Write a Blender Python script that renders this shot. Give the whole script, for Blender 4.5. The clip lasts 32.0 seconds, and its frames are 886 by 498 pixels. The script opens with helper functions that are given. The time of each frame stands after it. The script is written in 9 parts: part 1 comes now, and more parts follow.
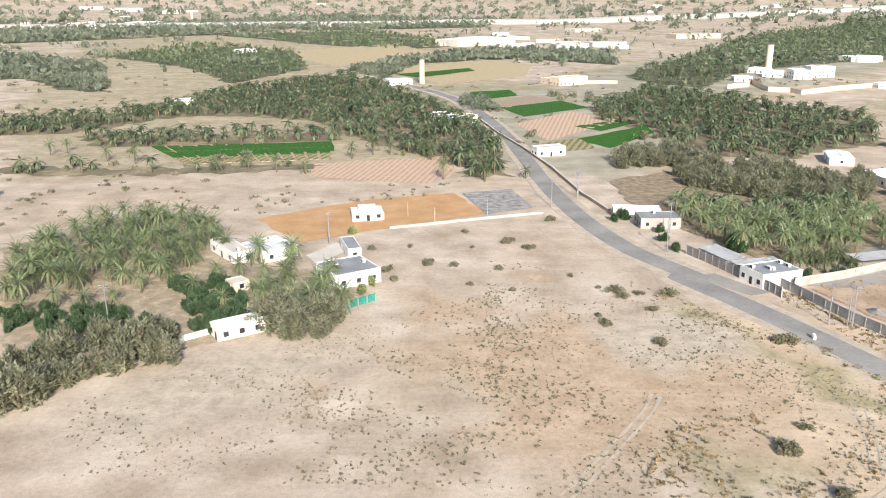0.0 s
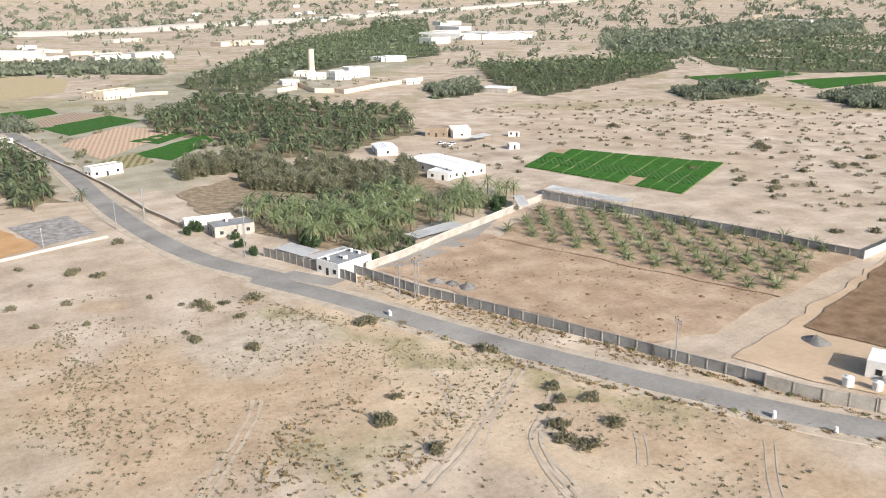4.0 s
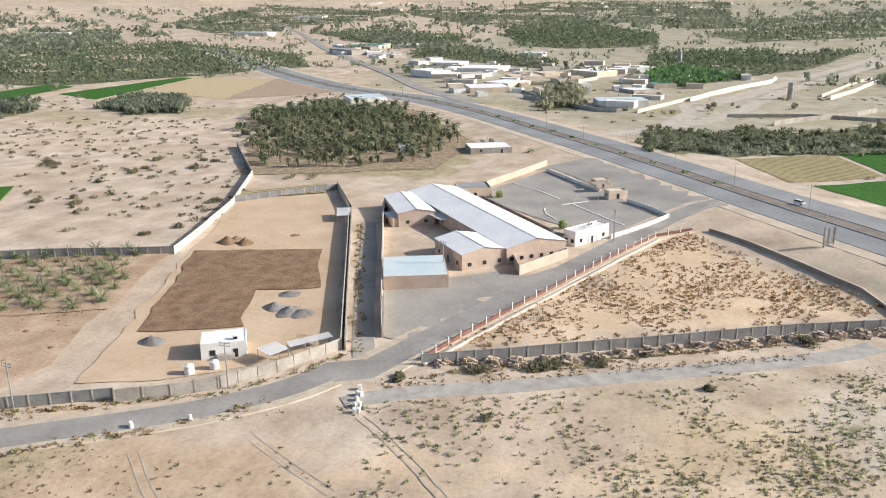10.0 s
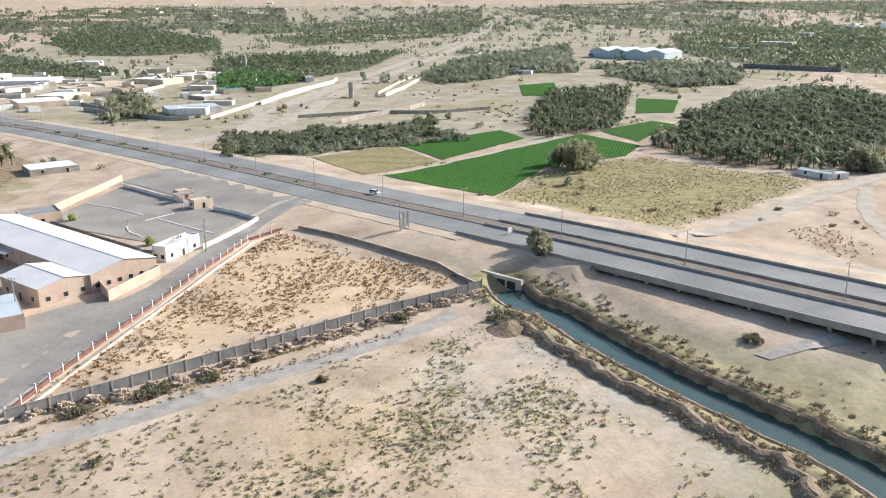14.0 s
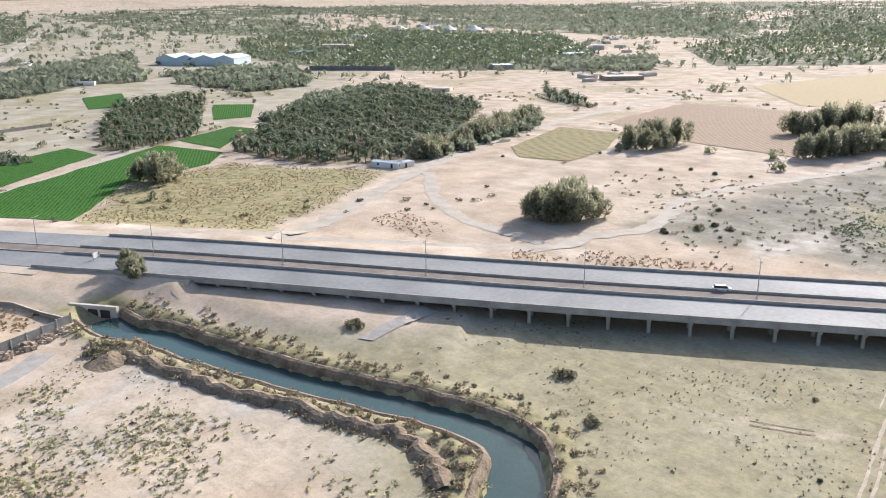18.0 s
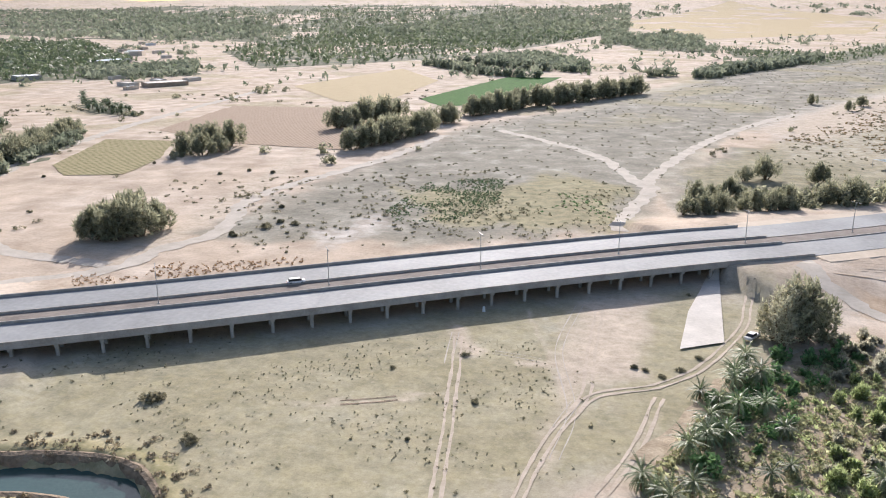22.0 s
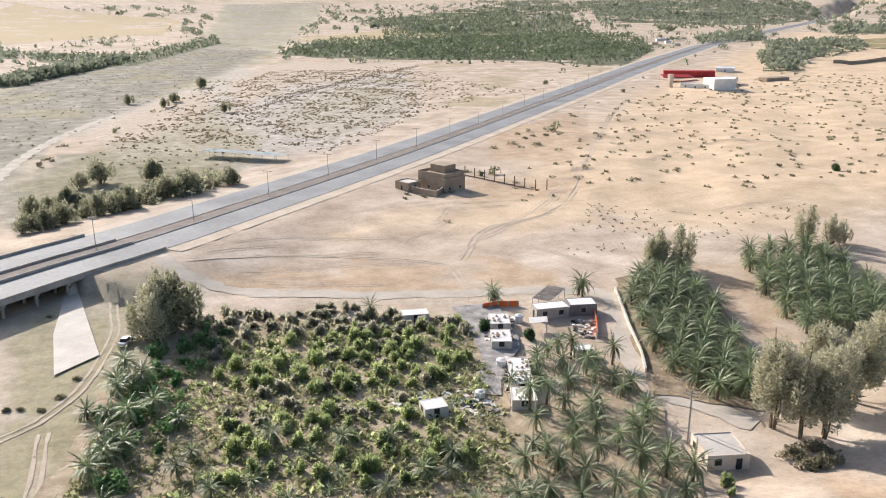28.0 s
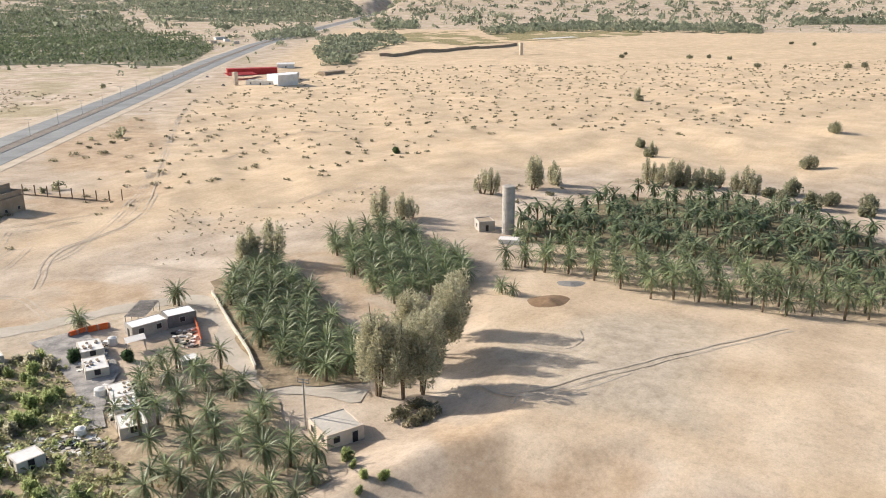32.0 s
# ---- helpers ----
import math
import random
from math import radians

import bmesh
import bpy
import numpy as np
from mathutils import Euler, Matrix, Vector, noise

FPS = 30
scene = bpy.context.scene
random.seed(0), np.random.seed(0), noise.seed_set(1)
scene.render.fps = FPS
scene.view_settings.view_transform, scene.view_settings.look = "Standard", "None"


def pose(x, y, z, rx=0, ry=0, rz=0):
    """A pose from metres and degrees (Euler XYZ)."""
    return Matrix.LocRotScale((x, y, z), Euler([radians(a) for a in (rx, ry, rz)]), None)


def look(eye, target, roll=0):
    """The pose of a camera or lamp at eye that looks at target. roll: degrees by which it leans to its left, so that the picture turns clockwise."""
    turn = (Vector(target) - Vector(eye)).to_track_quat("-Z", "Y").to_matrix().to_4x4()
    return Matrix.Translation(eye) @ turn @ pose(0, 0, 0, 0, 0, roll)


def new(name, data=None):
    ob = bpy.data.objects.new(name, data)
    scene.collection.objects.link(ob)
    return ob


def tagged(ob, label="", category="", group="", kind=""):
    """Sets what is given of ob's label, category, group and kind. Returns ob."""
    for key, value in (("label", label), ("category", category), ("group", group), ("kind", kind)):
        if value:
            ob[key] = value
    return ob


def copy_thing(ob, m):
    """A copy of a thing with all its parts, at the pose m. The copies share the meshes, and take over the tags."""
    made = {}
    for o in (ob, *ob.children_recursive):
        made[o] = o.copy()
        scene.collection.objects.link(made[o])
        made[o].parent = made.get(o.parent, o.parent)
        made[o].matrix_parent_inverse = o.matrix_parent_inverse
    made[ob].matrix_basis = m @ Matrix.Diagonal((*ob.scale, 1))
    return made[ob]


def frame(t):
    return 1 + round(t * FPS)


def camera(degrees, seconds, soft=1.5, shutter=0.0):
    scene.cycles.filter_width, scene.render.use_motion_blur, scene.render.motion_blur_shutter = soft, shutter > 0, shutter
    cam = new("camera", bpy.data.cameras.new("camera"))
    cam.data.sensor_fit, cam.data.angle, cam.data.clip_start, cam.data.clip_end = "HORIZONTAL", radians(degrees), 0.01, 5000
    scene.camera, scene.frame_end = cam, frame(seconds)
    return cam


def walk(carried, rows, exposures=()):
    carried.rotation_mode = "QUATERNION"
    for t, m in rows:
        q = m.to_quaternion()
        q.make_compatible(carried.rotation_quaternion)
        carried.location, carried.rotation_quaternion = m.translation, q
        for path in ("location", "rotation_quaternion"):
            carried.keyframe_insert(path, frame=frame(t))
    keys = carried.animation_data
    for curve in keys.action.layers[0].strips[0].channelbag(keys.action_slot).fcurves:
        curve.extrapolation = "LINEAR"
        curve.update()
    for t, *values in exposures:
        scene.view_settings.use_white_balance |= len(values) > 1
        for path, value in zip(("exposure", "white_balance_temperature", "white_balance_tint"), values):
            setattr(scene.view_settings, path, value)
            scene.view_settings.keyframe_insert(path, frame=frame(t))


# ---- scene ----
cam = camera(56.61, 32.0, 1.0)
# seconds, eye, yaw, pitch, roll
ROWS = [
    (0, 0.02, 0.01, 75.16, 2.17, -17.61, -0.26),
    (1, 0.08, 0.20, 75.15, -5.54, -17.54, -0.26),
    (2, 0.22, 0.39, 75.06, -13.15, -17.45, -0.29),
    (3, 0.41, 0.69, 74.96, -20.58, -17.34, -0.32),
    (3.5, 0.46, 0.74, 74.93, -24.21, -17.31, -0.36),
    (5.5, 0.70, 0.53, 75.09, -39.26, -17.11, -0.60),
    (6, 0.80, 0.46, 75.10, -43.17, -17.07, -0.62),
    (7, 1.03, 0.44, 75.07, -50.91, -17.02, -0.60),
    (8, 1.19, 0.51, 75.05, -58.51, -16.98, -0.70),
    (9, 1.27, 0.51, 75.07, -66.08, -16.96, -0.64),
    (10, 1.37, 0.66, 75.09, -74.90, -16.92, -0.62),
    (11, 1.61, 0.84, 74.96, -82.81, -16.87, -0.61),
    (12, 2.07, 0.91, 74.71, -89.95, -16.82, -0.53),
    (13, 2.43, 1.06, 74.67, -96.90, -16.83, -0.48),
    (14, 2.64, 1.24, 74.76, -103.95, -16.81, -0.41),
    (14.5, 2.66, 1.30, 74.81, -107.48, -16.79, -0.41),
    (16.5, 2.35, 1.36, 75.06, -121.73, -16.72, -0.42),
    (17, 2.31, 1.30, 75.14, -125.36, -16.69, -0.51),
    (18, 2.31, 1.08, 75.18, -132.58, -16.70, -0.51),
    (19, 2.35, 0.87, 75.11, -140.06, -16.68, -0.52),
    (20, 2.35, 0.84, 75.12, -147.72, -16.68, -0.54),
    (21, 2.46, 0.76, 75.04, -155.35, -16.70, -0.55),
    (22, 2.55, 0.44, 74.97, -163.00, -16.71, -0.55),
    (23, 2.46, 0.18, 74.95, -170.44, -16.73, -0.52),
    (24, 2.37, 0.02, 74.92, -177.85, -16.78, -0.51),
    (25, 2.39, -0.11, 74.88, -185.24, -16.79, -0.57),
    (25.5, 2.40, -0.17, 74.89, -188.96, -16.82, -0.52),
    (27.5, 2.53, -0.31, 74.93, -204.02, -16.92, -0.46),
    (28, 2.66, -0.41, 74.96, -207.77, -16.95, -0.43),
    (29, 3.05, -0.51, 75.05, -215.31, -17.03, -0.36),
    (30, 3.15, -0.63, 75.02, -222.60, -17.10, -0.29),
    (31, 2.95, -0.80, 74.93, -229.80, -17.14, -0.28),
    (32, 2.59, -1.01, 74.80, -237.01, -17.22, -0.25),
]
walk(cam, [(t, pose(x, y, z, 90 + p, 0, yaw) @ pose(0, 0, 0, 0, 0, r)) for t, x, y, z, yaw, p, r in ROWS],
     [(0, 0.46, 6280, 10), (3, 0.38, 6350, 10), (6, 0.28, 6400, 10), (12, 0.32, 6350, 10), (17, 0.50, 6150, 13), (21, 0.40, 6100, 15), (24, 0.34, 6180, 16), (28, 0.39, 6350, 14), (32, 0.32, 6680, 11)])

# ---- light ----
SUN_AZ, SUN_EL = radians(283.0), radians(26.0)
world = bpy.data.worlds.new("world")
scene.world = world
world.use_nodes = True
sky = world.node_tree.nodes.new("ShaderNodeTexSky")
sky.sky_type, sky.sun_disc = "NISHITA", False
sky.sun_elevation, sky.sun_rotation = SUN_EL, math.pi / 2 - SUN_AZ
sky.dust_density, sky.air_density, sky.ozone_density = 2.5, 1.0, 1.0
back = world.node_tree.nodes["Background"]
back.inputs[1].default_value = 0.12
world.node_tree.links.new(sky.outputs[0], back.inputs[0])
sun = new("sun", bpy.data.lights.new("sun", "SUN"))
sun.data.energy, sun.data.angle, sun.data.color = 5.0, radians(0.6), (1.0, 0.94, 0.86)
sun.matrix_world = look(Vector((math.cos(SUN_AZ) * math.cos(SUN_EL), math.sin(SUN_AZ) * math.cos(SUN_EL), math.sin(SUN_EL))) * 300, (0, 0, 0))

# ---- materials ----
def surf(name, a, b, scale=0.3, rough=0.9, bump=0.2, fine=4.0, metal=0.0, spread=0.0, c=None, island=False, spec=0.3, trans=0.0):
    """Two colours mixed by coarse and fine noise in world metres; spread varies brightness object by object."""
    m = bpy.data.materials.new(name)
    m.use_nodes = True
    nt = m.node_tree
    N, L = nt.nodes, nt.links
    bs = N["Principled BSDF"]
    geo = N.new("ShaderNodeNewGeometry")
    n1, n2 = N.new("ShaderNodeTexNoise"), N.new("ShaderNodeTexNoise")
    for n, s, det in ((n1, scale, 5), (n2, fine, 4)):
        n.inputs["Scale"].default_value, n.inputs["Detail"].default_value = s, det
        L.new(geo.outputs["Position"], n.inputs["Vector"])
    add = N.new("ShaderNodeMath")
    add.operation = "MULTIPLY_ADD"
    L.new(n2.outputs[0], add.inputs[0])
    add.inputs[1].default_value = 0.45
    L.new(n1.outputs[0], add.inputs[2])
    ramp = N.new("ShaderNodeValToRGB")
    ramp.color_ramp.elements[0].position, ramp.color_ramp.elements[1].position = 0.52, 0.92
    ramp.color_ramp.elements[0].color, ramp.color_ramp.elements[1].color = (*a, 1), (*b, 1)
    if c:
        e = ramp.color_ramp.elements.new(0.72)
        e.color = (*c, 1)
    L.new(add.outputs[0], ramp.inputs[0])
    out = ramp.outputs[0]
    if spread:
        rnd = geo.outputs["Random Per Island"] if island else N.new("ShaderNodeObjectInfo").outputs["Random"]
        mr = N.new("ShaderNodeMapRange")
        L.new(rnd, mr.inputs[0])
        mr.inputs[3].default_value, mr.inputs[4].default_value = 1 - spread, 1 + spread
        hv = N.new("ShaderNodeHueSaturation")
        L.new(mr.outputs[0], hv.inputs["Value"])
        L.new(out, hv.inputs["Color"])
        out = hv.outputs[0]
    L.new(out, bs.inputs["Base Color"])
    if trans:
        tl, ms = N.new("ShaderNodeBsdfTranslucent"), N.new("ShaderNodeMixShader")
        L.new(out, tl.inputs[0])
        ms.inputs[0].default_value = trans
        L.new(bs.outputs[0], ms.inputs[1])
        L.new(tl.outputs[0], ms.inputs[2])
        L.new(ms.outputs[0], N["Material Output"].inputs[0])
    bs.inputs["Roughness"].default_value, bs.inputs["Metallic"].default_value = rough, metal
    bs.inputs["Specular IOR Level"].default_value = spec
    if bump:
        bp = N.new("ShaderNodeBump")
        bp.inputs["Strength"].default_value, bp.inputs["Distance"].default_value = bump, 0.4
        L.new(n2.outputs[0], bp.inputs["Height"])
        L.new(bp.outputs[0], bs.inputs["Normal"])
    return m


def striped(name, a, b, angle, pitch, rough=0.95, bump=0.5, warp=0.6):
    """Crop rows or furrows: bands at an angle (degrees), pitch metres apart, broken up by noise."""
    m = surf(name, a, a, 0.15, rough, 0.0, spec=0.05)
    N, L = m.node_tree.nodes, m.node_tree.links
    bs = N["Principled BSDF"]
    geo = N.new("ShaderNodeNewGeometry")
    mp = N.new("ShaderNodeMapping")
    mp.inputs["Rotation"].default_value = (0, 0, radians(-angle))
    L.new(geo.outputs["Position"], mp.inputs["Vector"])
    w = N.new("ShaderNodeTexWave")
    w.bands_direction = "Y"
    w.inputs["Scale"].default_value = 2 * math.pi / (20 * pitch)
    w.inputs["Distortion"].default_value, w.inputs["Detail"].default_value, w.inputs["Detail Scale"].default_value = warp, 3, 2.0
    L.new(mp.outputs[0], w.inputs["Vector"])
    nz = N.new("ShaderNodeTexNoise")
    nz.inputs["Scale"].default_value, nz.inputs["Detail"].default_value = 0.35, 6
    L.new(geo.outputs["Position"], nz.inputs["Vector"])
    mu = N.new("ShaderNodeMath")
    mu.operation = "MULTIPLY_ADD"
    mu.inputs[1].default_value = 0.55
    L.new(w.outputs[1], mu.inputs[0])
    L.new(nz.outputs[0], mu.inputs[2])
    rp = N.new("ShaderNodeValToRGB")
    rp.color_ramp.elements[0].position, rp.color_ramp.elements[1].position = 0.45, 0.95
    rp.color_ramp.elements[0].color, rp.color_ramp.elements[1].color = (*a, 1), (*b, 1)
    L.new(mu.outputs[0], rp.inputs[0])
    L.new(rp.outputs[0], bs.inputs["Base Color"])
    bp = N.new("ShaderNodeBump")
    bp.inputs["Strength"].default_value, bp.inputs["Distance"].default_value = bump, 0.3
    L.new(mu.outputs[0], bp.inputs["Height"])
    L.new(bp.outputs[0], bs.inputs["Normal"])
    return m


asphalt = surf("asphalt", (0.225, 0.213, 0.197), (0.35, 0.33, 0.302), 0.08, 0.75, 0.05, 1.2, spec=0.25)
asphalt_hw = surf("highway_asphalt", (0.215, 0.222, 0.222), (0.318, 0.325, 0.323), 0.05, 0.7, 0.03, 0.8, spec=0.16)
asphalt_old = surf("worn_asphalt", (0.250, 0.237, 0.219), (0.375, 0.350, 0.312), 0.06, 0.85, 0.05, 0.9)
gravel_m = surf("grey_gravel", (0.195, 0.188, 0.180), (0.450, 0.420, 0.390), 0.4, 0.95, 0.6, 3.0)
concrete = surf("concrete", (0.3, 0.28, 0.25), (0.46, 0.43, 0.39), 0.3, 0.85, 0.1, 2.0)
concrete_dark = surf("dark_concrete", (0.16, 0.155, 0.15), (0.27, 0.26, 0.245), 0.25, 0.85, 0.1, 2.0)
concrete_pale = surf("pale_concrete", (0.5, 0.46, 0.4), (0.66, 0.61, 0.54), 0.12, 0.85, 0.08, 1.5)
olive_leaf = surf("dusty_olive_leaf", (0.115, 0.138, 0.076), (0.265, 0.288, 0.168), 0.15, 0.75, 0.0, 1.5, spread=0.3, island=True, trans=0.4)
pink_m = surf("pinkish_render", (0.46, 0.36, 0.29), (0.6, 0.48, 0.4), 0.25, 0.85, 0.05, 1.5)
teal_m = surf("teal_sheet_roof", (0.08, 0.24, 0.22), (0.14, 0.34, 0.31), 0.3, 0.5, 0.03, 1.0)
panel_m = surf("grey_wall_panel", (0.2, 0.2, 0.2), (0.3, 0.3, 0.295), 0.35, 0.85, 0.08, 2.0, spread=0.1)
track_m = surf("dusty_track", (0.42, 0.35, 0.27), (0.56, 0.475, 0.375), 0.3, 0.95, 0.15, 1.5)
white_m = surf("white_paint", (0.66, 0.65, 0.62), (0.82, 0.81, 0.79), 0.25, 0.7, 0.03, 1.5)
cream_m = surf("cream_render", (0.56, 0.46, 0.36), (0.7, 0.6, 0.49), 0.25, 0.85, 0.05, 1.5)
brown_m = surf("bare_block", (0.3, 0.235, 0.17), (0.42, 0.34, 0.26), 0.3, 0.9, 0.15, 2.5)
roof_white = surf("white_sheet_roof", (0.76, 0.76, 0.76), (0.87, 0.87, 0.86), 0.1, 0.6, 0.03, 0.8)
roof_blue = surf("pale_blue_sheet_roof", (0.5, 0.6, 0.64), (0.6, 0.68, 0.7), 0.1, 0.45, 0.03, 0.8)
roof_pale_blue = surf("faded_blue_sheet", (0.62, 0.7, 0.74), (0.72, 0.78, 0.8), 0.1, 0.5, 0.03, 0.8)
roof_grey = surf("grey_roof_felt", (0.22, 0.23, 0.24), (0.34, 0.345, 0.35), 0.2, 0.85, 0.05, 1.5)
red_m = surf("red_sheet", (0.42, 0.03, 0.03), (0.55, 0.05, 0.05), 0.2, 0.5, 0.02)
orange_m = surf("orange_plastic", (0.7, 0.12, 0.03), (0.85, 0.2, 0.06), 0.6, 0.6, 0.05)
dark_m = surf("dark_opening", (0.02, 0.02, 0.022), (0.05, 0.05, 0.055), 0.5, 0.4, 0.0)
metal_m = surf("galvanised_steel", (0.32, 0.33, 0.34), (0.46, 0.47, 0.48), 1.0, 0.45, 0.03, 5.0, metal=0.6)
green_m = surf("green_sheet", (0.03, 0.2, 0.16), (0.06, 0.3, 0.24), 0.5, 0.6, 0.03)
blue_m = surf("blue_plastic", (0.03, 0.2, 0.5), (0.06, 0.3, 0.6), 0.5, 0.5, 0.0)
yellow_m = surf("yellow_plastic", (0.6, 0.4, 0.04), (0.75, 0.55, 0.08), 0.5, 0.5, 0.0)
water_m = surf("canal_water", (0.035, 0.075, 0.07), (0.05, 0.1, 0.09), 0.05, 0.12, 0.06, 1.5, spec=0.5)
car_white = surf("white_car_paint", (0.75, 0.75, 0.75), (0.8, 0.8, 0.8), 0.5, 0.25, 0.0, spec=0.5)
rubber = surf("tyre_rubber", (0.02, 0.02, 0.02), (0.04, 0.04, 0.04), 3, 0.9, 0.0)
stone_m = surf("rubble_stone", (0.36, 0.28, 0.21), (0.56, 0.46, 0.36), 0.5, 0.95, 0.3, 3.0, spread=0.25, island=True)
bark = surf("palm_bark", (0.13, 0.1, 0.07), (0.24, 0.18, 0.12), 1.5, 0.95, 0.4, 6.0)
frond = surf("palm_frond", (0.1, 0.142, 0.063), (0.285, 0.325, 0.168), 0.5, 0.5, 0.0, 2.0, spread=0.3, trans=0.3, spec=0.45)
frond_far = surf("palm_frond_far", (0.088, 0.128, 0.066), (0.235, 0.275, 0.160), 0.08, 0.55, 0.0, 0.6, spread=0.35, island=True, trans=0.35)
skirt_m = surf("dry_frond", (0.240, 0.192, 0.138), (0.384, 0.312, 0.235), 0.8, 0.8, 0.0, 3.0, trans=0.3)
tamarisk = surf("tamarisk_leaf", (0.205, 0.213, 0.138), (0.415, 0.41, 0.285), 0.3, 0.8, 0.0, 1.5, spread=0.3, island=True, trans=0.6)
leaf_green = surf("orchard_leaf", (0.084, 0.167, 0.067), (0.200, 0.334, 0.135), 0.4, 0.7, 0.0, 2.0, spread=0.3, island=True, trans=0.52)
leaf_bright = surf("bright_leaf", (0.26, 0.32, 0.145), (0.5, 0.55, 0.275), 0.25, 0.7, 0.0, 2.0, spread=0.4, island=True, trans=0.7)
scrub_m = surf("desert_scrub", (0.185, 0.175, 0.112), (0.33, 0.305, 0.205), 0.3, 0.9, 0.0, 2.0, spread=0.3, island=True, trans=0.45)
dry_m = surf("dry_scrub", (0.225, 0.165, 0.082), (0.405, 0.305, 0.165), 0.3, 0.9, 0.0, 2.0, spread=0.3, island=True, trans=0.3)
field_green = striped("crop_green", (0.028, 0.088, 0.018), (0.066, 0.165, 0.034), 150, 1.6, bump=0.25, warp=3.0)
field_dark = striped("crop_dark_green", (0.03, 0.085, 0.02), (0.07, 0.16, 0.04), 60, 2.0)
field_olive = striped("crop_olive", (0.17, 0.165, 0.075), (0.37, 0.315, 0.185), 75, 3.2)
field_pink = striped("bare_pink_soil", (0.46, 0.32, 0.22), (0.58, 0.43, 0.32), 80, 2.5)
field_tan = striped("dry_stubble", (0.4, 0.32, 0.195), (0.52, 0.43, 0.275), 20, 3.0)
field_brown = surf("dark_manure_soil", (0.163, 0.100, 0.056), (0.288, 0.194, 0.119), 0.25, 0.95, 0.6, 1.2)
field_plough = striped("ploughed_soil", (0.3, 0.225, 0.16), (0.42, 0.33, 0.25), 95, 2.2)
orange_soil = surf("orange_soil", (0.44, 0.25, 0.115), (0.56, 0.35, 0.18), 0.12, 0.95, 0.15, 1.2)
bed_m = surf("plot_soil", (0.32, 0.225, 0.15), (0.51, 0.385, 0.275), 0.12, 0.95, 0.4, 1.0, c=(0.415, 0.3, 0.205))
yard_sand = surf("levelled_sand", (0.47, 0.345, 0.225), (0.58, 0.445, 0.315), 0.07, 0.95, 0.2, 0.8)
litter = surf("leaf_litter", (0.2, 0.155, 0.1), (0.41, 0.325, 0.222), 0.35, 0.95, 0.5, 1.5, c=(0.275, 0.215, 0.14))
orchard_soil = surf("orchard_soil", (0.29, 0.228, 0.152), (0.5, 0.405, 0.285), 0.35, 0.95, 0.5, 1.5, c=(0.375, 0.3, 0.205))
gravel_dark = surf("dark_gravel", (0.13, 0.125, 0.12), (0.3, 0.285, 0.265), 0.4, 0.95, 0.6, 3.0)
# undergrowth green, darkened for the canopy shade that the coarse far trees lack
undergrowth = surf("undergrowth_with_shade", (0.075, 0.085, 0.045), (0.2, 0.18, 0.105), 0.05, 0.95, 0.5, 0.4, c=(0.1, 0.108, 0.06))
# brown soil toned down to the level of ground in palm shade
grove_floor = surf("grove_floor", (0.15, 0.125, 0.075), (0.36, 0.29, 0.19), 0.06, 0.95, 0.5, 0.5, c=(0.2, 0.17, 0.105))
# leaf colour of distant trees, lightened to stand in for haze
hazed_far_leaf = surf("hazed_far_leaf", (0.158, 0.189, 0.131), (0.303, 0.326, 0.236), 0.02, 0.8, 0.0, 0.3, spread=0.25, island=True, trans=0.5)
median_m = surf("median_earth", (0.180, 0.150, 0.127), (0.260, 0.225, 0.193), 0.2, 0.95, 0.3, 1.2)
weed_m = surf("grey_weed", (0.27, 0.28, 0.155), (0.5, 0.495, 0.29), 0.4, 0.85, 0.0, 2.0, spread=0.3, island=True, trans=0.6)
reed_m = surf("brown_reed", (0.25, 0.205, 0.135), (0.45, 0.38, 0.26), 0.3, 0.9, 0.0, 2.0, spread=0.3, island=True, trans=0.2)
bank_m = surf("bank_earth", (0.16, 0.12, 0.08), (0.34, 0.265, 0.185), 0.35, 0.95, 0.8, 1.6)
shoulder_m = surf("pale_shoulder", (0.46, 0.385, 0.295), (0.59, 0.505, 0.4), 0.1, 0.95, 0.15, 1.0)
wide_track = surf("pale_track", (0.40, 0.355, 0.292), (0.525, 0.472, 0.4), 0.15, 0.95, 0.2, 1.0)
weed_bed = surf("weed_bed", (0.1, 0.115, 0.055), (0.24, 0.235, 0.13), 0.3, 0.95, 0.5, 1.4)
tall_leaf = surf("casuarina_leaf", (0.369, 0.360, 0.251), (0.599, 0.572, 0.417), 0.3, 0.8, 0.0, 1.5, spread=0.25, island=True, trans=0.4)
rust_m = surf("rusty_scrub", (0.3, 0.19, 0.1), (0.47, 0.33, 0.19), 0.3, 0.9, 0.0, 2.0, spread=0.3, island=True, trans=0.3)
grey_leaf = surf("grey_dusty_leaf", (0.33, 0.32, 0.24), (0.54, 0.515, 0.4), 0.3, 0.85, 0.0, 2.0, spread=0.3, island=True, trans=0.75)
leaf_dark = surf("dark_orchard_leaf", (0.055, 0.1, 0.05), (0.14, 0.205, 0.1), 0.4, 0.7, 0.0, 2.0, spread=0.3, island=True, trans=0.45)

# ---- geometry helpers ----
rng = np.random.default_rng(7)


def part(name, bm, material, parent=None, label="", smooth=False):
    me = bpy.data.meshes.new(name)
    bm.to_mesh(me)
    bm.free()
    me.materials.append(material)
    if smooth:
        me.shade_smooth()
    ob = new(name, me)
    ob.parent = parent
    if label:
        ob["label"] = label
    return ob


def empty(name, m, **tags):
    ob = new(name)
    ob.matrix_world = m
    return tagged(ob, **tags)


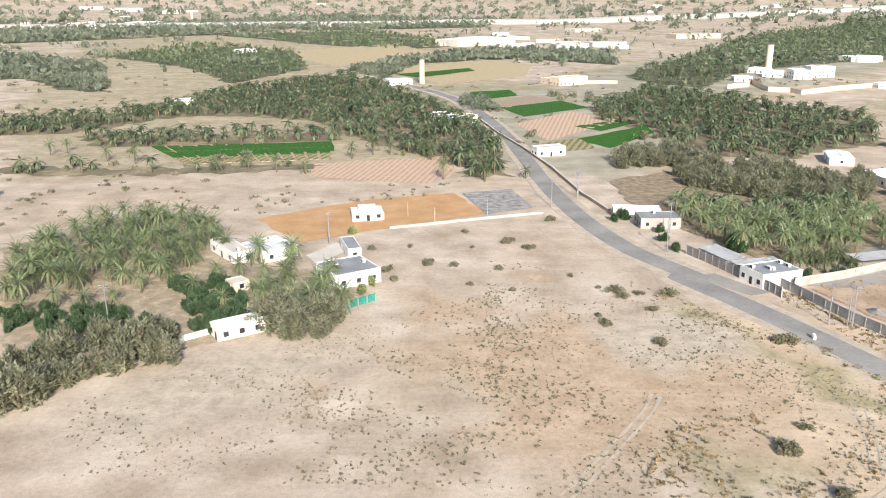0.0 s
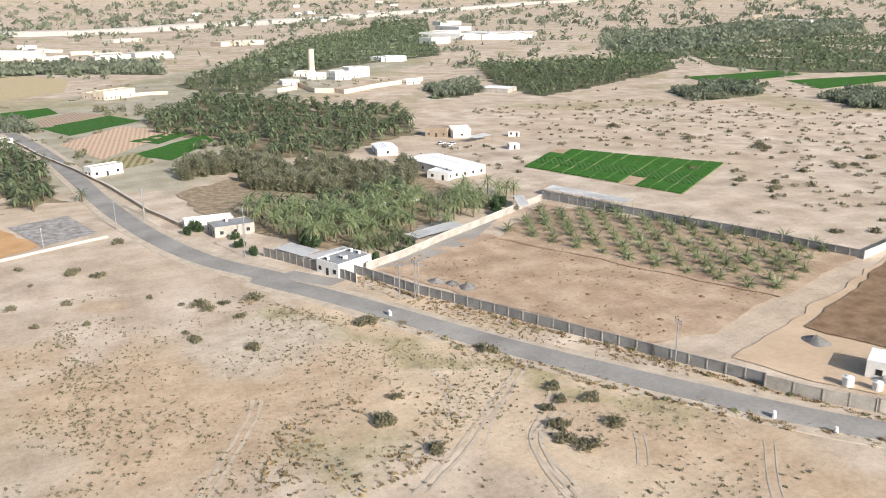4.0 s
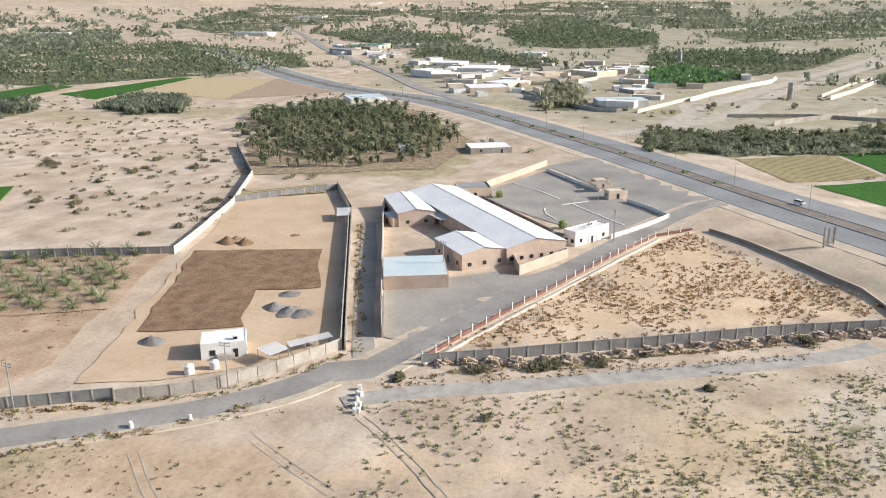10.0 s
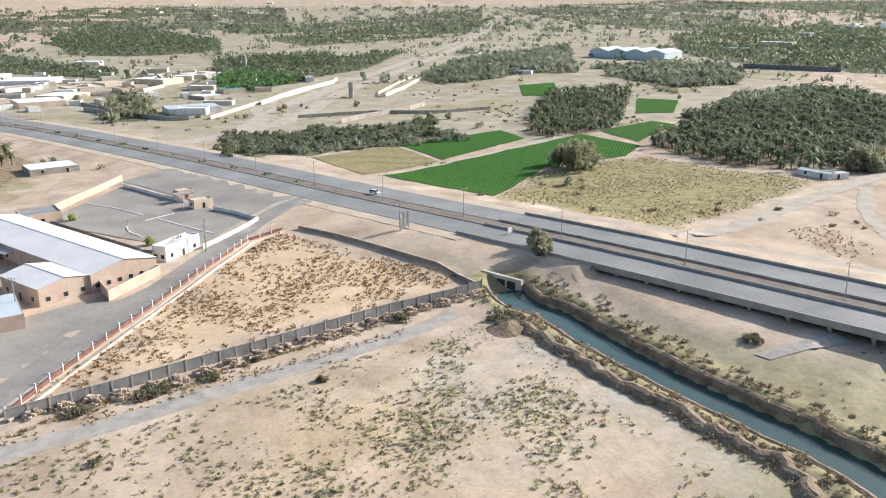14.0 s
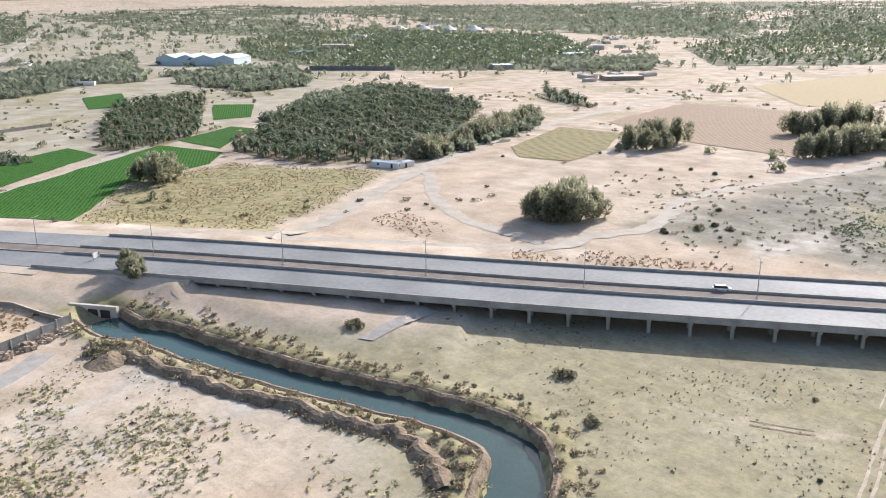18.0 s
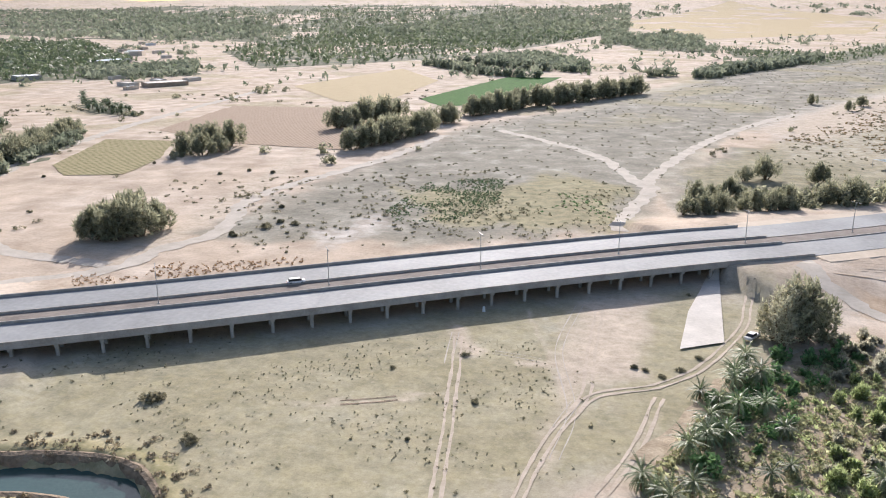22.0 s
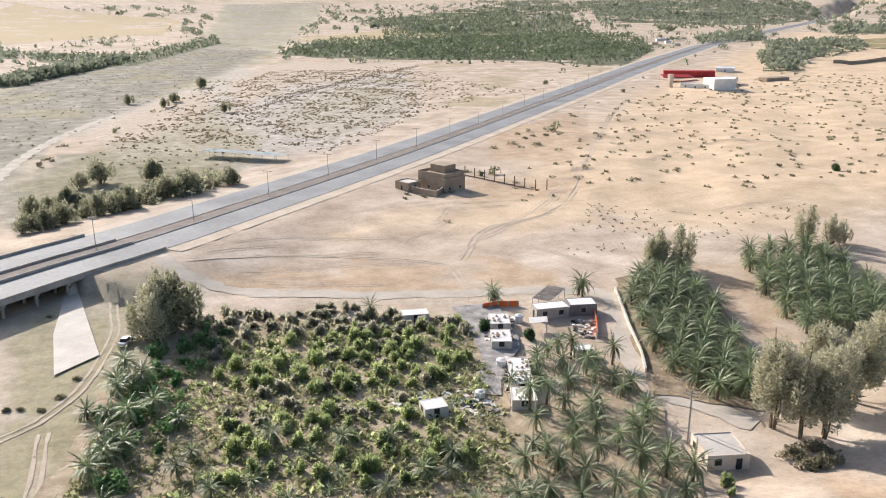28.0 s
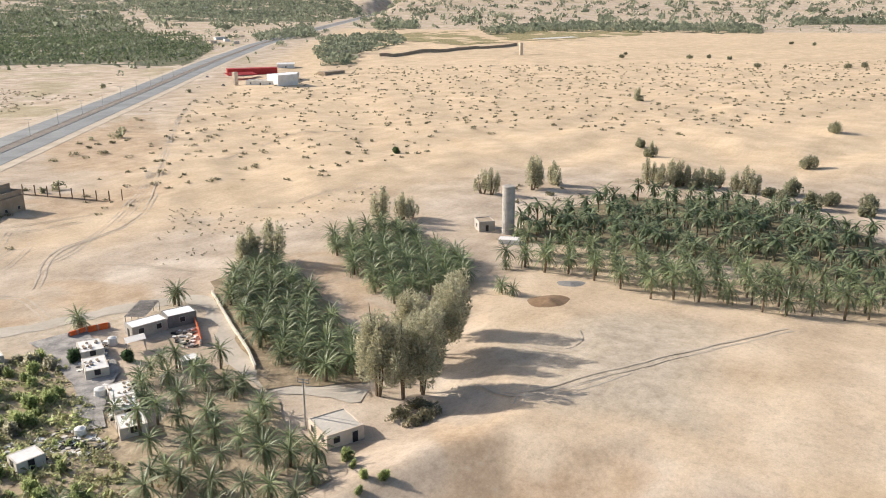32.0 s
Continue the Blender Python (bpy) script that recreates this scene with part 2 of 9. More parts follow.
def box(x0, y0, z0, x1, y1, z1, bm=None, bevel=0.0):
    bm = bm or bmesh.new()
    vs = [bm.verts.new((x, y, z)) for z in (z0, z1) for x, y in ((x0, y0), (x1, y0), (x1, y1), (x0, y1))]
    for f in ((3, 2, 1, 0), (4, 5, 6, 7), (0, 1, 5, 4), (1, 2, 6, 5), (2, 3, 7, 6), (3, 0, 4, 7)):
        bm.faces.new([vs[i] for i in f])
    if bevel:
        bmesh.ops.bevel(bm, geom=bm.edges[:], offset=bevel, segments=1, affect="EDGES")
    return bm


def tube(r0, r1, z0, z1, n=10, x=0, y=0, bm=None):
    bm = bm or bmesh.new()
    rings = [[bm.verts.new((x + r * math.cos(2 * math.pi * i / n), y + r * math.sin(2 * math.pi * i / n), z)) for i in range(n)] for r, z in ((r0, z0), (r1, z1))]
    for i in range(n):
        j = (i + 1) % n
        bm.faces.new((rings[0][i], rings[0][j], rings[1][j], rings[1][i]))
    bm.faces.new(rings[1])
    bm.faces.new(rings[0][::-1])
    return bm


def spline(pts, step=4.0):
    """Points along a smooth curve through pts (any number of coordinates)."""
    p = np.array(pts, float)
    p = np.vstack([2 * p[0] - p[1], p, 2 * p[-1] - p[-2]])
    out = []
    for i in range(1, len(p) - 2):
        a, b, c, d = p[i - 1:i + 3]
        n = max(1, int(np.linalg.norm((c - b)[:2]) / step))
        for k in range(n):
            t = k / n
            out.append(0.5 * (2 * b + (c - a) * t + (2 * a - 5 * b + 4 * c - d) * t * t + (3 * b - a - 3 * c + d) * t ** 3))
    out.append(p[-2])
    return np.array(out)


def sides(path):
    d = np.gradient(path[:, :2], axis=0)
    d /= np.linalg.norm(d, axis=1)[:, None] + 1e-9
    return np.stack([-d[:, 1], d[:, 0]], 1)


def mesh_of(name, verts, faces, material, parent=None, smooth=False, index=None):
    me = bpy.data.meshes.new(name)
    me.from_pydata([tuple(v) for v in verts], [], faces)
    for m in material if isinstance(material, (list, tuple)) else (material,):
        me.materials.append(m)
    if index is not None:
        me.polygons.foreach_set("material_index", np.asarray(index, np.int32))
    if smooth:
        me.shade_smooth()
    ob = new(name, me)
    ob.parent = parent
    return ob


def loft(name, path, profile, material, closed=False, parent=None, smooth=False):
    """A profile of (offset to the left, height) swept along path of (x, y, z)."""
    path = np.array(path, float)
    if path.shape[1] == 2:
        path = np.c_[path, np.zeros(len(path))]
    s, k = sides(path), len(profile)
    verts = [(p[0] + n[0] * o, p[1] + n[1] * o, p[2] + h) for p, n in zip(path, s) for o, h in profile]
    faces = []
    for i in range(len(path) - 1):
        for j in range(k if closed else k - 1):
            a, b = i * k + j, i * k + (j + 1) % k
            faces.append((a, a + k, b + k, b))
    if closed:
        faces += [tuple(range(k))[::-1], tuple((len(path) - 1) * k + j for j in range(k))]
    return mesh_of(name, verts, faces, material, parent, smooth)


def inside(pts, poly):
    q, pts = np.array(poly, float), np.asarray(pts, float)
    near = ((pts >= q.min(0)) & (pts <= q.max(0))).all(1)
    if not near.all():
        r = np.zeros(len(pts), bool)
        if near.any():
            r[near] = inside(pts[near], q)
        return r
    x, y = pts[:, 0], pts[:, 1]
    r = np.zeros(len(x), bool)
    for (x1, y1), (x2, y2) in zip(q, np.roll(q, -1, 0)):
        c = ((y1 > y) != (y2 > y)) & (x < (x2 - x1) * (y - y1) / (y2 - y1 + 1e-12) + x1)
        r ^= c
    return r


def edge_far(pts, line, closed=False):
    """Distance from each point to a polyline."""
    p, q = np.asarray(pts, float)[:, :2], np.array(line, float)[:, :2]
    best = np.full(len(p), 1e9)
    near = ((p > q.min(0) - 60) & (p < q.max(0) + 60)).all(1)
    if not near.all():
        if near.any():
            best[near] = edge_far(p[near], q, closed)
        return best
    for a, b in zip(q if closed else q[:-1], np.roll(q, -1, 0) if closed else q[1:]):
        ab = b - a
        t = np.clip(((p - a) @ ab) / (ab @ ab + 1e-9), 0, 1)
        best = np.minimum(best, np.hypot(*(p - a - t[:, None] * ab).T))
    return best


def blob(pts, poly, soft):
    """1 inside a polygon, falling to 0 over soft metres outside and back."""
    d = edge_far(pts, poly, True)
    d = np.where(inside(pts, poly), d, -d)
    return np.clip(0.5 + d / (2 * soft), 0, 1)


def fbm(p, scale, seed=0):
    out = np.zeros(len(p))
    r = np.random.default_rng(seed)
    for k in range(5):
        a, f = r.uniform(0, 6.3, 3), 2 ** k / scale
        th = r.uniform(0, 3.14)
        u, v = p[:, 0] * np.cos(th) + p[:, 1] * np.sin(th), -p[:, 0] * np.sin(th) + p[:, 1] * np.cos(th)
        out += np.sin(u * f * 6.28 + a[0] + 1.7 * np.sin(v * f * 4.1 + a[1])) * np.cos(v * f * 5.2 + a[2]) / 2 ** k
    return out

# ---- plan ----
CANAL = spline([(204.4, -66.6), (190.8, -67.1)] + [(184.6, -71.7), (167.8, -75), (140.5, -82.3), (117.3, -90.9), (100.6, -95.8), (90, -95.7), (83.4, -90.3), (77.9, -82.1), (68.5, -70.6)], 3.0)
HW = [(1300, 772, 1), (760, 345, 1), (604, 167, 1), (450, 46, 1.2), (315, -43, 2.0), (222, -99, 4.4), (131, -156, 4.8),
      (54, -209, 4.8), (2, -243, 4.8), (-20, -257, 4.4), (-55, -284, 3.2), (-178, -377, 1.2), (-395, -543, 1.0), (-800, -850, 1.0), (-1290, -1180, 1.0), (-3400, -2500, 1)]
HWAY = spline(HW, 6.0)
HW_LINE = HWAY[::8]
HW_FINE = HWAY[::2]
_b0, _b1 = (int(np.argmin(np.hypot(HW_FINE[:, 0] - x, HW_FINE[:, 1] - y))) for x, y in ((214, -104), (-4, -246)))
_k = np.arange(len(HW_FINE))
_f = np.where((_k > _b0) & (_k < _b1), 0.0, 1.0)
_f[_b0 + 1:_b0 + 8] = 0.62, 0.6, 0.58, 0.55, 0.5, 0.35, 0.12
HW_FINE = np.c_[HW_FINE, _f]
TERRACE_BACK = [(-129.3, -84.5), (-145.9, -86), (-167.6, -92), (-178.8, -81.8), (-183.6, -9.5), (-188, 31.7), (-352.5, 48), (-219.5, -164.7), (-143.3, -109.2)]
TERRACE = [(-78.9, -73.8), (-96.2, -74.8), (-104.9, -70.2), (-114.9, -68.1), (-133.3, -87.1), (-172.7, -108.4), (-206.9, -113.5), (-227.4, -104.5), (-231.7, -14.7), (-218.9, 24.2), (-102.8, 17.6), (-111.2, -2.7), (-106.1, -25.7), (-105.7, -40.5), (-100.1, -55.4)]
DUNES = [(-80.5, -247.6), (-126.2, -229.4), (-180.9, -212.5), (-199.3, -183.1), (-316.2, -172.9), (-366.7, -27.5), (-446.8, 38.2), (-1855.6, -51.7), (-1534.4, -1285.6), (-419.1, -505.6), (-194.6, -304.3)]
WADI = [(247.7, -49.2), (145.9, -111.8), (127.8, -152.3), (38.4, -206.4), (-25.3, -232.7), (-20.4, -142.9), (70.2, -69.2)] 


def hz(p):
    """The ground's height at points."""
    p = np.atleast_2d(np.asarray(p, float))[:, :2]
    r = np.hypot(p[:, 0], p[:, 1])
    z = 0.1 * fbm(p, 60, 1)
    z += np.clip((r - 2600) / 2300, 0, 1) ** 1.5 * (105 + 12 * fbm(p, 1500, 6))
    z += np.clip((r - 500) / 1500, 0, 1) * 5 * fbm(p, 900, 3) * 0.25
    z += np.clip(blob(p, TERRACE, 10.0) * 1.4 - 0.2, 0, 1) * 4.0 * (1 - blob(p, TERRACE_BACK, 28))
    z += blob(p, DUNES, 30) * (1.3 * fbm(p, 130, 4) + 0.6)
    # the ground climbs to the highway, save under the bridge
    dh = edge_far(p, HW_LINE)
    n = np.nonzero(dh < 75)[0]
    if len(n):
        k = ((p[n, None] - HW_FINE[None, :, :2]) ** 2).sum(-1).argmin(1)
        wide = np.clip(1 - (dh[n] - 21) / 34, 0, 1)
        wide = wide * wide * (3 - 2 * wide) * HW_FINE[k, 3]
        z[n] = z[n] * (1 - np.clip(1 - (dh[n] - 20) / 20, 0, 1)) * (1 - wide) + wide * (HW_FINE[k, 2] - 0.32)
    d = edge_far(p, CANAL[::3])
    z = np.where(d < 22, z * np.clip((d - 7) / 13, 0, 1), z)
    z += np.exp(-((d - 8.5) / 2.2) ** 2) * 0.7
    z = np.where(d < 6.2, -2.3 + np.clip((d - 4.4) / 1.4, 0, 1) * 2.5, z)
    return z


def hz1(x, y):
    return float(hz([(x, y)])[0])

# ---- ground ----
def build_ground():
    na, nr = 760, 250
    ang = np.linspace(0, 2 * math.pi, na, endpoint=False)
    rad = 45 * (5200 / 45) ** (np.linspace(0, 1, nr) ** 1.25)
    rr, aa = np.meshgrid(rad, ang, indexing="ij")
    p = np.stack([rr * np.cos(aa), rr * np.sin(aa)], -1).reshape(-1, 2)
    z = hz(p)
    verts = np.vstack([np.c_[p, z], [[0, 0, 0]]])
    i, j = np.meshgrid(np.arange(nr - 1), np.arange(na), indexing="ij")
    a = i * na + j
    b = i * na + (j + 1) % na
    quads = np.stack([a, a + na, b + na, b], -1).reshape(-1, 4)
    tris = [(nr * na, k, (k + 1) % na) for k in range(na)]
    me = bpy.data.meshes.new("ground")
    me.from_pydata(verts, [], quads.tolist() + tris)
    wob = np.stack([fbm(verts[:, :2], 40, 8), fbm(verts[:, :2], 40, 9)], 1) * 5
    q = verts[:, :2] + wob
    grey = np.maximum.reduce([blob(q, g, s) for g, s in GREY])
    veg = np.maximum.reduce([blob(q, g, s) * k for g, s, k in DRYVEG])
    red = np.maximum.reduce([blob(q, g, s) for g, s in RED])
    salt = np.maximum.reduce([blob(q, g, s) for g, s in SALT])
    bed = np.maximum.reduce([blob(q, g, s) * (0.55 if s > 50 else 1) for g, s in BED])
    bare = np.maximum.reduce([blob(q * 0.4 + verts[:, :2] * 0.6, g, w) for g, w in BARE])
    dune = np.maximum.reduce([blob(q, DUNES, 40)] + [(1.0 if g is LOT else 0.65) * blob(q, g, 8) for g in GOLD])
    veg = np.maximum(veg, np.exp(-((edge_far(q * 0.3 + verts[:, :2] * 0.7, CANAL[::3]) - 7) / 6) ** 2))
    far = np.clip((np.hypot(verts[:, 0], verts[:, 1]) - 330) / 250, 0, 1) * (1 - dune) * np.clip(0.25 + 0.6 * fbm(verts[:, :2], 160, 21), 0, 0.6)
    veg = np.maximum(veg, far)
    for name, data in (("grey", grey), ("veg", veg), ("red", red), ("salt", salt), ("bed", bed), ("dune", dune), ("bare", bare)):
        at = me.attributes.new(name, "FLOAT", "POINT")
        at.data.foreach_set("value", data.astype(np.float32))
    me.shade_smooth()
    me.materials.append(ground_material())
    return tagged(new("ground", me), "pale sandy desert ground with scrub, wheel tracks and bare patches", "ground", kind="structure")


def ground_material():
    m = bpy.data.materials.new("desert_ground")
    m.use_nodes = True
    N, L = m.node_tree.nodes, m.node_tree.links
    bs = N["Principled BSDF"]
    geo = N.new("ShaderNodeNewGeometry")

    def noise_(scale, det=6, rough=0.55):
        n = N.new("ShaderNodeTexNoise")
        n.inputs["Scale"].default_value, n.inputs["Detail"].default_value, n.inputs["Roughness"].default_value = scale, det, rough
        L.new(geo.outputs["Position"], n.inputs["Vector"])
        return n.outputs[0]

    def ramp(v, *stops):
        r = N.new("ShaderNodeValToRGB")
        e = r.color_ramp.elements
        while len(e) < len(stops):
            e.new(0.5)
        for k, (pos, col) in zip(e, stops):
            k.position, k.color = pos, (*col, 1) if len(col) == 3 else col
        L.new(v, r.inputs[0])
        return r.outputs[0]

    def math_(op, a, b):
        n = N.new("ShaderNodeMath")
        n.operation, n.use_clamp = op, op != "MULTIPLY_ADD"
        for k, v in zip(n.inputs, (a, b)):
            if isinstance(v, (int, float)):
                k.default_value = v
            else:
                L.new(v, k)
        return n.outputs[0]

    def mix(f, a, b):
        n = N.new("ShaderNodeMix")
        n.data_type = "RGBA"
        L.new(f, n.inputs[0])
        L.new(a, n.inputs[6])
        L.new(b, n.inputs[7])
        return n.outputs[2]

    def mask(name, scale, hard=4.0):
        a = N.new("ShaderNodeAttribute")
        a.attribute_name = name
        v = math_("SUBTRACT", noise_(scale), 0.5)
        s = N.new("ShaderNodeMath")
        s.operation = "MULTIPLY_ADD"
        L.new(v, s.inputs[0])
        s.inputs[1].default_value = 1.0
        s2 = N.new("ShaderNodeMath")
        s2.operation, s2.use_clamp = "MULTIPLY_ADD", True
        L.new(a.outputs["Fac"], s.inputs[2])
        L.new(s.outputs[0], s2.inputs[0])
        s2.inputs[1].default_value, s2.inputs[2].default_value = hard, -0.35 * hard
        return math_("MULTIPLY", s2.outputs[0], a.outputs["Fac"])

    big, mid, fine = noise_(0.012), noise_(0.07), noise_(0.9, 5)
    sand = ramp(mid, (0.3, (0.40, 0.318, 0.238)), (0.5, (0.535, 0.44, 0.345)), (0.68, (0.68, 0.585, 0.478)))
    pink = ramp(mid, (0.3, (0.41, 0.323, 0.238)), (0.68, (0.61, 0.5, 0.386)))
    col = mix(ramp(big, (0.42, (0, 0, 0)), (0.6, (1, 1, 1))), sand, pink)
    dune_c = ramp(mid, (0.3, (0.56, 0.425, 0.282)), (0.7, (0.71, 0.56, 0.39)))
    col = mix(mask("dune", 0.03, 3), col, dune_c)
    red_c = ramp(noise_(0.15), (0.3, (0.425, 0.312, 0.208)), (0.7, (0.57, 0.44, 0.312)))
    col = mix(mask("red", 0.06), col, red_c)
    grey_c = ramp(noise_(0.05), (0.3, (0.325, 0.29, 0.208)), (0.6, (0.445, 0.407, 0.316)), (0.75, (0.57, 0.53, 0.435)))
    col = mix(mask("grey", 0.04), col, grey_c)
    bed_c = ramp(noise_(0.06, 8, 0.7), (0.3, (0.19, 0.178, 0.138)), (0.52, (0.28, 0.262, 0.21)), (0.72, (0.45, 0.42, 0.35)))
    col = mix(mask("bed", 0.03), col, bed_c)
    salt_c = ramp(noise_(0.2), (0.42, (0.43, 0.38, 0.32)), (0.62, (0.6, 0.56, 0.5)))
    col = mix(mask("salt", 0.09), col, salt_c)
    veg_c = ramp(noise_(0.25), (0.35, (0.225, 0.213, 0.108)), (0.6, (0.393, 0.342, 0.189)))
    vm = mask("veg", 0.35, 3.0)
    col = mix(vm, col, veg_c)
    bare_c = ramp(noise_(0.3, 6), (0.3, (0.44, 0.365, 0.275)), (0.7, (0.62, 0.53, 0.42)))
    col = mix(mask("bare", 0.12, 3.0), col, bare_c)
    # small stones, dead twigs and crust
    sp = ramp(noise_(0.9, 4, 0.7), (0.57, (0, 0, 0)), (0.70, (0.5, 0.5, 0.5)))
    col = mix(sp, col, ramp(fine, (0.3, (0.285, 0.240, 0.181)), (0.7, (0.399, 0.340, 0.271))))
    # scoured streaks that run with the slope of the plain
    mp = N.new("ShaderNodeMapping")
    mp.inputs["Rotation"].default_value, mp.inputs["Scale"].default_value = (0, 0, radians(28)), (0.03, 0.4, 0.1)
    L.new(geo.outputs["Position"], mp.inputs["Vector"])
    st = N.new("ShaderNodeTexNoise")
    st.inputs["Scale"].default_value, st.inputs["Detail"].default_value, st.inputs["Distortion"].default_value = 1.0, 6, 0.8
    L.new(mp.outputs[0], st.inputs["Vector"])
    wide_ = noise_(0.005, 4)
    grit = noise_(2.6, 5, 0.75)
    tone = math_("MULTIPLY", fine, 0.5)
    for v, k in ((st.outputs[0], 0.16), (wide_, 0.3), (noise_(0.06, 8, 0.75), 0.45), (grit, 0.55)):
        a = N.new("ShaderNodeMath")
        a.operation = "MULTIPLY_ADD"
        L.new(v, a.inputs[0])
        a.inputs[1].default_value = k
        L.new(tone, a.inputs[2])
        tone = a.outputs[0]
    hv = N.new("ShaderNodeHueSaturation")
    mr = N.new("ShaderNodeMapRange")
    L.new(tone, mr.inputs[0])
    mr.inputs[1].default_value, mr.inputs[2].default_value = 0.72, 1.24
    mr.inputs[3].default_value, mr.inputs[4].default_value = 0.66, 1.24
    L.new(mr.outputs[0], hv.inputs["Value"])
    L.new(col, hv.inputs["Color"])
    L.new(hv.outputs[0], bs.inputs["Base Color"])
    bs.inputs["Roughness"].default_value, bs.inputs["Specular IOR Level"].default_value = 0.95, 0.1
    bp = N.new("ShaderNodeBump")
    bp.inputs["Strength"].default_value, bp.inputs["Distance"].default_value = 0.4, 0.8
    L.new(math_("ADD", math_("MULTIPLY", noise_(0.16, 8, 0.6), 0.5), math_("MULTIPLY", math_("ADD", fine, grit), 0.22)), bp.inputs["Height"])
    L.new(bp.outputs[0], bs.inputs["Normal"])
    return m


# soil regions: grey wadi silt, dry grass, reddish soil, salt crust
GREY = [(WADI, 12), ([(165.2, -228.2), (146, -362.6), (118.7, -499.6), (45.2, -746.6), (-409.8, -1928.3), (-976.9, -4084.3), (-1433, -3947.2), (-289.3, -1026.1), (-77.5, -638.2), (-14.4, -478.8), (5.3, -366.9), (21.4, -288.5), (79.4, -242.7)], 12),
        ([(-112.6, 462.4), (-50.4, 669.3), (28.9, 672.7), (165.1, 883), (980.7, 1960.9), (424, 845.3), (183.8, 587.2), (62.9, 326.1), (12, 358.1)], 8),
        ([(411.9, 189.2), (1179.1, 375.7), (4194.5, 259.6), (3472.5, -2365.1), (840.5, -669.3), (425.4, -210.5), (421.5, -25.5), (529, 73.2), (695.5, 225.9)], 25)]
LOT = [(163.7, 44.6), (277.9, -6.7), (210.1, -58.9)]
DRYVEG = [([(-137.3, -555.5), (-263.9, -724.8), (-321.2, -663.4), (-237.1, -484.9), (-151.7, -409.8), (-127.7, -446.8)], 20, 0.5), (WADI, 14, 0.62), ([(296.8, -91.8), (360, -137.1), (369.1, -194.9), (298.6, -237.3), (271.2, -194.4), (242.6, -137)], 6, 1.0), ([(47.7, 204), (86.1, 142.1), (111.7, 100), (137.1, 65.2), (104.8, 93.8), (71.3, 139.8), (42.8, 186.8)], 5, 0.7),
          ([(-33.6, 108.8), (-25.7, 157.7), (-9.6, 169.8), (7.7, 158.6), (2.3, 109.9)], 10, 0.4), ([(126, -319.3), (82.4, -332.5), (61.5, -374.8), (24.4, -345.7), (20.6, -273.2), (84.5, -261.1)], 8, 0.75),
          ([(-10, -145.6), (-38.3, -193.8), (-87.3, -166.7), (-69.8, -112.9), (-84.6, -80.4), (4.5, -125.7)], 6, 0.75), ([(21.7, 125.2), (48.6, 136.9), (65, 121), (54.7, 105), (32.1, 106.7)], 8, 0.6),
          ([(112.8, -138.2), (33.8, -185.4), (21.4, -129.6), (70.8, -89.5)], 15, 0.5), ([(-683.7, 1489.6), (-314.8, 1472.6), (58.7, 1455.4), (5.1, 319.3), (-14.6, 363), (-189.8, 315.7), (-303.6, 518.5)], 10, 0.6),
          ([(-216.1, -130.8), (-272.7, -141.8), (-317.3, -22.6), (-202.9, -11.2), (-188.4, -61.4), (-197.1, -97.2)], 6, 0.3), ([(329.6, 181), (508.3, 259.9), (570, 173.9), (412, 83.9), (337.3, 92.2)], 6, 0.7),
          ([(9.4, -390.6), (-121.8, -660.8), (-130.3, -442.5), (-53.9, -309.7), (0.1, -304.2)], 10, 0.6), ([(163.6, 22), (185.9, -44.1), (160.8, -58.7), (120.3, -52.6), (114.1, 5.1)], 10, 0.45)]
GOLD = [LOT, TERRACE, [(66.6, 219.0), (92.1, 174.1), (124.0, 98.2), (85.5, 67.9), (31.5, 137.0)], [(123.5, 18.2), (143.7, -1.5), (163.5, -28.9), (139.4, -32.1), (112.4, -13.2), (109.2, 16.2)], [(117.9, 72.2), (128.8, 15.7), (109.5, 13.5), (102.1, 82.9)], [(127.0, -1.6), (131.3, -25.7), (133.1, -47.9), (117.7, -69.3), (103.4, -61.7), (111.5, -0.9)]]
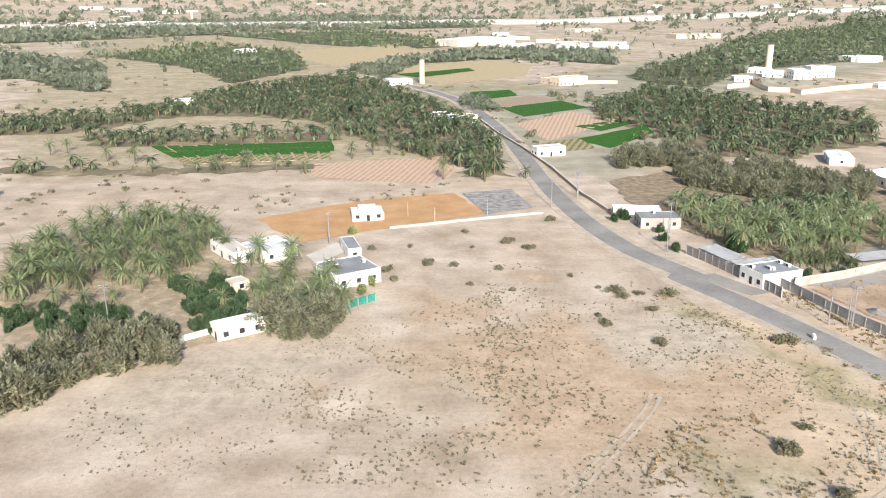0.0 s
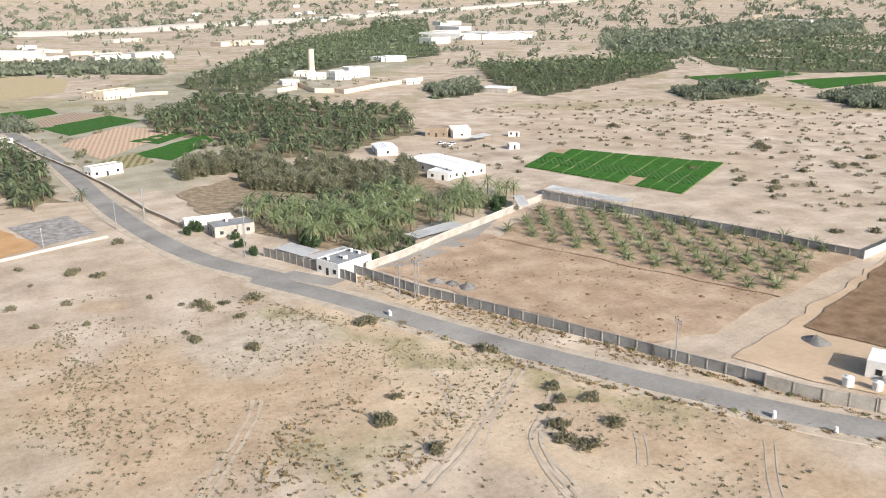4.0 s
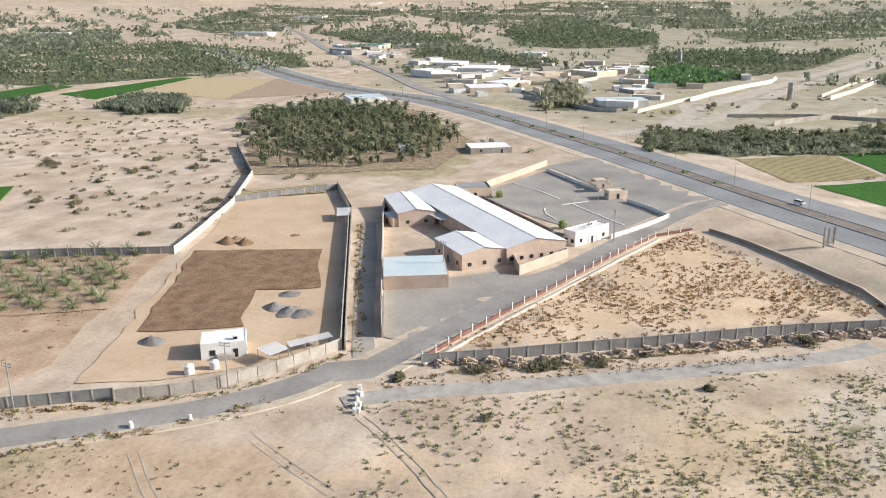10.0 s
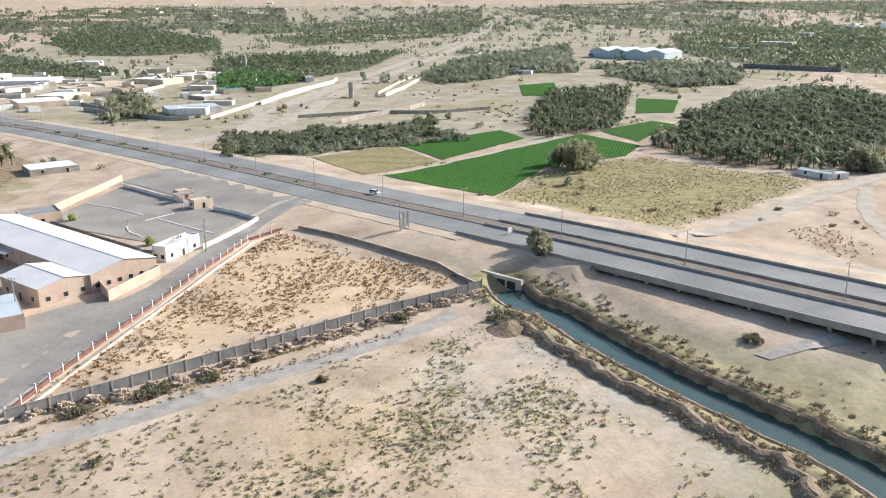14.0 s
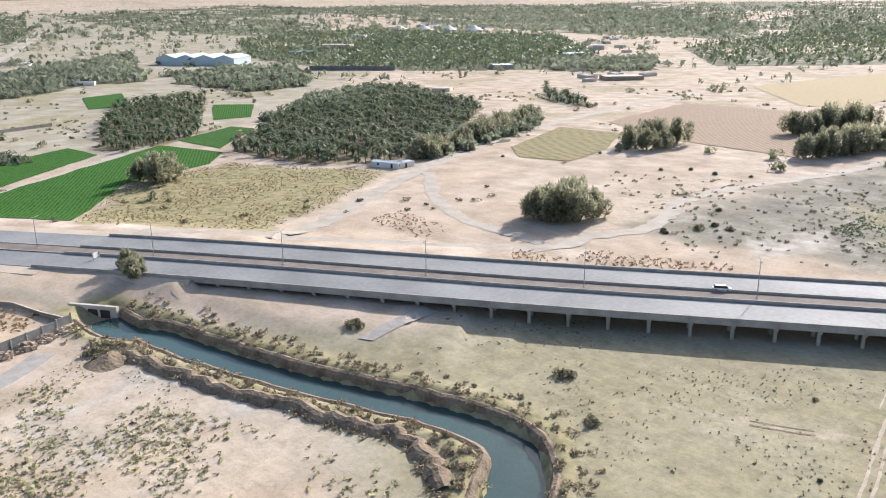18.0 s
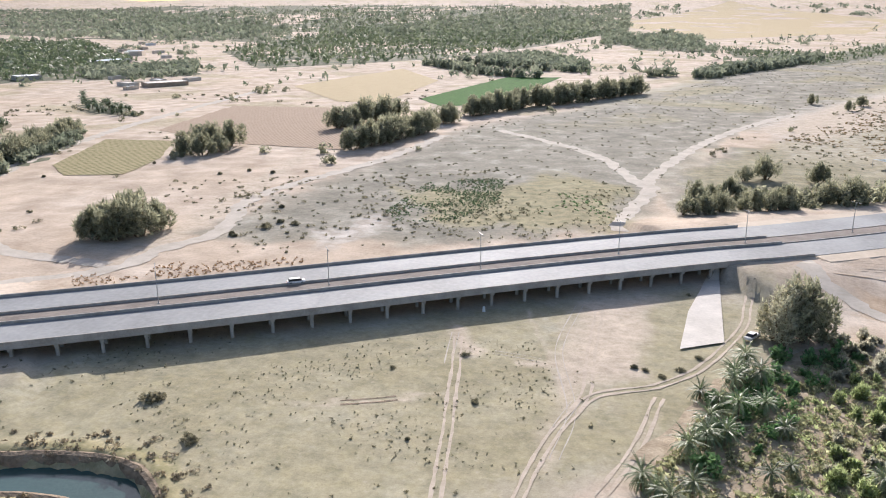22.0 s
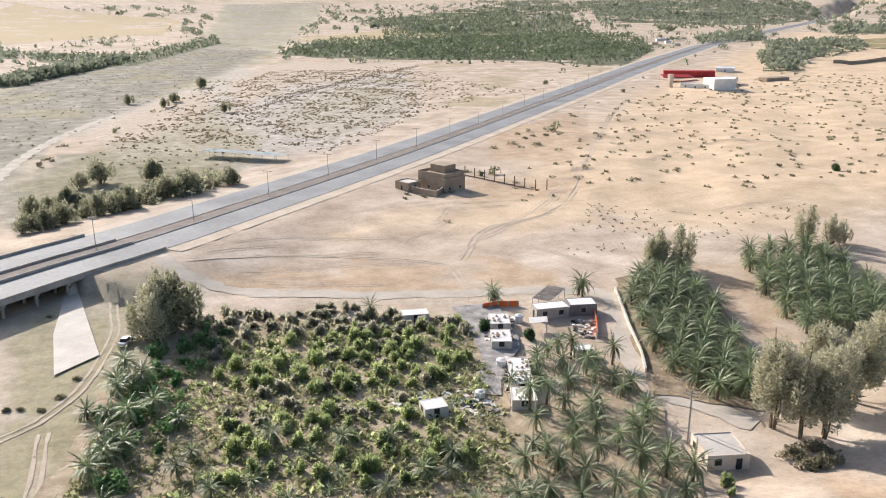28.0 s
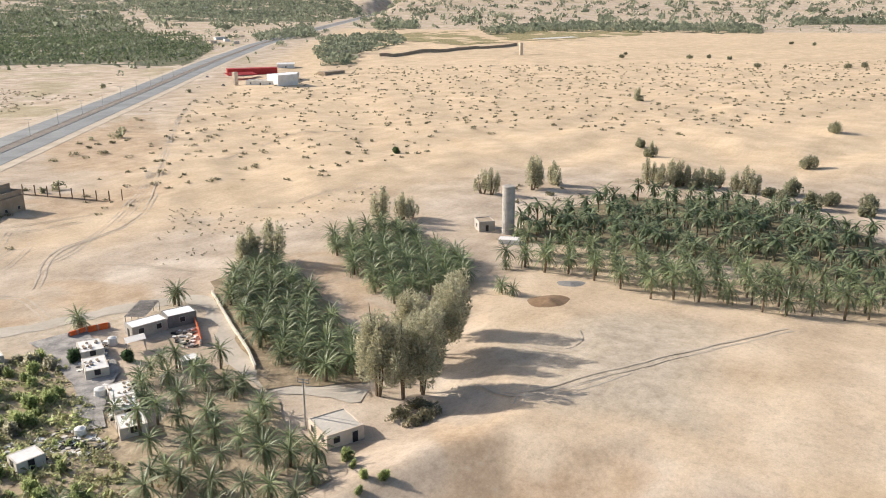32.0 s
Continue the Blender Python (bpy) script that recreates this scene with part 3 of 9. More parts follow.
BARE = [([(-34.4, -522.0), (-97.4, -672.3), (-177.0, -779.1), (-120.9, -575.9), (-60.2, -474.5)], 14), ([(-177.0, -779.1), (-303.5, -1016.1), (-442.2, -920.0), (-391.3, -811.9), (-218.3, -726.5), (-142.0, -575.0)], 14), ([(55.1, -178.0), (49.6, -178.1), (44.6, -164.1), (50.0, -158.9)], 3), ([(29.2, -208.1), (8.0, -214.7), (6.6, -157.7), (16.5, -154.0), (21.3, -140.5), (22.7, -119.0), (25.9, -118.9), (23.7, -142.1), (27.9, -167.5)], 5), ([(37.6, -163.3), (20.8, -165.4), (20.2, -159.4), (36.7, -158.9)], 3),
        ([(78.2, -127.9), (68.0, -133.6), (57.7, -139.7), (46.1, -144.0), (45.5, -141.7), (56.7, -136.8), (66.5, -130.1)], 2), ([(39.6, -194.9), (37.6, -194.9), (25.7, -157.4), (27.4, -157.4)], 2), ([(12.9, -117.4), (10.3, -129.1), (6.4, -147.1), (6.1, -137.6), (9.4, -124.0), (10.3, -117.5)], 2), ([(177.7, -203.8), (174.6, -232.9), (187.2, -300.7), (202.6, -417.5), (195.8, -422.5), (173.8, -300.9), (159.9, -224.3), (163.1, -186.7)], 6), ([(453.8, -337.7), (537.7, -466.8), (389.6, -373.0), (297.8, -287.7), (327.6, -260.2)], 8), ([(26.7, 184.5), (63.1, 182.6), (62.8, 164.8), (42.4, 152.1), (29.0, 158.4)], 6), ([(-78.8, 140.0), (-59.8, 158.9), (-25.7, 178.7), (-19.0, 165.4), (-36.2, 142.9), (-55.7, 117.4), (-68.3, 117.8)], 10), ([(153.8, -35.9), (159.9, -57.1), (147.4, -71.7), (134.5, -64.1), (135.5, -43.6)], 6), ([(126.8, -24.8), (128.0, -49.5), (133.7, -69.0), (115.7, -80.2), (107.8, -64.0), (112.6, -29.2)], 8), ([(-136.2, -83.0), (-167.9, -70.6), (-185.2, -46.0), (-123.6, -28.1), (-117.9, -54.9)], 10), ([(-56.1, -205.5), (-87.6, -185.2), (-102.4, -184.0), (-131.9, -165.5), (-104.6, -127.8), (-105.3, -102.3), (-101.8, -99.0), (-96.9, -116.5), (-118.6, -149.6), (-102.3, -169.4), (-82.4, -151.6), (-60.9, -104.8), (-58.3, -107.6), (-88.2, -171.3), (-52.6, -195.5)], 3)]
RED = [([(28.9, 152.8), (69.9, 156.6), (60.6, 136.5), (42.3, 134.3), (32.3, 119.1), (22.5, 115.0), (17.7, 127.1)], 8), ([(-36.8, 149.5), (-33.5, 152.7), (-27.2, 149.8), (-29.7, 144.2), (-35.0, 144.5)], 3), ([(8.2, 217.1), (15.0, 220.9), (21.9, 218.2), (19.1, 205.2), (10.9, 205.5)], 3), ([(-22.9, 196.3), (8.2, 200.2), (7.3, 177.1), (-16.6, 178.2)], 8), ([(2616.7, -737.9), (2594.0, -802.4), (1726.1, -583.0), (1093.3, -310.7), (868.6, -215.6), (638.6, -111.8), (502.7, -41.1), (474.9, 5.9), (521.8, 6.3), (575.7, -17.4), (779.6, -81.8), (1111.7, -203.4), (1497.7, -369.3)], 12),
       ([(-168, -166.2), (-175.6, -157), (-148.6, -115.1), (-132.9, -106.3), (-146.8, -130)], 4), ([(-79.3, -226.3), (-104.2, -200.9), (-91.6, -180.5), (-68.4, -200.2)], 3), ([(-112, -201), (-133.1, -179.1), (-123.5, -167), (-104, -184)], 3), ([(-106.3, -74.1), (-109.7, -42.1), (-101.2, -34.2), (-79.4, -60.4), (-96.1, -71.6)], 6), ([(-171, -311.1), (-214.9, -274), (-178.3, -255.9), (-147.4, -267.4)], 5), ([(-238.8, -403.2), (-340.1, -456.3), (-279.2, -352.6), (-220.6, -304.8), (-205.3, -344.7)], 5), ([(-19.7, 169.6), (22.3, 184), (55.2, 159.9), (63.5, 136.3), (14.5, 110), (1.6, 130.4)], 12), ([(-40.1, -227.4), (-103.6, -203.7), (-97.1, -184.8), (-41.2, -205.9)], 5), ([(-110.9, -199.7), (-132.5, -187.6), (-129.2, -172.3), (-102.3, -184.6)], 4),
       ([(89, 126.8), (111.5, 94.4), (121.6, 59.2), (100.7, 53.2), (76.3, 111.1)], 10), ([(-114.5, -210.4), (-131.1, -184.1), (-125.6, -168.3), (-104.1, -184)], 4)]
SALT = [([(-33.3, -505.7), (-146.3, -699.0), (-286.3, -988.0), (-431.5, -897.2), (-244.3, -500.3), (-136.3, -386.9), (-120.1, -434.3), (-84.9, -489.3)], 14), ([(32.1, -188.6), (13.2, -199.4), (8.6, -164.9), (16.2, -142.8), (27.2, -156.5)], 6), ([(126.6, -249), (109.8, -282.6), (98.4, -252.7), (111.1, -225.5)], 8), ([(-39.7, -547.6), (-172.7, -814.1), (-183.8, -619.2), (-94.4, -446.1), (-41.2, -418.3)], 15), ([(-32.1, -548), (-240.9, -969.8), (-314.8, -693.7), (-161.3, -403.4), (-83.5, -378.8)], 30), ([(162.3, -32.3), (162.9, -70.7), (140.9, -70.9), (132.1, -36.7)], 8), ([(176.1, -62.7), (129.6, -85.3), (118, -69.7), (154.5, -43.2)], 8)]
BED = [([(-95.5, -1071.6), (-447.4, -2105.5), (-938.4, -4093.4), (-1385.4, -3964.2), (-601.2, -1859.2), (-289.3, -1026.1), (-174.7, -880.9)], 90), ([(165.2, -228.2), (153.9, -347.3), (149.6, -400.7), (139.1, -502.8), (64.1, -627), (-31.4, -911.3), (-152.6, -1237), (-249.6, -1457.4), (-370.3, -1252), (-198.1, -875.9), (-69.1, -603.9), (-31.3, -535.4), (2.3, -424.8), (12.9, -368), (14, -313.5), (24.9, -281.2), (63.7, -246.4), (94.5, -239.2)], 14), ([(12.9, -368), (-19.9, -457.6), (-75.9, -449), (-111.2, -391.9), (-56.2, -334.5), (5.3, -290.4)], 6)]
ground = build_ground()

# ---- roads, highway and bridge ----
def ground_line(pts, step=4.0, lift=0.05):
    p = spline(pts, step)[:, :2]
    return np.c_[p, hz(p) + lift]


def road(name, pts, width, material, label, lift=0.12, category="road", step=4.0):
    path = ground_line(pts, step, lift)
    ob = loft(name, path, [(width / 2 + 0.4, -0.4), (width / 2, 0), (0, 0.03), (-width / 2, 0), (-width / 2 - 0.4, -0.4)], material)
    return tagged(ob, label, category, kind="structure")


ROAD = [(-130.4, 842.6), (-65.9, 700.9), (-20, 606), (2.4, 525.6), (16, 446.5), (23.2, 383.2), (28.3, 329.7), (34.1, 288), (40.7, 256.4), (49, 233), (62.4, 208.9)] + [(55.1, 215.7), (68.9, 189.9), (82.8, 160.4), (95.6, 134.7), (108.1, 112.6), (120.3, 92.6), (130, 79.3), (140.5, 69.4), (152.7, 62.6)] + [(146.1, 60.1), (164.1, 52.4), (186.3, 43.1), (212.6, 31.3), (247.1, 16.5), (282.6, 1), (306.9, -13.6), (321.8, -26.2)]
road("road_shoulder", ROAD, 12.5, track_m, "dusty gravel shoulder along the asphalt road", 0.13)
road("road", ROAD, 7.4, asphalt, "narrow two-lane grey asphalt road with dusty edges", 0.2)
road("lane_1", [(135.8, 57.4), (142, 48.3), (152.5, 23), (164.8, -4.6), (179.4, -35.3), (188.8, -48.5)], 5.5, concrete, "pale concrete canal-side lane", 0.12)
road("lane_2", [(153.2, 59.4), (164.6, 63.8), (177.8, 68.7), (201.8, 76.9), (232.3, 87.1), (264.5, 98.8)], 5.0, asphalt_old, "narrow grey lane between two compound walls", 0.12)
road("side_road", [(2854.2, 1397.9), (1816.8, 825.4), (1274.8, 538.5), (989.8, 373.2), (825.7, 275.8), (690, 200), (600, 136)], 13, asphalt_old, "grey side road that joins the highway", 0.5, step=12)
ASPH = [("yard_1", [11, 0], [(168.4, 60), (197.7, 70.4), (212.6, 56.7), (221.2, 44), (218.4, 36.2), (246, 14.7), (289.2, -2.9), (306.9, -13.6), (285.4, -4.9), (210.3, 31), (165.3, 50.1)], asphalt_old, "cracked grey asphalt forecourt beside the warehouse"),
        ("yard_2", 0, [(312.1, 72.2), (368.6, 50.4), (294.8, -1.9), (267.3, 16), (274.6, 32.1)], asphalt_old, "grey asphalt car park with painted kerbs"),
        ("yard_3", 0, [(358.5, 67), (397.4, 34.8), (386.6, 4.4), (326.8, -27.6), (312.6, -28.7), (306.4, -17.8), (286.9, -3.9), (301.4, 0.1), (372.7, 48.3)], asphalt_old, "wide asphalt apron beside the highway"),
        ("gravel_lot", 0, [(-4.1, 306.9), (15, 314.6), (21.8, 286.1), (4.9, 276.5)], gravel_m, "grey gravel lot beside the road"),
        ("gravel_yard", 0, [(82.8, 208.6), (95.3, 204.4), (119.4, 212.4), (126.5, 217.6), (145.9, 234.9), (146.5, 239.4), (87.2, 207.9)], asphalt_old, "dusty grey strip inside the compound wall"),
        ("driveway", 0, [(59.1, 213.2), (66.5, 215.7), (76.6, 201.1), (70.7, 198.5)], asphalt_old, "paved driveway in front of a gate")]


def slab(name, poly, material, label, lift=0.1, wobble=0.0, category="field", kind="structure", step=5.0):
    """A patch that lies on the ground, following it."""
    q = np.array(poly, float)
    if wobble:
        ring = []
        for a, b in zip(q, np.roll(q, -1, 0)):
            n = max(1, int(np.linalg.norm(b - a) / 5))
            ring += [a + (b - a) * k / n for k in range(n)]
        q = np.array(ring)
        q = q + wobble * np.stack([fbm(q, 23, 5), fbm(q, 23, 6)], 1)
    bm = bmesh.new()
    f = bm.faces.new([bm.verts.new((x, y, 0)) for x, y in q])
    f.normal_update()
    if f.normal.z < 0:
        f.normal_flip()
    bmesh.ops.triangulate(bm, faces=bm.faces[:])
    big = max(np.ptp(q[:, 0]), np.ptp(q[:, 1]))
    for _ in range(3 if big < 250 else 2):
        es = [e for e in bm.edges if e.calc_length() > step * 2]
        if not es or len(es) > 4000:
            break
        bmesh.ops.subdivide_edges(bm, edges=es, cuts=1)
        bmesh.ops.triangulate(bm, faces=bm.faces[:])
    xy = np.array([v.co[:2] for v in bm.verts])
    z = hz(xy) + lift
    for v, h in zip(bm.verts, z):
        v.co.z = h
    ob = part(name, bm, material)
    return tagged(ob, label, category, kind=kind)


for n, _, poly, mat_, label in ASPH:
    slab(n, poly, mat_, label, 0.17, 0.3, "pavement")


def highway():
    i0 = int(np.argmin(np.hypot(HWAY[:, 0] - 212, HWAY[:, 1] + 105)))
    i1 = int(np.argmin(np.hypot(HWAY[:, 0] + 6, HWAY[:, 1] + 247)))
    for k, seg, cut in (("embankment_1", HWAY[:i0 - 7], 0), ("embankment_3", HWAY[i0 - 8:i0 + 1], 4.0), ("embankment_2", HWAY[i1 + 4:], 0), ("embankment_4", HWAY[i1:i1 + 5], 4.0)):
        zz = seg[:, 2].max()
        prof = [(24.5 - cut, -1.6), (22.5 - cut, -0.2), (16, -0.1), (-16, -0.1), (-22.5 + cut, -0.2), (-24.5 + cut, -1.6)]
        tagged(loft(k, seg, prof, shoulder_m), "sandy highway embankment with gravel shoulders", "embankment", kind="structure")
    for k, o in (("carriageway_1", 10.0), ("carriageway_2", -10.0)):
        tagged(loft(k, HWAY, [(o + 6.6, -0.2), (o + 6.6, 0.0), (o, 0.05), (o - 6.6, 0.0), (o - 6.6, -0.2)], asphalt_hw), "grey highway carriageway worn smooth by traffic", "road", kind="structure")
    tagged(loft("median", HWAY, [(3.4, -0.1), (3.2, 0.1), (1.2, 0.18), (-1.2, 0.18), (-3.2, 0.1), (-3.4, -0.1)], median_m), "brown earth median strip between the carriageways", "median", kind="structure")
    for o in (3.35, -3.35):
        tagged(loft("kerb", HWAY, [(o + 0.2, -0.1), (o + 0.2, 0.28), (o - 0.2, 0.28), (o - 0.2, -0.1)], concrete, True), "low concrete median kerb", "kerb", kind="structure")
    span, rail = HWAY[i0 - 1:i1 + 2], HWAY[i0 - 9:i1 + 5]
    bridge = empty("bridge", Matrix.Identity(4), label="long low concrete highway bridge on rows of columns", category="bridge")
    for o in (10.2, -10.2):
        loft("deck", span, [(o + 7.0, -0.3), (o + 7.0, -1.0), (o + 6.4, -1.25), (o - 6.4, -1.25), (o - 7.0, -1.0), (o - 7.0, -0.3)], concrete, True, bridge)
        for s in (6.75, -6.75):
            loft("parapet", rail, [(o + s + 0.18, -0.3), (o + s + 0.18, 0.75), (o + s - 0.18, 0.75), (o + s - 0.18, -0.3)], concrete, True, bridge)
    step, run = 9.3, 4.0
    dist = np.r_[0, np.cumsum(np.hypot(*np.diff(span[:, :2], axis=0).T))]
    nrm = sides(span)
    col = tube(0.45, 0.45, -7.0, -1.2, 10)
    me = bpy.data.meshes.new("column")
    col.to_mesh(me)
    me.materials.append(concrete)
    cap = bpy.data.meshes.new("crosshead")
    box(-6.3, -0.5, -1.9, 6.3, 0.5, -1.2, bevel=0.05).to_mesh(cap)
    cap.materials.append(concrete)
    while run < dist[-1] - 3:
        p = np.array([np.interp(run, dist, span[:, c]) for c in range(3)])
        n = np.array([np.interp(run, dist, nrm[:, c]) for c in range(2)])
        for o in (10.2, -10.2):
            c = new("crosshead", cap)
            c.parent, c.matrix_basis = bridge, pose(p[0] + n[0] * o, p[1] + n[1] * o, p[2], 0, 0, math.degrees(math.atan2(n[1], n[0])))
            for e in (-5.4, 0.0, 5.4):
                c = new("column", me)
                c.parent, c.matrix_basis = bridge, Matrix.Translation((p[0] + n[0] * (o + e), p[1] + n[1] * (o + e), p[2]))
        run += step
    # sloped concrete abutments
    for (i, way) in ((i1 + 1, -1),):
        p, n = HWAY[i], sides(HWAY)[i]
        d = np.array([n[1], -n[0]]) * way
        bm = bmesh.new()
        lo, hi = [], []
        for o in (-19, 26 if way < 0 else 20):
            a = p[:2] + n * o * (1 if way < 0 else 1)
            hi.append(bm.verts.new((*(a - d * 2), p[2] - 1.0)))
            lo.append(bm.verts.new((*(a + d * 9), -0.6)))
        bm.faces.new((hi[0], lo[0], lo[1], hi[1]))
        bmesh.ops.solidify(bm, geom=bm.faces[:], thickness=0.5)
        part("abutment_slope", bm, concrete_pale, bridge)


highway()
water = tagged(loft("water", np.c_[CANAL[:, :2], np.full(len(CANAL), -1.55)], [(6.2, 0), (-6.2, 0)], water_m, smooth=True), "still green-blue canal water", "water", kind="structure")
for o in (1, -1):
    bank_path = np.c_[CANAL[:, :2] + sides(CANAL) * (o * 0.35 * fbm(CANAL[:, :2], 19, 35))[:, None], np.zeros(len(CANAL))]
    tagged(loft("canal_bank", bank_path, [(o * 4.8, -1.9), (o * 5.1, -0.3), (o * 5.5, 0.45), (o * 6.3, 0.72), (o * 7.4, 0.3)], bank_m), "steep crumbling brown earth bank of the canal", "bank", kind="structure")
slab("revetment", [(144.7, -103.0), (141.4, -104.7), (143.8, -127.0), (148.6, -126.3)], concrete, "pale concrete ramp beside the bridge abutment", 0.15, 0, "revetment")
BERM = spline([(176.5, -60.8), (160.8, -64.7), (143.9, -68.9), (131.3, -74.3), (117.5, -77.9), (103.2, -82.5), (93.2, -80.2), (87.6, -76.3)], 1.5)
ridge = np.c_[BERM[:, :2] + sides(BERM) * (0.9 * fbm(BERM[:, :2], 11, 61))[:, None], hz(BERM[:, :2]) + 0.25 * fbm(BERM[:, :2], 7, 62)]
tagged(loft("spoil_bank", ridge, [(3.2, -0.5), (2.0, 0.35), (1.0, 1.05), (0.1, 1.3), (-0.9, 0.95), (-1.8, 0.3), (-2.9, -0.5)], bank_m), "ragged brown spoil bank beside the canal", "bank", kind="structure")
slab("revetment", [(-4.8, -235.3), (-7.5, -235.7), (-7.9, -183.4), (1.7, -176.6), (0.3, -201.2), (-2.7, -219.6)], concrete_pale, "bright concrete slope beside the end of the bridge", 0.35, 0, "revetment")

# ---- tracks over the sand ----
TRACKS = [([(331.8, -28.2), (373.7, -86.8), (407.9, -136.8), (448.0, -185.9), (468.3, -218.6), (488.5, -224.5), (496.5, -208.7)], 6, "earth path between green fields"), ([(497.1, 6.1), (586.6, -17.8), (698.7, -57.1), (836.6, -118.7), (1108.8, -233.5), (1737.2, -491.4), (2727.3, -843.2)], 9, "sandy wheel track up the wash"), ([(460.4, 55.0), (478.0, 24.1), (516.9, -1.4), (563.1, -15.8), (624.6, -14.3), (649.8, -45.1), (799.2, -106.7), (979.2, -183.4), (1135.7, -256.7)], 8, "dirt track from the highway to the village"),
          ([(233, -137.4), (245.3, -168.2), (273.3, -217.2), (298.6, -270), (327.9, -346.1), (346.3, -420.5), (360.3, -504.3), (371.4, -601.5), (379, -671.9)], 8, "wide pale dirt track leading to the farms"),
          ([(282.3, -247.8), (246.2, -218.2), (211.2, -199.8), (189.4, -197.3), (168.3, -196.3)], 5.6, "curving dirt track round a sandy lot"),
          ([(266.9, -99), (214.3, -145.7), (167, -189.1), (162.9, -213.5), (156, -237.7), (169.7, -283.5), (164.5, -322.2), (148.7, -383.6), (141.7, -460.6)], 6.5, "dirt track along the highway"),
          ([(116.3, -488.7), (71.3, -443.7), (44.1, -407.1), (25, -357.4), (17.2, -344.7), (22.3, -305.5), (24.4, -273.7)], 6, "forked dirt track across the dry river bed"),
          ([(20.8, -345.2), (13.4, -395.2), (-7.9, -479.8), (-40.8, -561.6), (-65, -604.6)], 6, "dirt track up the river bank"),
          ([(24.9, -107.8), (22.9, -128.8), (19.2, -149.7), (20.9, -175.8), (21.8, -198.1)], 5, "twin wheel tracks leading under the bridge"),
          ([(21.1, -138.6), (16.9, -150), (5.9, -156.9), (-3.5, -169.7), (-12.2, -195), (-15.1, -221.3)], 5, "dirt track curving round the bridge end"),
          ([(37, -105.9), (41.9, -130.1), (51.4, -171.4)], 2.2, "faint pale wheel track across the wadi"),
          ([(13.7, -109.5), (8.7, -127.1), (4.6, -151.8)], 4, "narrow dirt track beside the palms"),
          ([(-26.5, -259.7), (-34.9, -224.8), (-52.9, -204.3), (-81.5, -187.4), (-99, -178.8), (-117.2, -171.1), (-129, -162.1), (-123.7, -146.6), (-108.8, -124.8), (-105.1, -108.8), (-110.8, -92.9)], 5.5, "dirt track to the farm yard"),
          ([(-36.9, -235), (-68.5, -232.9), (-102, -207.8), (-102.1, -187.4), (-92.2, -164), (-82.2, -139.4)], 4, "dirt lane into the farm yard"),
          ([(-112.1, -205.3), (-133.9, -228.8), (-173.4, -242), (-235.8, -306.4), (-322.5, -402.7), (-421.3, -499.3)], 4, "sandy track over the dunes"),
          ([(472.7, 28.6), (562.4, -35), (718.9, -89.7), (950.5, -191.2), (1408, -381.4), (2744.5, -877)], 14, "wide pale wadi track between farms"),
          ([(48.5, 100.4), (61.4, 109.8), (88.8, 131.9), (95.1, 135.3)], 4, "dirt track down to the road"), ([(71.3, 91.6), (73.9, 105), (82.4, 114.2), (90.9, 123)], 2, "curved wheel tracks in the sand"),
          ([(-124.2, -74.8), (-120.9, -66.6), (-124.3, -61.3), (-135.5, -54.7), (-147.6, -47.6), (-167.7, -37.2), (-184.2, -28.9)], 3, "wheel tracks across the levelled sand"), ([(-143.7, -75), (-144.2, -65.9), (-150.5, -64.2), (-156, -67.3)], 3, "looping wheel tracks on the levelled sand"), ([(84.3, 112.3), (74.6, 106.2), (70.9, 95.1), (69.2, 85.9)], 3, "looping wheel tracks in the sand"), ([(14.5, 110), (28.8, 131.2), (35.5, 144.2)], 3, "wheel tracks in the sand"), ([(131.5, 52.1), (122.3, 42.1), (112.9, 33), (104.3, 26.9)], 3, "wheel tracks leading from the lane"), ([(-175.4, 418.1), (-183.1, 453.7), (-187.2, 486.6)], 4, "farm track between palms"), ([(-756.9, -437.6), (-1057.9, -547.1), (-1221, -553.4)], 4, "sandy track to a well tower")]
for pts, w, label in TRACKS:
    path = ground_line(pts, 2.0, 0.1)
    nr_ = sides(path)
    k1, k2 = 0.5 + 0.16 * fbm(path[:, :2], 14, 31), 0.5 + 0.16 * fbm(path[:, :2], 14, 32)
    if w < 5.5:
        # a pair of wheel ruts
        for o in (-0.85, 0.85):
            c = path[:, :2] + nr_ * (o + 0.25 * fbm(path[:, :2], 30, 33))[:, None]
            h = 0.22 + 0.2 * np.abs(fbm(path[:, :2], 17, 34))
            v = np.stack([np.c_[c + nr_ * h[:, None], path[:, 2] - 0.02], np.c_[c - nr_ * h[:, None], path[:, 2] - 0.02]], 1).reshape(-1, 3)
            tagged(mesh_of("wheel_rut", v, [(2 * i, 2 * i + 1, 2 * i + 3, 2 * i + 2) for i in range(len(path) - 1)], track_m), label, "track", kind="structure")
    else:
        v = np.stack([np.c_[path[:, :2] + nr_ * (w * k1)[:, None], path[:, 2]], np.c_[path[:, :2] - nr_ * (w * k2)[:, None], path[:, 2]]], 1).reshape(-1, 3)
        tagged(mesh_of("dirt_track", v, [(2 * i, 2 * i + 1, 2 * i + 3, 2 * i + 2) for i in range(len(path) - 1)], wide_track), label, "track", kind="structure")

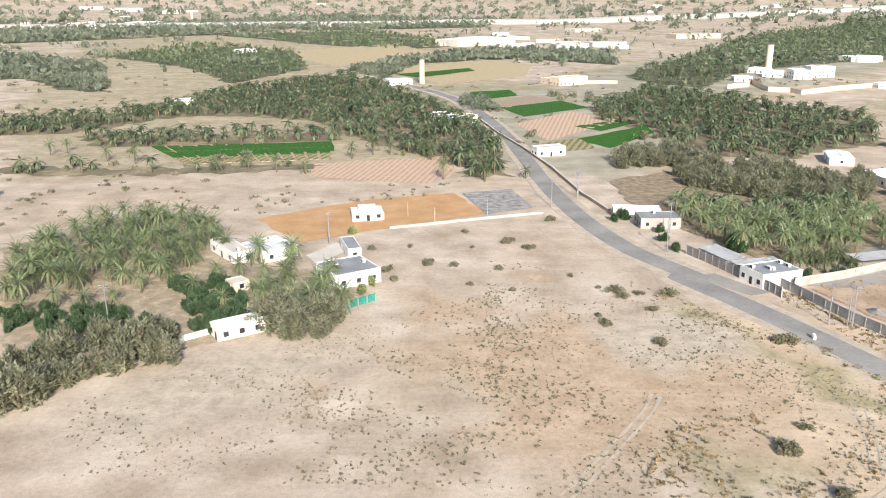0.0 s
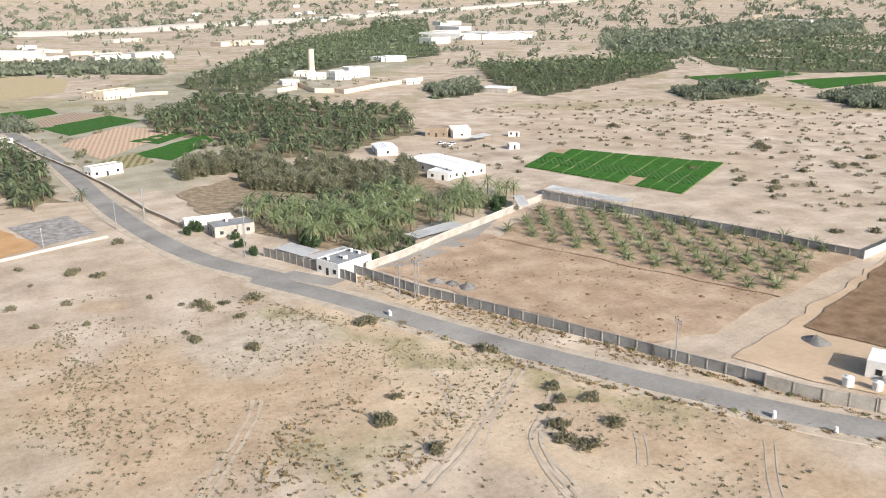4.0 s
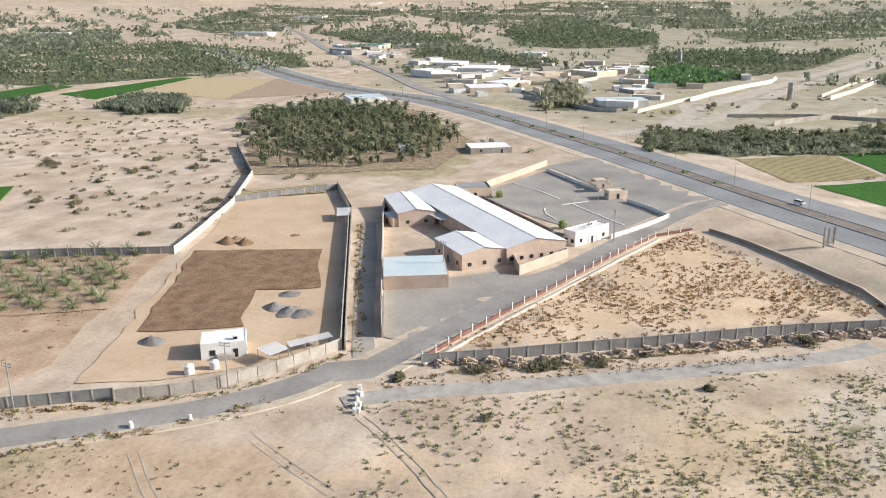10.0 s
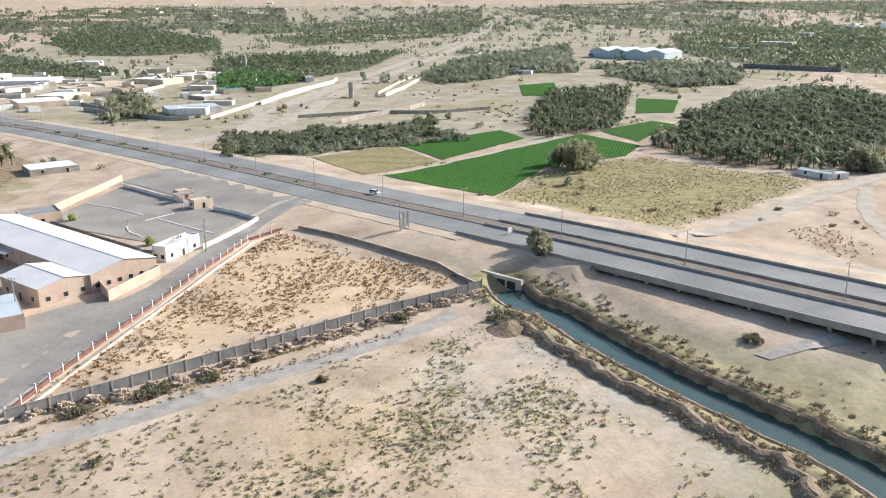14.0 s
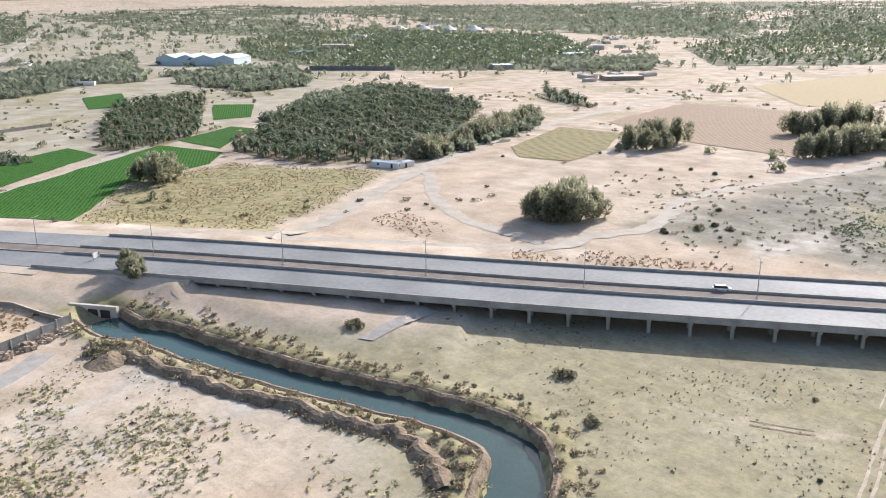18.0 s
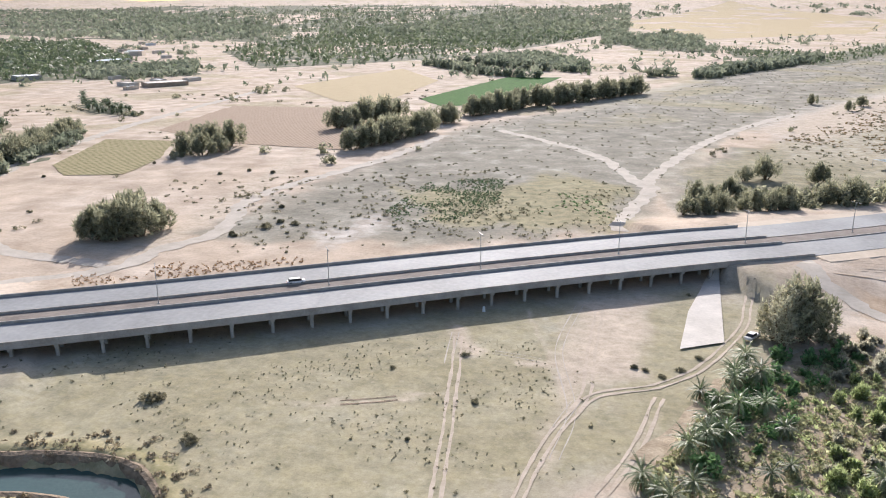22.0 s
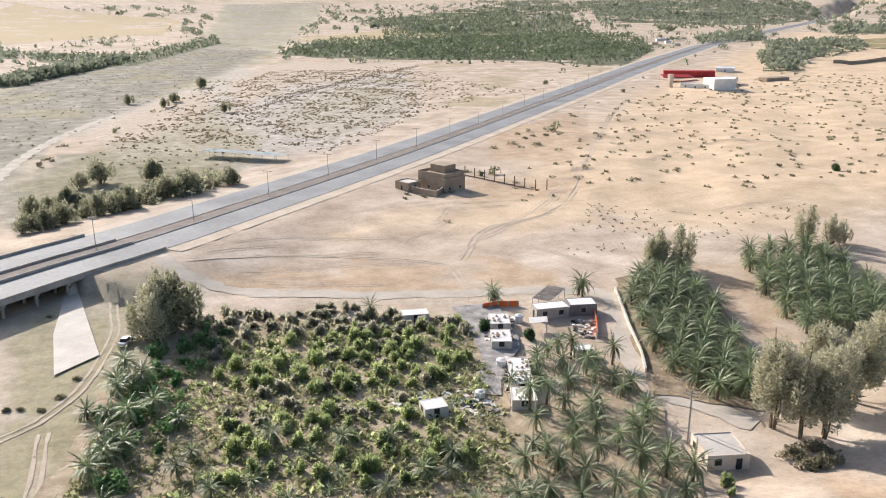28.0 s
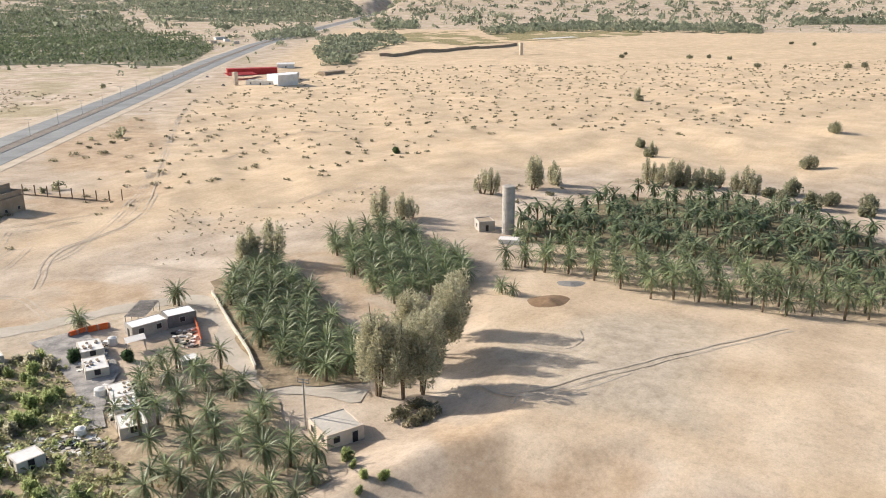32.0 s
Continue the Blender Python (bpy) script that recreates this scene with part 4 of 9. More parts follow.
# bundles of wheel ruts left by many crossings, and old ditch lines
RUTS = [
    [(-51.1, -227.6), (-80.5, -223.1), (-107.2, -213.6)],
    [(-46.4, -216.2), (-72.9, -204.2), (-102.4, -188.3)],
    [(-106.7, -223.8), (-128.0, -240.3), (-142.7, -256.0)],
    [(-128.4, -215.3), (-139.4, -196.8), (-144.5, -175.8)],
    [(-35.2, -241.6), (-68.2, -246.4), (-103.4, -233.0)],
    [(-261.7, -294.8), (-327.8, -319.4), (-365.4, -294.5), (-442.8, -315.5)],
    [(-198.1, -215.9), (-236.0, -209.4), (-300.4, -189.2)],
    [(-114.9, -216.4), (-144.4, -226.8), (-226.4, -297.7), (-428.7, -506.3)],
    [(-83.3, -269.5), (-122.4, -266.9), (-171.1, -255.9)],
    [(95.8, 109.2), (87.9, 96.3), (78.8, 85.5)],
    [(110.7, 85.0), (101.7, 75.6), (93.6, 65.1)],
    [(120.8, 69.0), (113.1, 57.9), (106.9, 47.5)],
    [(147.7, 48.5), (140.8, 34.6), (135.1, 18.8)],
    [(74.4, 145.0), (68.7, 123.9), (60.9, 108.2)],
    [(54.3, -180.5), (48.6, -153.2), (39.3, -116.9)],
    [(18.5, -150.5), (21.9, -133.1), (24.3, -117.2)],
    [(28.7, -199.2), (29.5, -169.6), (23.0, -142.1), (23.4, -123.8)],
    [(47.1, -164.0), (33.2, -162.9), (20.2, -159.0)],
    [(-124.7, -65.9), (-125.9, -57.4), (-139.5, -50.4), (-167.3, -40.9)],
    [(-122.2, -67.7), (-121.6, -64.2), (-118.2, -63.1)],
    [(82.4, 127.3), (71.5, 117.5), (63.3, 107.4)]]
DITCHES = [[(77.4, -126.9), (67.0, -131.2), (56.5, -136.1), (45.8, -142.9)]]


def rut_mesh(lines, copies, wander, half, material, label, name):
    g, V, Fc = np.random.default_rng(17), [], []
    for base in lines:
        p = spline(base, 2.5)[:, :2]
        n = sides(p)
        for _ in range(copies):
            o, ph = g.normal(0, wander), g.uniform(0, 6.28)
            c = p + n * (o + 0.5 * wander * np.sin(np.linspace(0, g.uniform(1, 3), len(p)) + ph))[:, None]
            i0, i1 = sorted(g.integers(0, len(c), 2))
            if i1 - i0 < 5:
                i0, i1 = 0, len(c)
            for w in (-0.85, 0.85):
                m = c[i0:i1] + n[i0:i1] * w
                h = half * (0.5 + np.abs(fbm(m, 9, 71)) * 0.6)
                z = hz(m) + 0.05
                b = len(V)
                V += np.stack([np.c_[m + n[i0:i1] * h[:, None], z], np.c_[m - n[i0:i1] * h[:, None], z]], 1).reshape(-1, 3).tolist()
                Fc += [(b + 2 * k, b + 2 * k + 1, b + 2 * k + 3, b + 2 * k + 2) for k in range(len(m) - 1)]
    return tagged(mesh_of(name, V, Fc, material), label, "track", kind="stuff")


near = [q for q in RUTS if min(math.hypot(*p) for p in q) < 190]
far_ruts = [q for q in RUTS if min(math.hypot(*p) for p in q) >= 190]
rut_mesh(near, 1, 1.0, 0.15, wide_track, "faint pale wheel ruts across the sand", "wheel_ruts")
rut_mesh(far_ruts, 3, 3.2, 0.2, track_m, "bundles of faint wheel ruts across the dunes", "wheel_ruts")
rut_mesh(DITCHES, 1, 0.4, 0.35, bank_m, "dark dried ditch lines in the wadi silt", "ditch_lines")

# ---- fields ----
F = [("compound_soil", [(-144.1, 234), (-132.2, 249.4), (-116, 274), (-86.9, 263.7), (-67, 219.8), (-43.5, 215.5), (-29.1, 202.2), (-32.3, 184.4), (-48.5, 172), (-62.3, 162.4), (-73.6, 156.3), (-100.1, 155.6)], orchard_soil, "brown garden soil under the compound palms", 2.0),
     ("orange_yard", [(-73.2, 269), (-56.2, 284.5), (-31.3, 300.1), (-7, 307.7), (4.9, 278), (-25.4, 258.9), (-53.7, 241.9), (-66.2, 257.4)], orange_soil, "bare orange earth yard round a white house", 1.0),
     ("bare_field", [(-72.3, 362.1), (-38.3, 371.6), (-10, 380), (-7.7, 339.7), (-17.6, 323.8), (-45.7, 328.4), (-67.5, 336.5)], field_pink, "freshly levelled pinkish bare field", 1),
     ("clover_strip", [(-149.4, 399.4), (-72.6, 417.8), (-67.2, 391.7), (-137.8, 378)], field_dark, "dark green clover strip", 0.4),
     ("clover_field", [(-3.3, 628.7), (27.3, 643.3), (32.1, 607), (2.7, 582.8)], field_green, "small bright green clover field", 0.4),
     ("bare_plot", [(5.6, 559.2), (40.7, 609.9), (57.3, 583.7), (18.3, 538.2)], field_plough, "brown ploughed plot", 0.4),
     ("crop_field", [(16.9, 544), (60.6, 579.2), (75.1, 543.7), (30.9, 504.1)], field_dark, "dark green crop field", 0.3),
     ("bare_rows", [(23.8, 476.8), (61.3, 525.4), (87, 489.9), (38.2, 419.6)], field_pink, "pink earth in bare rows", 0.3),
     ("crop_plot", [(56.9, 467.2), (85.3, 493), (92.5, 478.4), (70, 451.6)], field_dark, "green crop plot", 0.3),
     ("clover_plot", [(51.2, 424.3), (98, 471.6), (97.6, 446.2), (67.2, 401.2)], field_green, "bright green clover plot", 0.3),
     ("dry_plot", [(34.9, 414.5), (54.8, 429.8), (60.3, 400.9), (44.3, 392.2)], field_olive, "yellowing crop plot", 0.3),
     ("stubble_field", [(-225.1, 1064), (-111, 1193), (-40, 1013), (-136.1, 842.7), (-194.8, 933.3)], field_tan, "dry straw-coloured field", 1),
     ("stubble_plot", [(-82.2, 817.8), (6.9, 930.1), (58.3, 859.5), (45.9, 746.8), (-27, 679.6)], field_tan, "dry straw-coloured field by a water tower", 1),
     ("clover_band", [(-71.6, 762.6), (-4.9, 823), (0.7, 794.2), (-48.9, 732.8)], field_dark, "narrow dark green crop band", 0.5),
     ("plot_soil", [(88.2, 205), (132.7, 224.3), (136.9, 211.3), (160.9, 155.7), (168.7, 136.1), (136.3, 126), (117.7, 130)], bed_m, "bare brown planting ground with pits", 1.0),
     ("plantation_soil", [(133.1, 215.1), (171.9, 244.9), (217.9, 147.3), (168.7, 134.2)], bed_m, "weedy brown soil of a young palm plantation", 0.8),
     ("sand_yard", [(130.7, 113.9), (217.5, 141.1), (283.4, 158.6), (305, 130.8), (254.3, 103.9), (162.4, 69.2), (141.5, 87.7)], yard_sand, "levelled orange sand inside the walled plot", 1.0),
     ("manure_field", [(157.6, 118.3), (219.3, 140.1), (230.4, 101.9), (195.6, 88.4), (189.9, 103.7), (165, 95.2)], field_brown, "rectangular dark brown manured ground", 1.0),
     ("weedy_corner", [(296.7, 167.2), (320.1, 137.3), (304.6, 131.9), (286, 160)], field_olive, "yellow weeds along a wall", 0.5),
     ("far_clover", [(606.1, 504.8), (764.3, 484.2), (755.9, 465.1), (577, 445.1)], field_green, "long green crop field", 0.5),
     ("far_bare_field", [(637.1, 440.4), (761.8, 468.7), (762.5, 376), (597.6, 341.6)], field_tan, "pale ploughed field", 0.5),
     ("far_brown_field", [(597.6, 341.6), (762.5, 376), (730, 283.6), (659.7, 261.5)], field_plough, "brown ploughed field", 0.5),
     ("far_dark_field", [(552.8, 573.7), (674.8, 572.3), (664.3, 533.7), (536.1, 513.1)], field_dark, "green crop field", 0.5),
     ("striped_crop", [(412.6, -33.3), (435.9, -80.1), (385.2, -92.2), (358.6, -51.1)], field_olive, "olive crop field in fine rows", 0.4),
     ("alfalfa", [(437.4, -83), (471.5, -151.5), (439, -155.4), (389.4, -95.1)], field_green, "green alfalfa field", 0.4),
     ("alfalfa_meadow", [(355.1, -58.8), (444.5, -191.8), (399, -206), (373.4, -184.3), (357.5, -136.1), (302.7, -93.9)], field_green, "bright green alfalfa field beside the highway", 0.5),
     ("crop_bed", [(454, -206.9), (481.6, -256.2), (463.2, -262.6), (410, -210.1)], field_dark, "green crop bed", 0.4),
     ("clover_bed", [(599.1, -304.9), (578.6, -329.5), (513.6, -289), (519, -263.3)], field_green, "bright green bed among palms", 0.4),
     ("clover_patch", [(727.7, -251.7), (739.8, -290.8), (640.4, -255.3), (640.7, -225)], field_green, "small green plot among trees", 0.4),
     ("onion_plot", [(301.8, -324.7), (330.1, -400.6), (286.6, -403.6), (261.5, -354.9), (252.5, -314.2), (277.8, -304.8)], field_olive, "weedy plot in beds", 0.5),
     ("fallow_field", [(322.3, -438.1), (341.9, -562.1), (242.9, -568.3), (178.9, -399.6), (249.7, -404.4)], field_plough, "bare fallow field", 0.8),
     ("fallow_strip", [(366.5, -713), (335.3, -932.5), (248.5, -794.2), (236.4, -614.7), (271.5, -603)], field_tan, "pale stubble field", 0.8),
     ("wheat_field", [(216, -637.6), (190.3, -846.9), (135.2, -851.9), (147.9, -621.8), (182.6, -590.5)], field_green, "green field behind a tree row", 0.5),
     ("far_stubble", [(282.7, -2766.2), (-118, -4198.1), (-562.6, -2962.8), (-332.5, -1999.2), (-16.6, -1778.5)], field_tan, "broad pale stubble field", 1.0),
     ("far_plot", [(-516.3, -1607), (-910.2, -1985.9), (-863.9, -1596.9), (-534, -1303.6)], field_tan, "straw-coloured field among groves", 1.0),
     ("dune_field", [(-1146.7, -864), (-1391.5, -993.8), (-1903.2, -687.3), (-1508.2, -542.8), (-1100, -684.5)], field_olive, "green strip of crops behind the dunes", 1.0),
     ("farm_soil", [(-6.1, -163), (-32.1, -190.9), (-67, -175.8), (-90.9, -164.7), (-80.7, -137), (-72, -116.5), (-106.6, -126), (-93.9, -95.3), (-84.2, -77.6), (7.6, -127.4)], orchard_soil, "dusty brown orchard soil with leaf litter", 1.5),
     ("grove_soil", [(-140.1, -169.7), (-157.3, -170), (-162.6, -161.6), (-128.5, -104.6), (-114.8, -95.5), (-102, -111), (-125.2, -147.1)], litter, "brown soil under the palm grove", 1.0),
     ("roadside_farm_soil", [(54.4, 329.6), (93.2, 350), (158.2, 323.5), (151.3, 269.8), (108.8, 229.6), (84.4, 226.3), (68.6, 260.1), (57.2, 298.1)], litter, "brown soil under the roadside trees", 2.0),
     ("old_grove_soil", [(328.7, 183.5), (494.3, 257.1), (572.3, 249.6), (555.2, 169.4), (433.7, 97.5), (359.8, 101.1)], litter, "brown soil under old palms", 2.0),
     ("yard_soil", [(-90.1, -171.8), (-101.1, -168), (-94.2, -146.8), (-75, -125.3), (-71.1, -127.5), (-83.1, -145.7)], gravel_m, "grey trodden earth of a farm yard", 1.0)]
OVER = ("manure_field", "clover_strip", "yard_soil", "plantation_soil", "weedy_corner", "clover_band")
for i, (n, poly, m_, label, wob) in enumerate(F):
    slab(n, poly, m_, label, 0.12 + 0.003 * i + (0.2 if n in OVER else 0), wob)


def beds(name, quad, nu, nv, gap, material, label, high=0.25, miss=0.0):
    """A field of separate raised beds between bare paths."""
    a, b, c, d = (np.array(q, float) for q in quad)
    soil = slab(name, quad, bed_m, label, 0.14, 0.4)
    g = np.random.default_rng(len(name))
    for i in range(nu):
        for j in range(nv):
            if g.random() < miss:
                continue
            def at(u, v):
                return (a * (1 - u) + b * u) * (1 - v) + (d * (1 - u) + c * u) * v
            du, dv = gap / np.linalg.norm(b - a) / 2, gap / np.linalg.norm(d - a) / 2
            u0, u1, v0, v1 = i / nu + du, (i + 1) / nu - du, j / nv + dv, (j + 1) / nv - dv
            ring = [at(u0, v0), at(u1, v0), at(u1, v1), at(u0, v1)]
            bm = bmesh.new()
            z = hz1(*at((u0 + u1) / 2, (v0 + v1) / 2)) + 0.05
            lo = [bm.verts.new((*q, z)) for q in ring]
            hi = [bm.verts.new((*(q * 0.97 + sum(ring) / 4 * 0.03), z + 0.15 + high * g.uniform(0.6, 1.2))) for q in ring]
            bm.faces.new(hi)
            for k in range(4):
                bm.faces.new((lo[k], lo[(k + 1) % 4], hi[(k + 1) % 4], hi[k]))
            bmesh.ops.recalc_face_normals(bm, faces=bm.faces[:])
            part("crop_bed", bm, material[i % len(material)], soil)


beds("alfalfa_field", [(203.5, 306), (243, 336), (287, 267), (227, 231)], 4, 11, 0.7, (field_green, field_dark, field_green), "lush alfalfa field in watered beds with bare paths", 0.4, 0.06)
beds("vegetable_field", [(-162, 402), (-128, 357), (-65, 371), (-73, 416)], 3, 12, 1.6, (field_dark, field_dark, field_olive), "vegetable plot in narrow beds with pale paths", 0.3)

far_hw = [(-1315.7, 1692.4), (-950.6, 1672.3), (-625.8, 1727), (-406.3, 1792.1), (-97.7, 1856.5), (151.3, 1899.1), (508.1, 2150.2), (1288, 2728.9)] + [(2711.1, 3208.9)]
tagged(loft("far_highway", np.c_[spline(far_hw, 30)[:, :2], hz(spline(far_hw, 30)[:, :2]) + 8.0], [(60, -9), (32, 0), (-32, 0), (-60, -9)], concrete_pale), "pale raised highway across the far plain", "road", kind="structure")

# ---- plants ----
def frond_strip(n, length, droop, yaw, lift, width, leaflets):
    """Vertices and faces of one feather-shaped frond that arches out and down."""
    v, f = [], []
    c, s = math.cos(yaw), math.sin(yaw)
    pts = []
    for k in range(n + 1):
        t = k / n
        a = lift - droop * t
        if k == 0:
            x, z = 0.0, 0.0
        else:
            x, z = pts[-1][0] + length / n * math.cos(a), pts[-1][1] + length / n * math.sin(a)
        pts.append((x, z))
    for k in range(n):
        (x0, z0), (x1, z1) = pts[k], pts[k + 1]
        w0, w1 = width * math.sin(math.pi * min(0.95, 0.12 + k / n)), width * math.sin(math.pi * min(0.98, 0.12 + (k + 1) / n))
        if leaflets:
            for side in (1, -1):
                m = leaflets
                for q in range(m):
                    t0, t1 = q / m, (q + 1.0) / m
                    xa, za = x0 + (x1 - x0) * t0, z0 + (z1 - z0) * t0
                    xb, zb = x0 + (x1 - x0) * t1, z0 + (z1 - z0) * t1
                    w = w0 + (w1 - w0) * t0
                    xt, zt = xb + 0.55 * w, zb - 0.28 * w
                    y = side * w
                    b = len(v)
                    for X, Y, Z in ((xa, 0, za), (xb, 0, zb), (xt, y, zt)):
                        v.append((X * c - Y * s, X * s + Y * c, Z))
                    f.append((b, b + 1, b + 2) if side < 0 else (b, b + 2, b + 1))
        elif n == 1:
            b, xm, zm = len(v), x0 + (x1 - x0) * 0.5, z0 + (z1 - z0) * 0.5 + 0.12 * length
            for X, Y, Z in ((x0, 0, z0), (xm, width * 1.2, zm - 0.2), (x1, 0, z1), (xm, -width * 1.2, zm - 0.2)):
                v.append((X * c - Y * s, X * s + Y * c, Z))
            f.append((b, b + 3, b + 2, b + 1))
        else:
            b = len(v)
            for X, Y, Z in ((x0, w0, z0 - 0.3 * w0), (x0, 0, z0), (x0, -w0, z0 - 0.3 * w0), (x1, w1, z1 - 0.3 * w1), (x1, 0, z1), (x1, -w1, z1 - 0.3 * w1)):
                v.append((X * c - Y * s, X * s + Y * c, Z))
            f += [(b, b + 3, b + 4, b + 1), (b + 1, b + 4, b + 5, b + 2)]
    return v, f


def crown(count, length, r, detail=True, up=1.35, low=-0.6, segs=2):
    v, f = [], []
    for k in range(count):
        t = k / count
        fv, ff = frond_strip(3 if detail else segs, length * r.uniform(0.85, 1.1), r.uniform(0.6, 1.25), k * 2.39996 + r.uniform(-0.2, 0.2), up + (low - up) * t ** 0.9 + r.uniform(-0.12, 0.12),
                             length * (0.105 if detail else 0.11), 4 if detail else 0)
        b = len(v)
        v += fv
        f += [tuple(i + b for i in q) for q in ff]
    return np.array(v), f


def trunk(h, r0, r1, n=8, r=None):
    bm = bmesh.new()
    rings = []
    lean = r.uniform(-0.05, 0.05, 2) if r is not None else (0, 0)
    for k in range(6):
        t = k / 5
        rad = (r0 + (r1 - r0) * t) * (1.12 if k % 2 else 0.95)
        rings.append([bm.verts.new((lean[0] * h * t * t + rad * math.cos(6.2832 * i / n), lean[1] * h * t * t + rad * math.sin(6.2832 * i / n), h * t - (0.4 if k == 0 else 0))) for i in range(n)])
    for a, b in zip(rings, rings[1:]):
        for i in range(n):
            bm.faces.new((a[i], a[(i + 1) % n], b[(i + 1) % n], b[i]))
    bm.faces.new(rings[-1])
    return bm


def palm_kind(name, h, fronds, length, label, seed, material=None, dead=8):
    r = np.random.default_rng(seed)
    root = empty(name, Matrix.Translation((0, 0, -500)), label=label, category="palm tree")
    part("trunk", trunk(h, 0.32, 0.24, 8, r), bark, root)
    v, f = crown(fronds, length, r)
    v[:, 2] += h
    mesh_of("crown", v, f, material or frond, root)
    if dead:
        v, f = crown(dead, length * 0.7, r, True, -0.7, -1.4)
        v[:, 2] += h - 0.1
        mesh_of("dry_skirt", v, f, skirt_m, root)
    return root


PALMS = [palm_kind("date_palm", h, 34, l, "tall date palm with feathery grey-green fronds on a rough trunk", s) for h, l, s in ((4.8, 4.7, 1), (3.8, 4.4, 2), (6.0, 4.6, 3))]
YOUNG = [palm_kind("young_date_palm", 1.0, 36, 3.3, "young date palm with a short trunk and spreading fronds", s, None, 0) for s in (11, 12)]
LOW = [palm_kind("bushy_date_palm", h, 46, 4.3, "dense mid-height date palm with dark green arching fronds", s, None, 0) for h, s in ((3.0, 21), (3.8, 22))]


def leaf_cloud(n, blobs, size, r, feather=False):
    """n small leaf tufts spread through ellipsoids (x, y, z, rx, rz)."""
    b = np.array(blobs, float)
    wt = b[:, 3] ** 2 * b[:, 4]
    k = r.choice(len(b), n, p=wt / wt.sum())
    d = r.normal(size=(n, 3))
    d /= np.linalg.norm(d, axis=1)[:, None]
    d *= (r.uniform(0.25, 1, n) ** 0.45)[:, None]
    c = b[k, :3] + d * np.c_[b[k, 3], b[k, 3], b[k, 4]]
    t = r.normal(size=(n, 3, 3))
    t[:, :, 2] *= 1.1
    t /= np.linalg.norm(t, axis=2)[:, :, None]
    if feather:
        # slim sprays that point up and outwards
        a = d * (1, 1, 0.5) + r.normal(size=(n, 3)) * 0.45 + (0, 0, 0.55)
        a /= np.linalg.norm(a, axis=1)[:, None]
        b = np.cross(a, t[:, 0])
        b /= np.linalg.norm(b, axis=1)[:, None] + 1e-9
        t = np.stack([a * 1.5, b * 0.42 - a * 0.5, -b * 0.42 - a * 0.5], 1)
    v = (c[:, None] + t * (size * r.uniform(0.5, 1.3, n))[:, None, None]).reshape(-1, 3)
    return v, np.arange(3 * n).reshape(-1, 3)


def bush_blobs(r, w, h, n, spiky=0.6):
    out = []
    for _ in range(n):
        a, q = r.uniform(0, 6.28), w * r.uniform(0, 0.75) ** 0.8
        top = h * r.uniform(0.55, 1.0) * (1 - 0.35 * (q / w) ** 2)
        if h > 10:
            # tall plumes side by side
            out.append((q * math.cos(a) * 1.1, q * math.sin(a) * 1.1, top * 0.56, w * r.uniform(0.14, 0.27), top * 0.46))
        else:
            out.append((q * math.cos(a), q * math.sin(a), top * 0.5, w * r.uniform(0.22, 0.4), top * 0.5))
    return out


def bush_kind(name, w, h, n, leaves, size, material, label, seed, category="bush", stems=5, feather=False):
    r = np.random.default_rng(seed)
    root = empty(name, Matrix.Translation((0, 0, -500)), label=label, category=category) if stems else None
    blobs = bush_blobs(r, w, h, n) if h < 15 else [(r.uniform(-0.6, 0.6) * w, r.uniform(-0.6, 0.6) * w, h * r.uniform(0.26, 0.84), w * 0.4, h * 0.16) for _ in range(n)]
    bm = bmesh.new()
    for q in range(stems):
        b = blobs[q % len(blobs)]
        base, tip = Vector((b[0] * 0.25, b[1] * 0.25, -0.3)), Vector((b[0], b[1], b[2] * 1.5))
        rr = (0.03 if h < 15 else 0.014) * h * r.uniform(0.7, 1.2)
        dirv = (tip - base).normalized()
        side_ = dirv.orthogonal().normalized()
        up_ = dirv.cross(side_)
        rings = [[bm.verts.new(p_ + (side_ * math.cos(1.2566 * i) + up_ * math.sin(1.2566 * i)) * k_) for i in range(5)] for p_, k_ in ((base, rr), ((base + tip) / 2 + side_ * 0.1 * h * 0.3, rr * 0.6), (tip, rr * 0.2))]
        for a, c in zip(rings, rings[1:]):
            for i in range(5):
                bm.faces.new((a[i], a[(i + 1) % 5], c[(i + 1) % 5], c[i]))
    v, f = leaf_cloud(leaves, blobs, size, r, feather)
    if not stems:
        return tagged(mesh_of(name, v, f.tolist(), material), label, category)
    part("trunk", bm, bark, root)
    mesh_of("crown", v, f.tolist(), material, root)
    return root


TAMA = [bush_kind("tamarisk_tree", w, h, n, 1800, 0.56, tamarisk, "grey-green feathery tamarisk with an uneven crown", s, "tree", feather=True) for w, h, n, s in ((5.4, 8.8, 12, 31), (4.2, 7.4, 9, 32), (6.6, 10.0, 15, 33))]
ORCH = [bush_kind("fruit_tree", w, h, n, 900, 0.42, leaf_dark, "rounded dark green fruit tree", s, "tree", feather=True) for w, h, n, s in ((2.2, 3.4, 7, 41), (1.7, 2.8, 6, 42))]
BRIGHT = [bush_kind("green_shrub", w, h, n, 700, 0.36, leaf_bright, "fresh light green feathery shrub", s, "shrub", 0, True) for w, h, n, s in ((1.8, 3.3, 8, 51), (1.3, 2.6, 6, 52))]
GREY_SHRUB = [bush_kind("grey_shrub", w, h, n, 700, 0.36, grey_leaf, "grey dusty feathery shrub", s, "shrub", 0, True) for w, h, n, s in ((2.0, 2.4, 9, 64), (1.5, 1.9, 7, 65))]
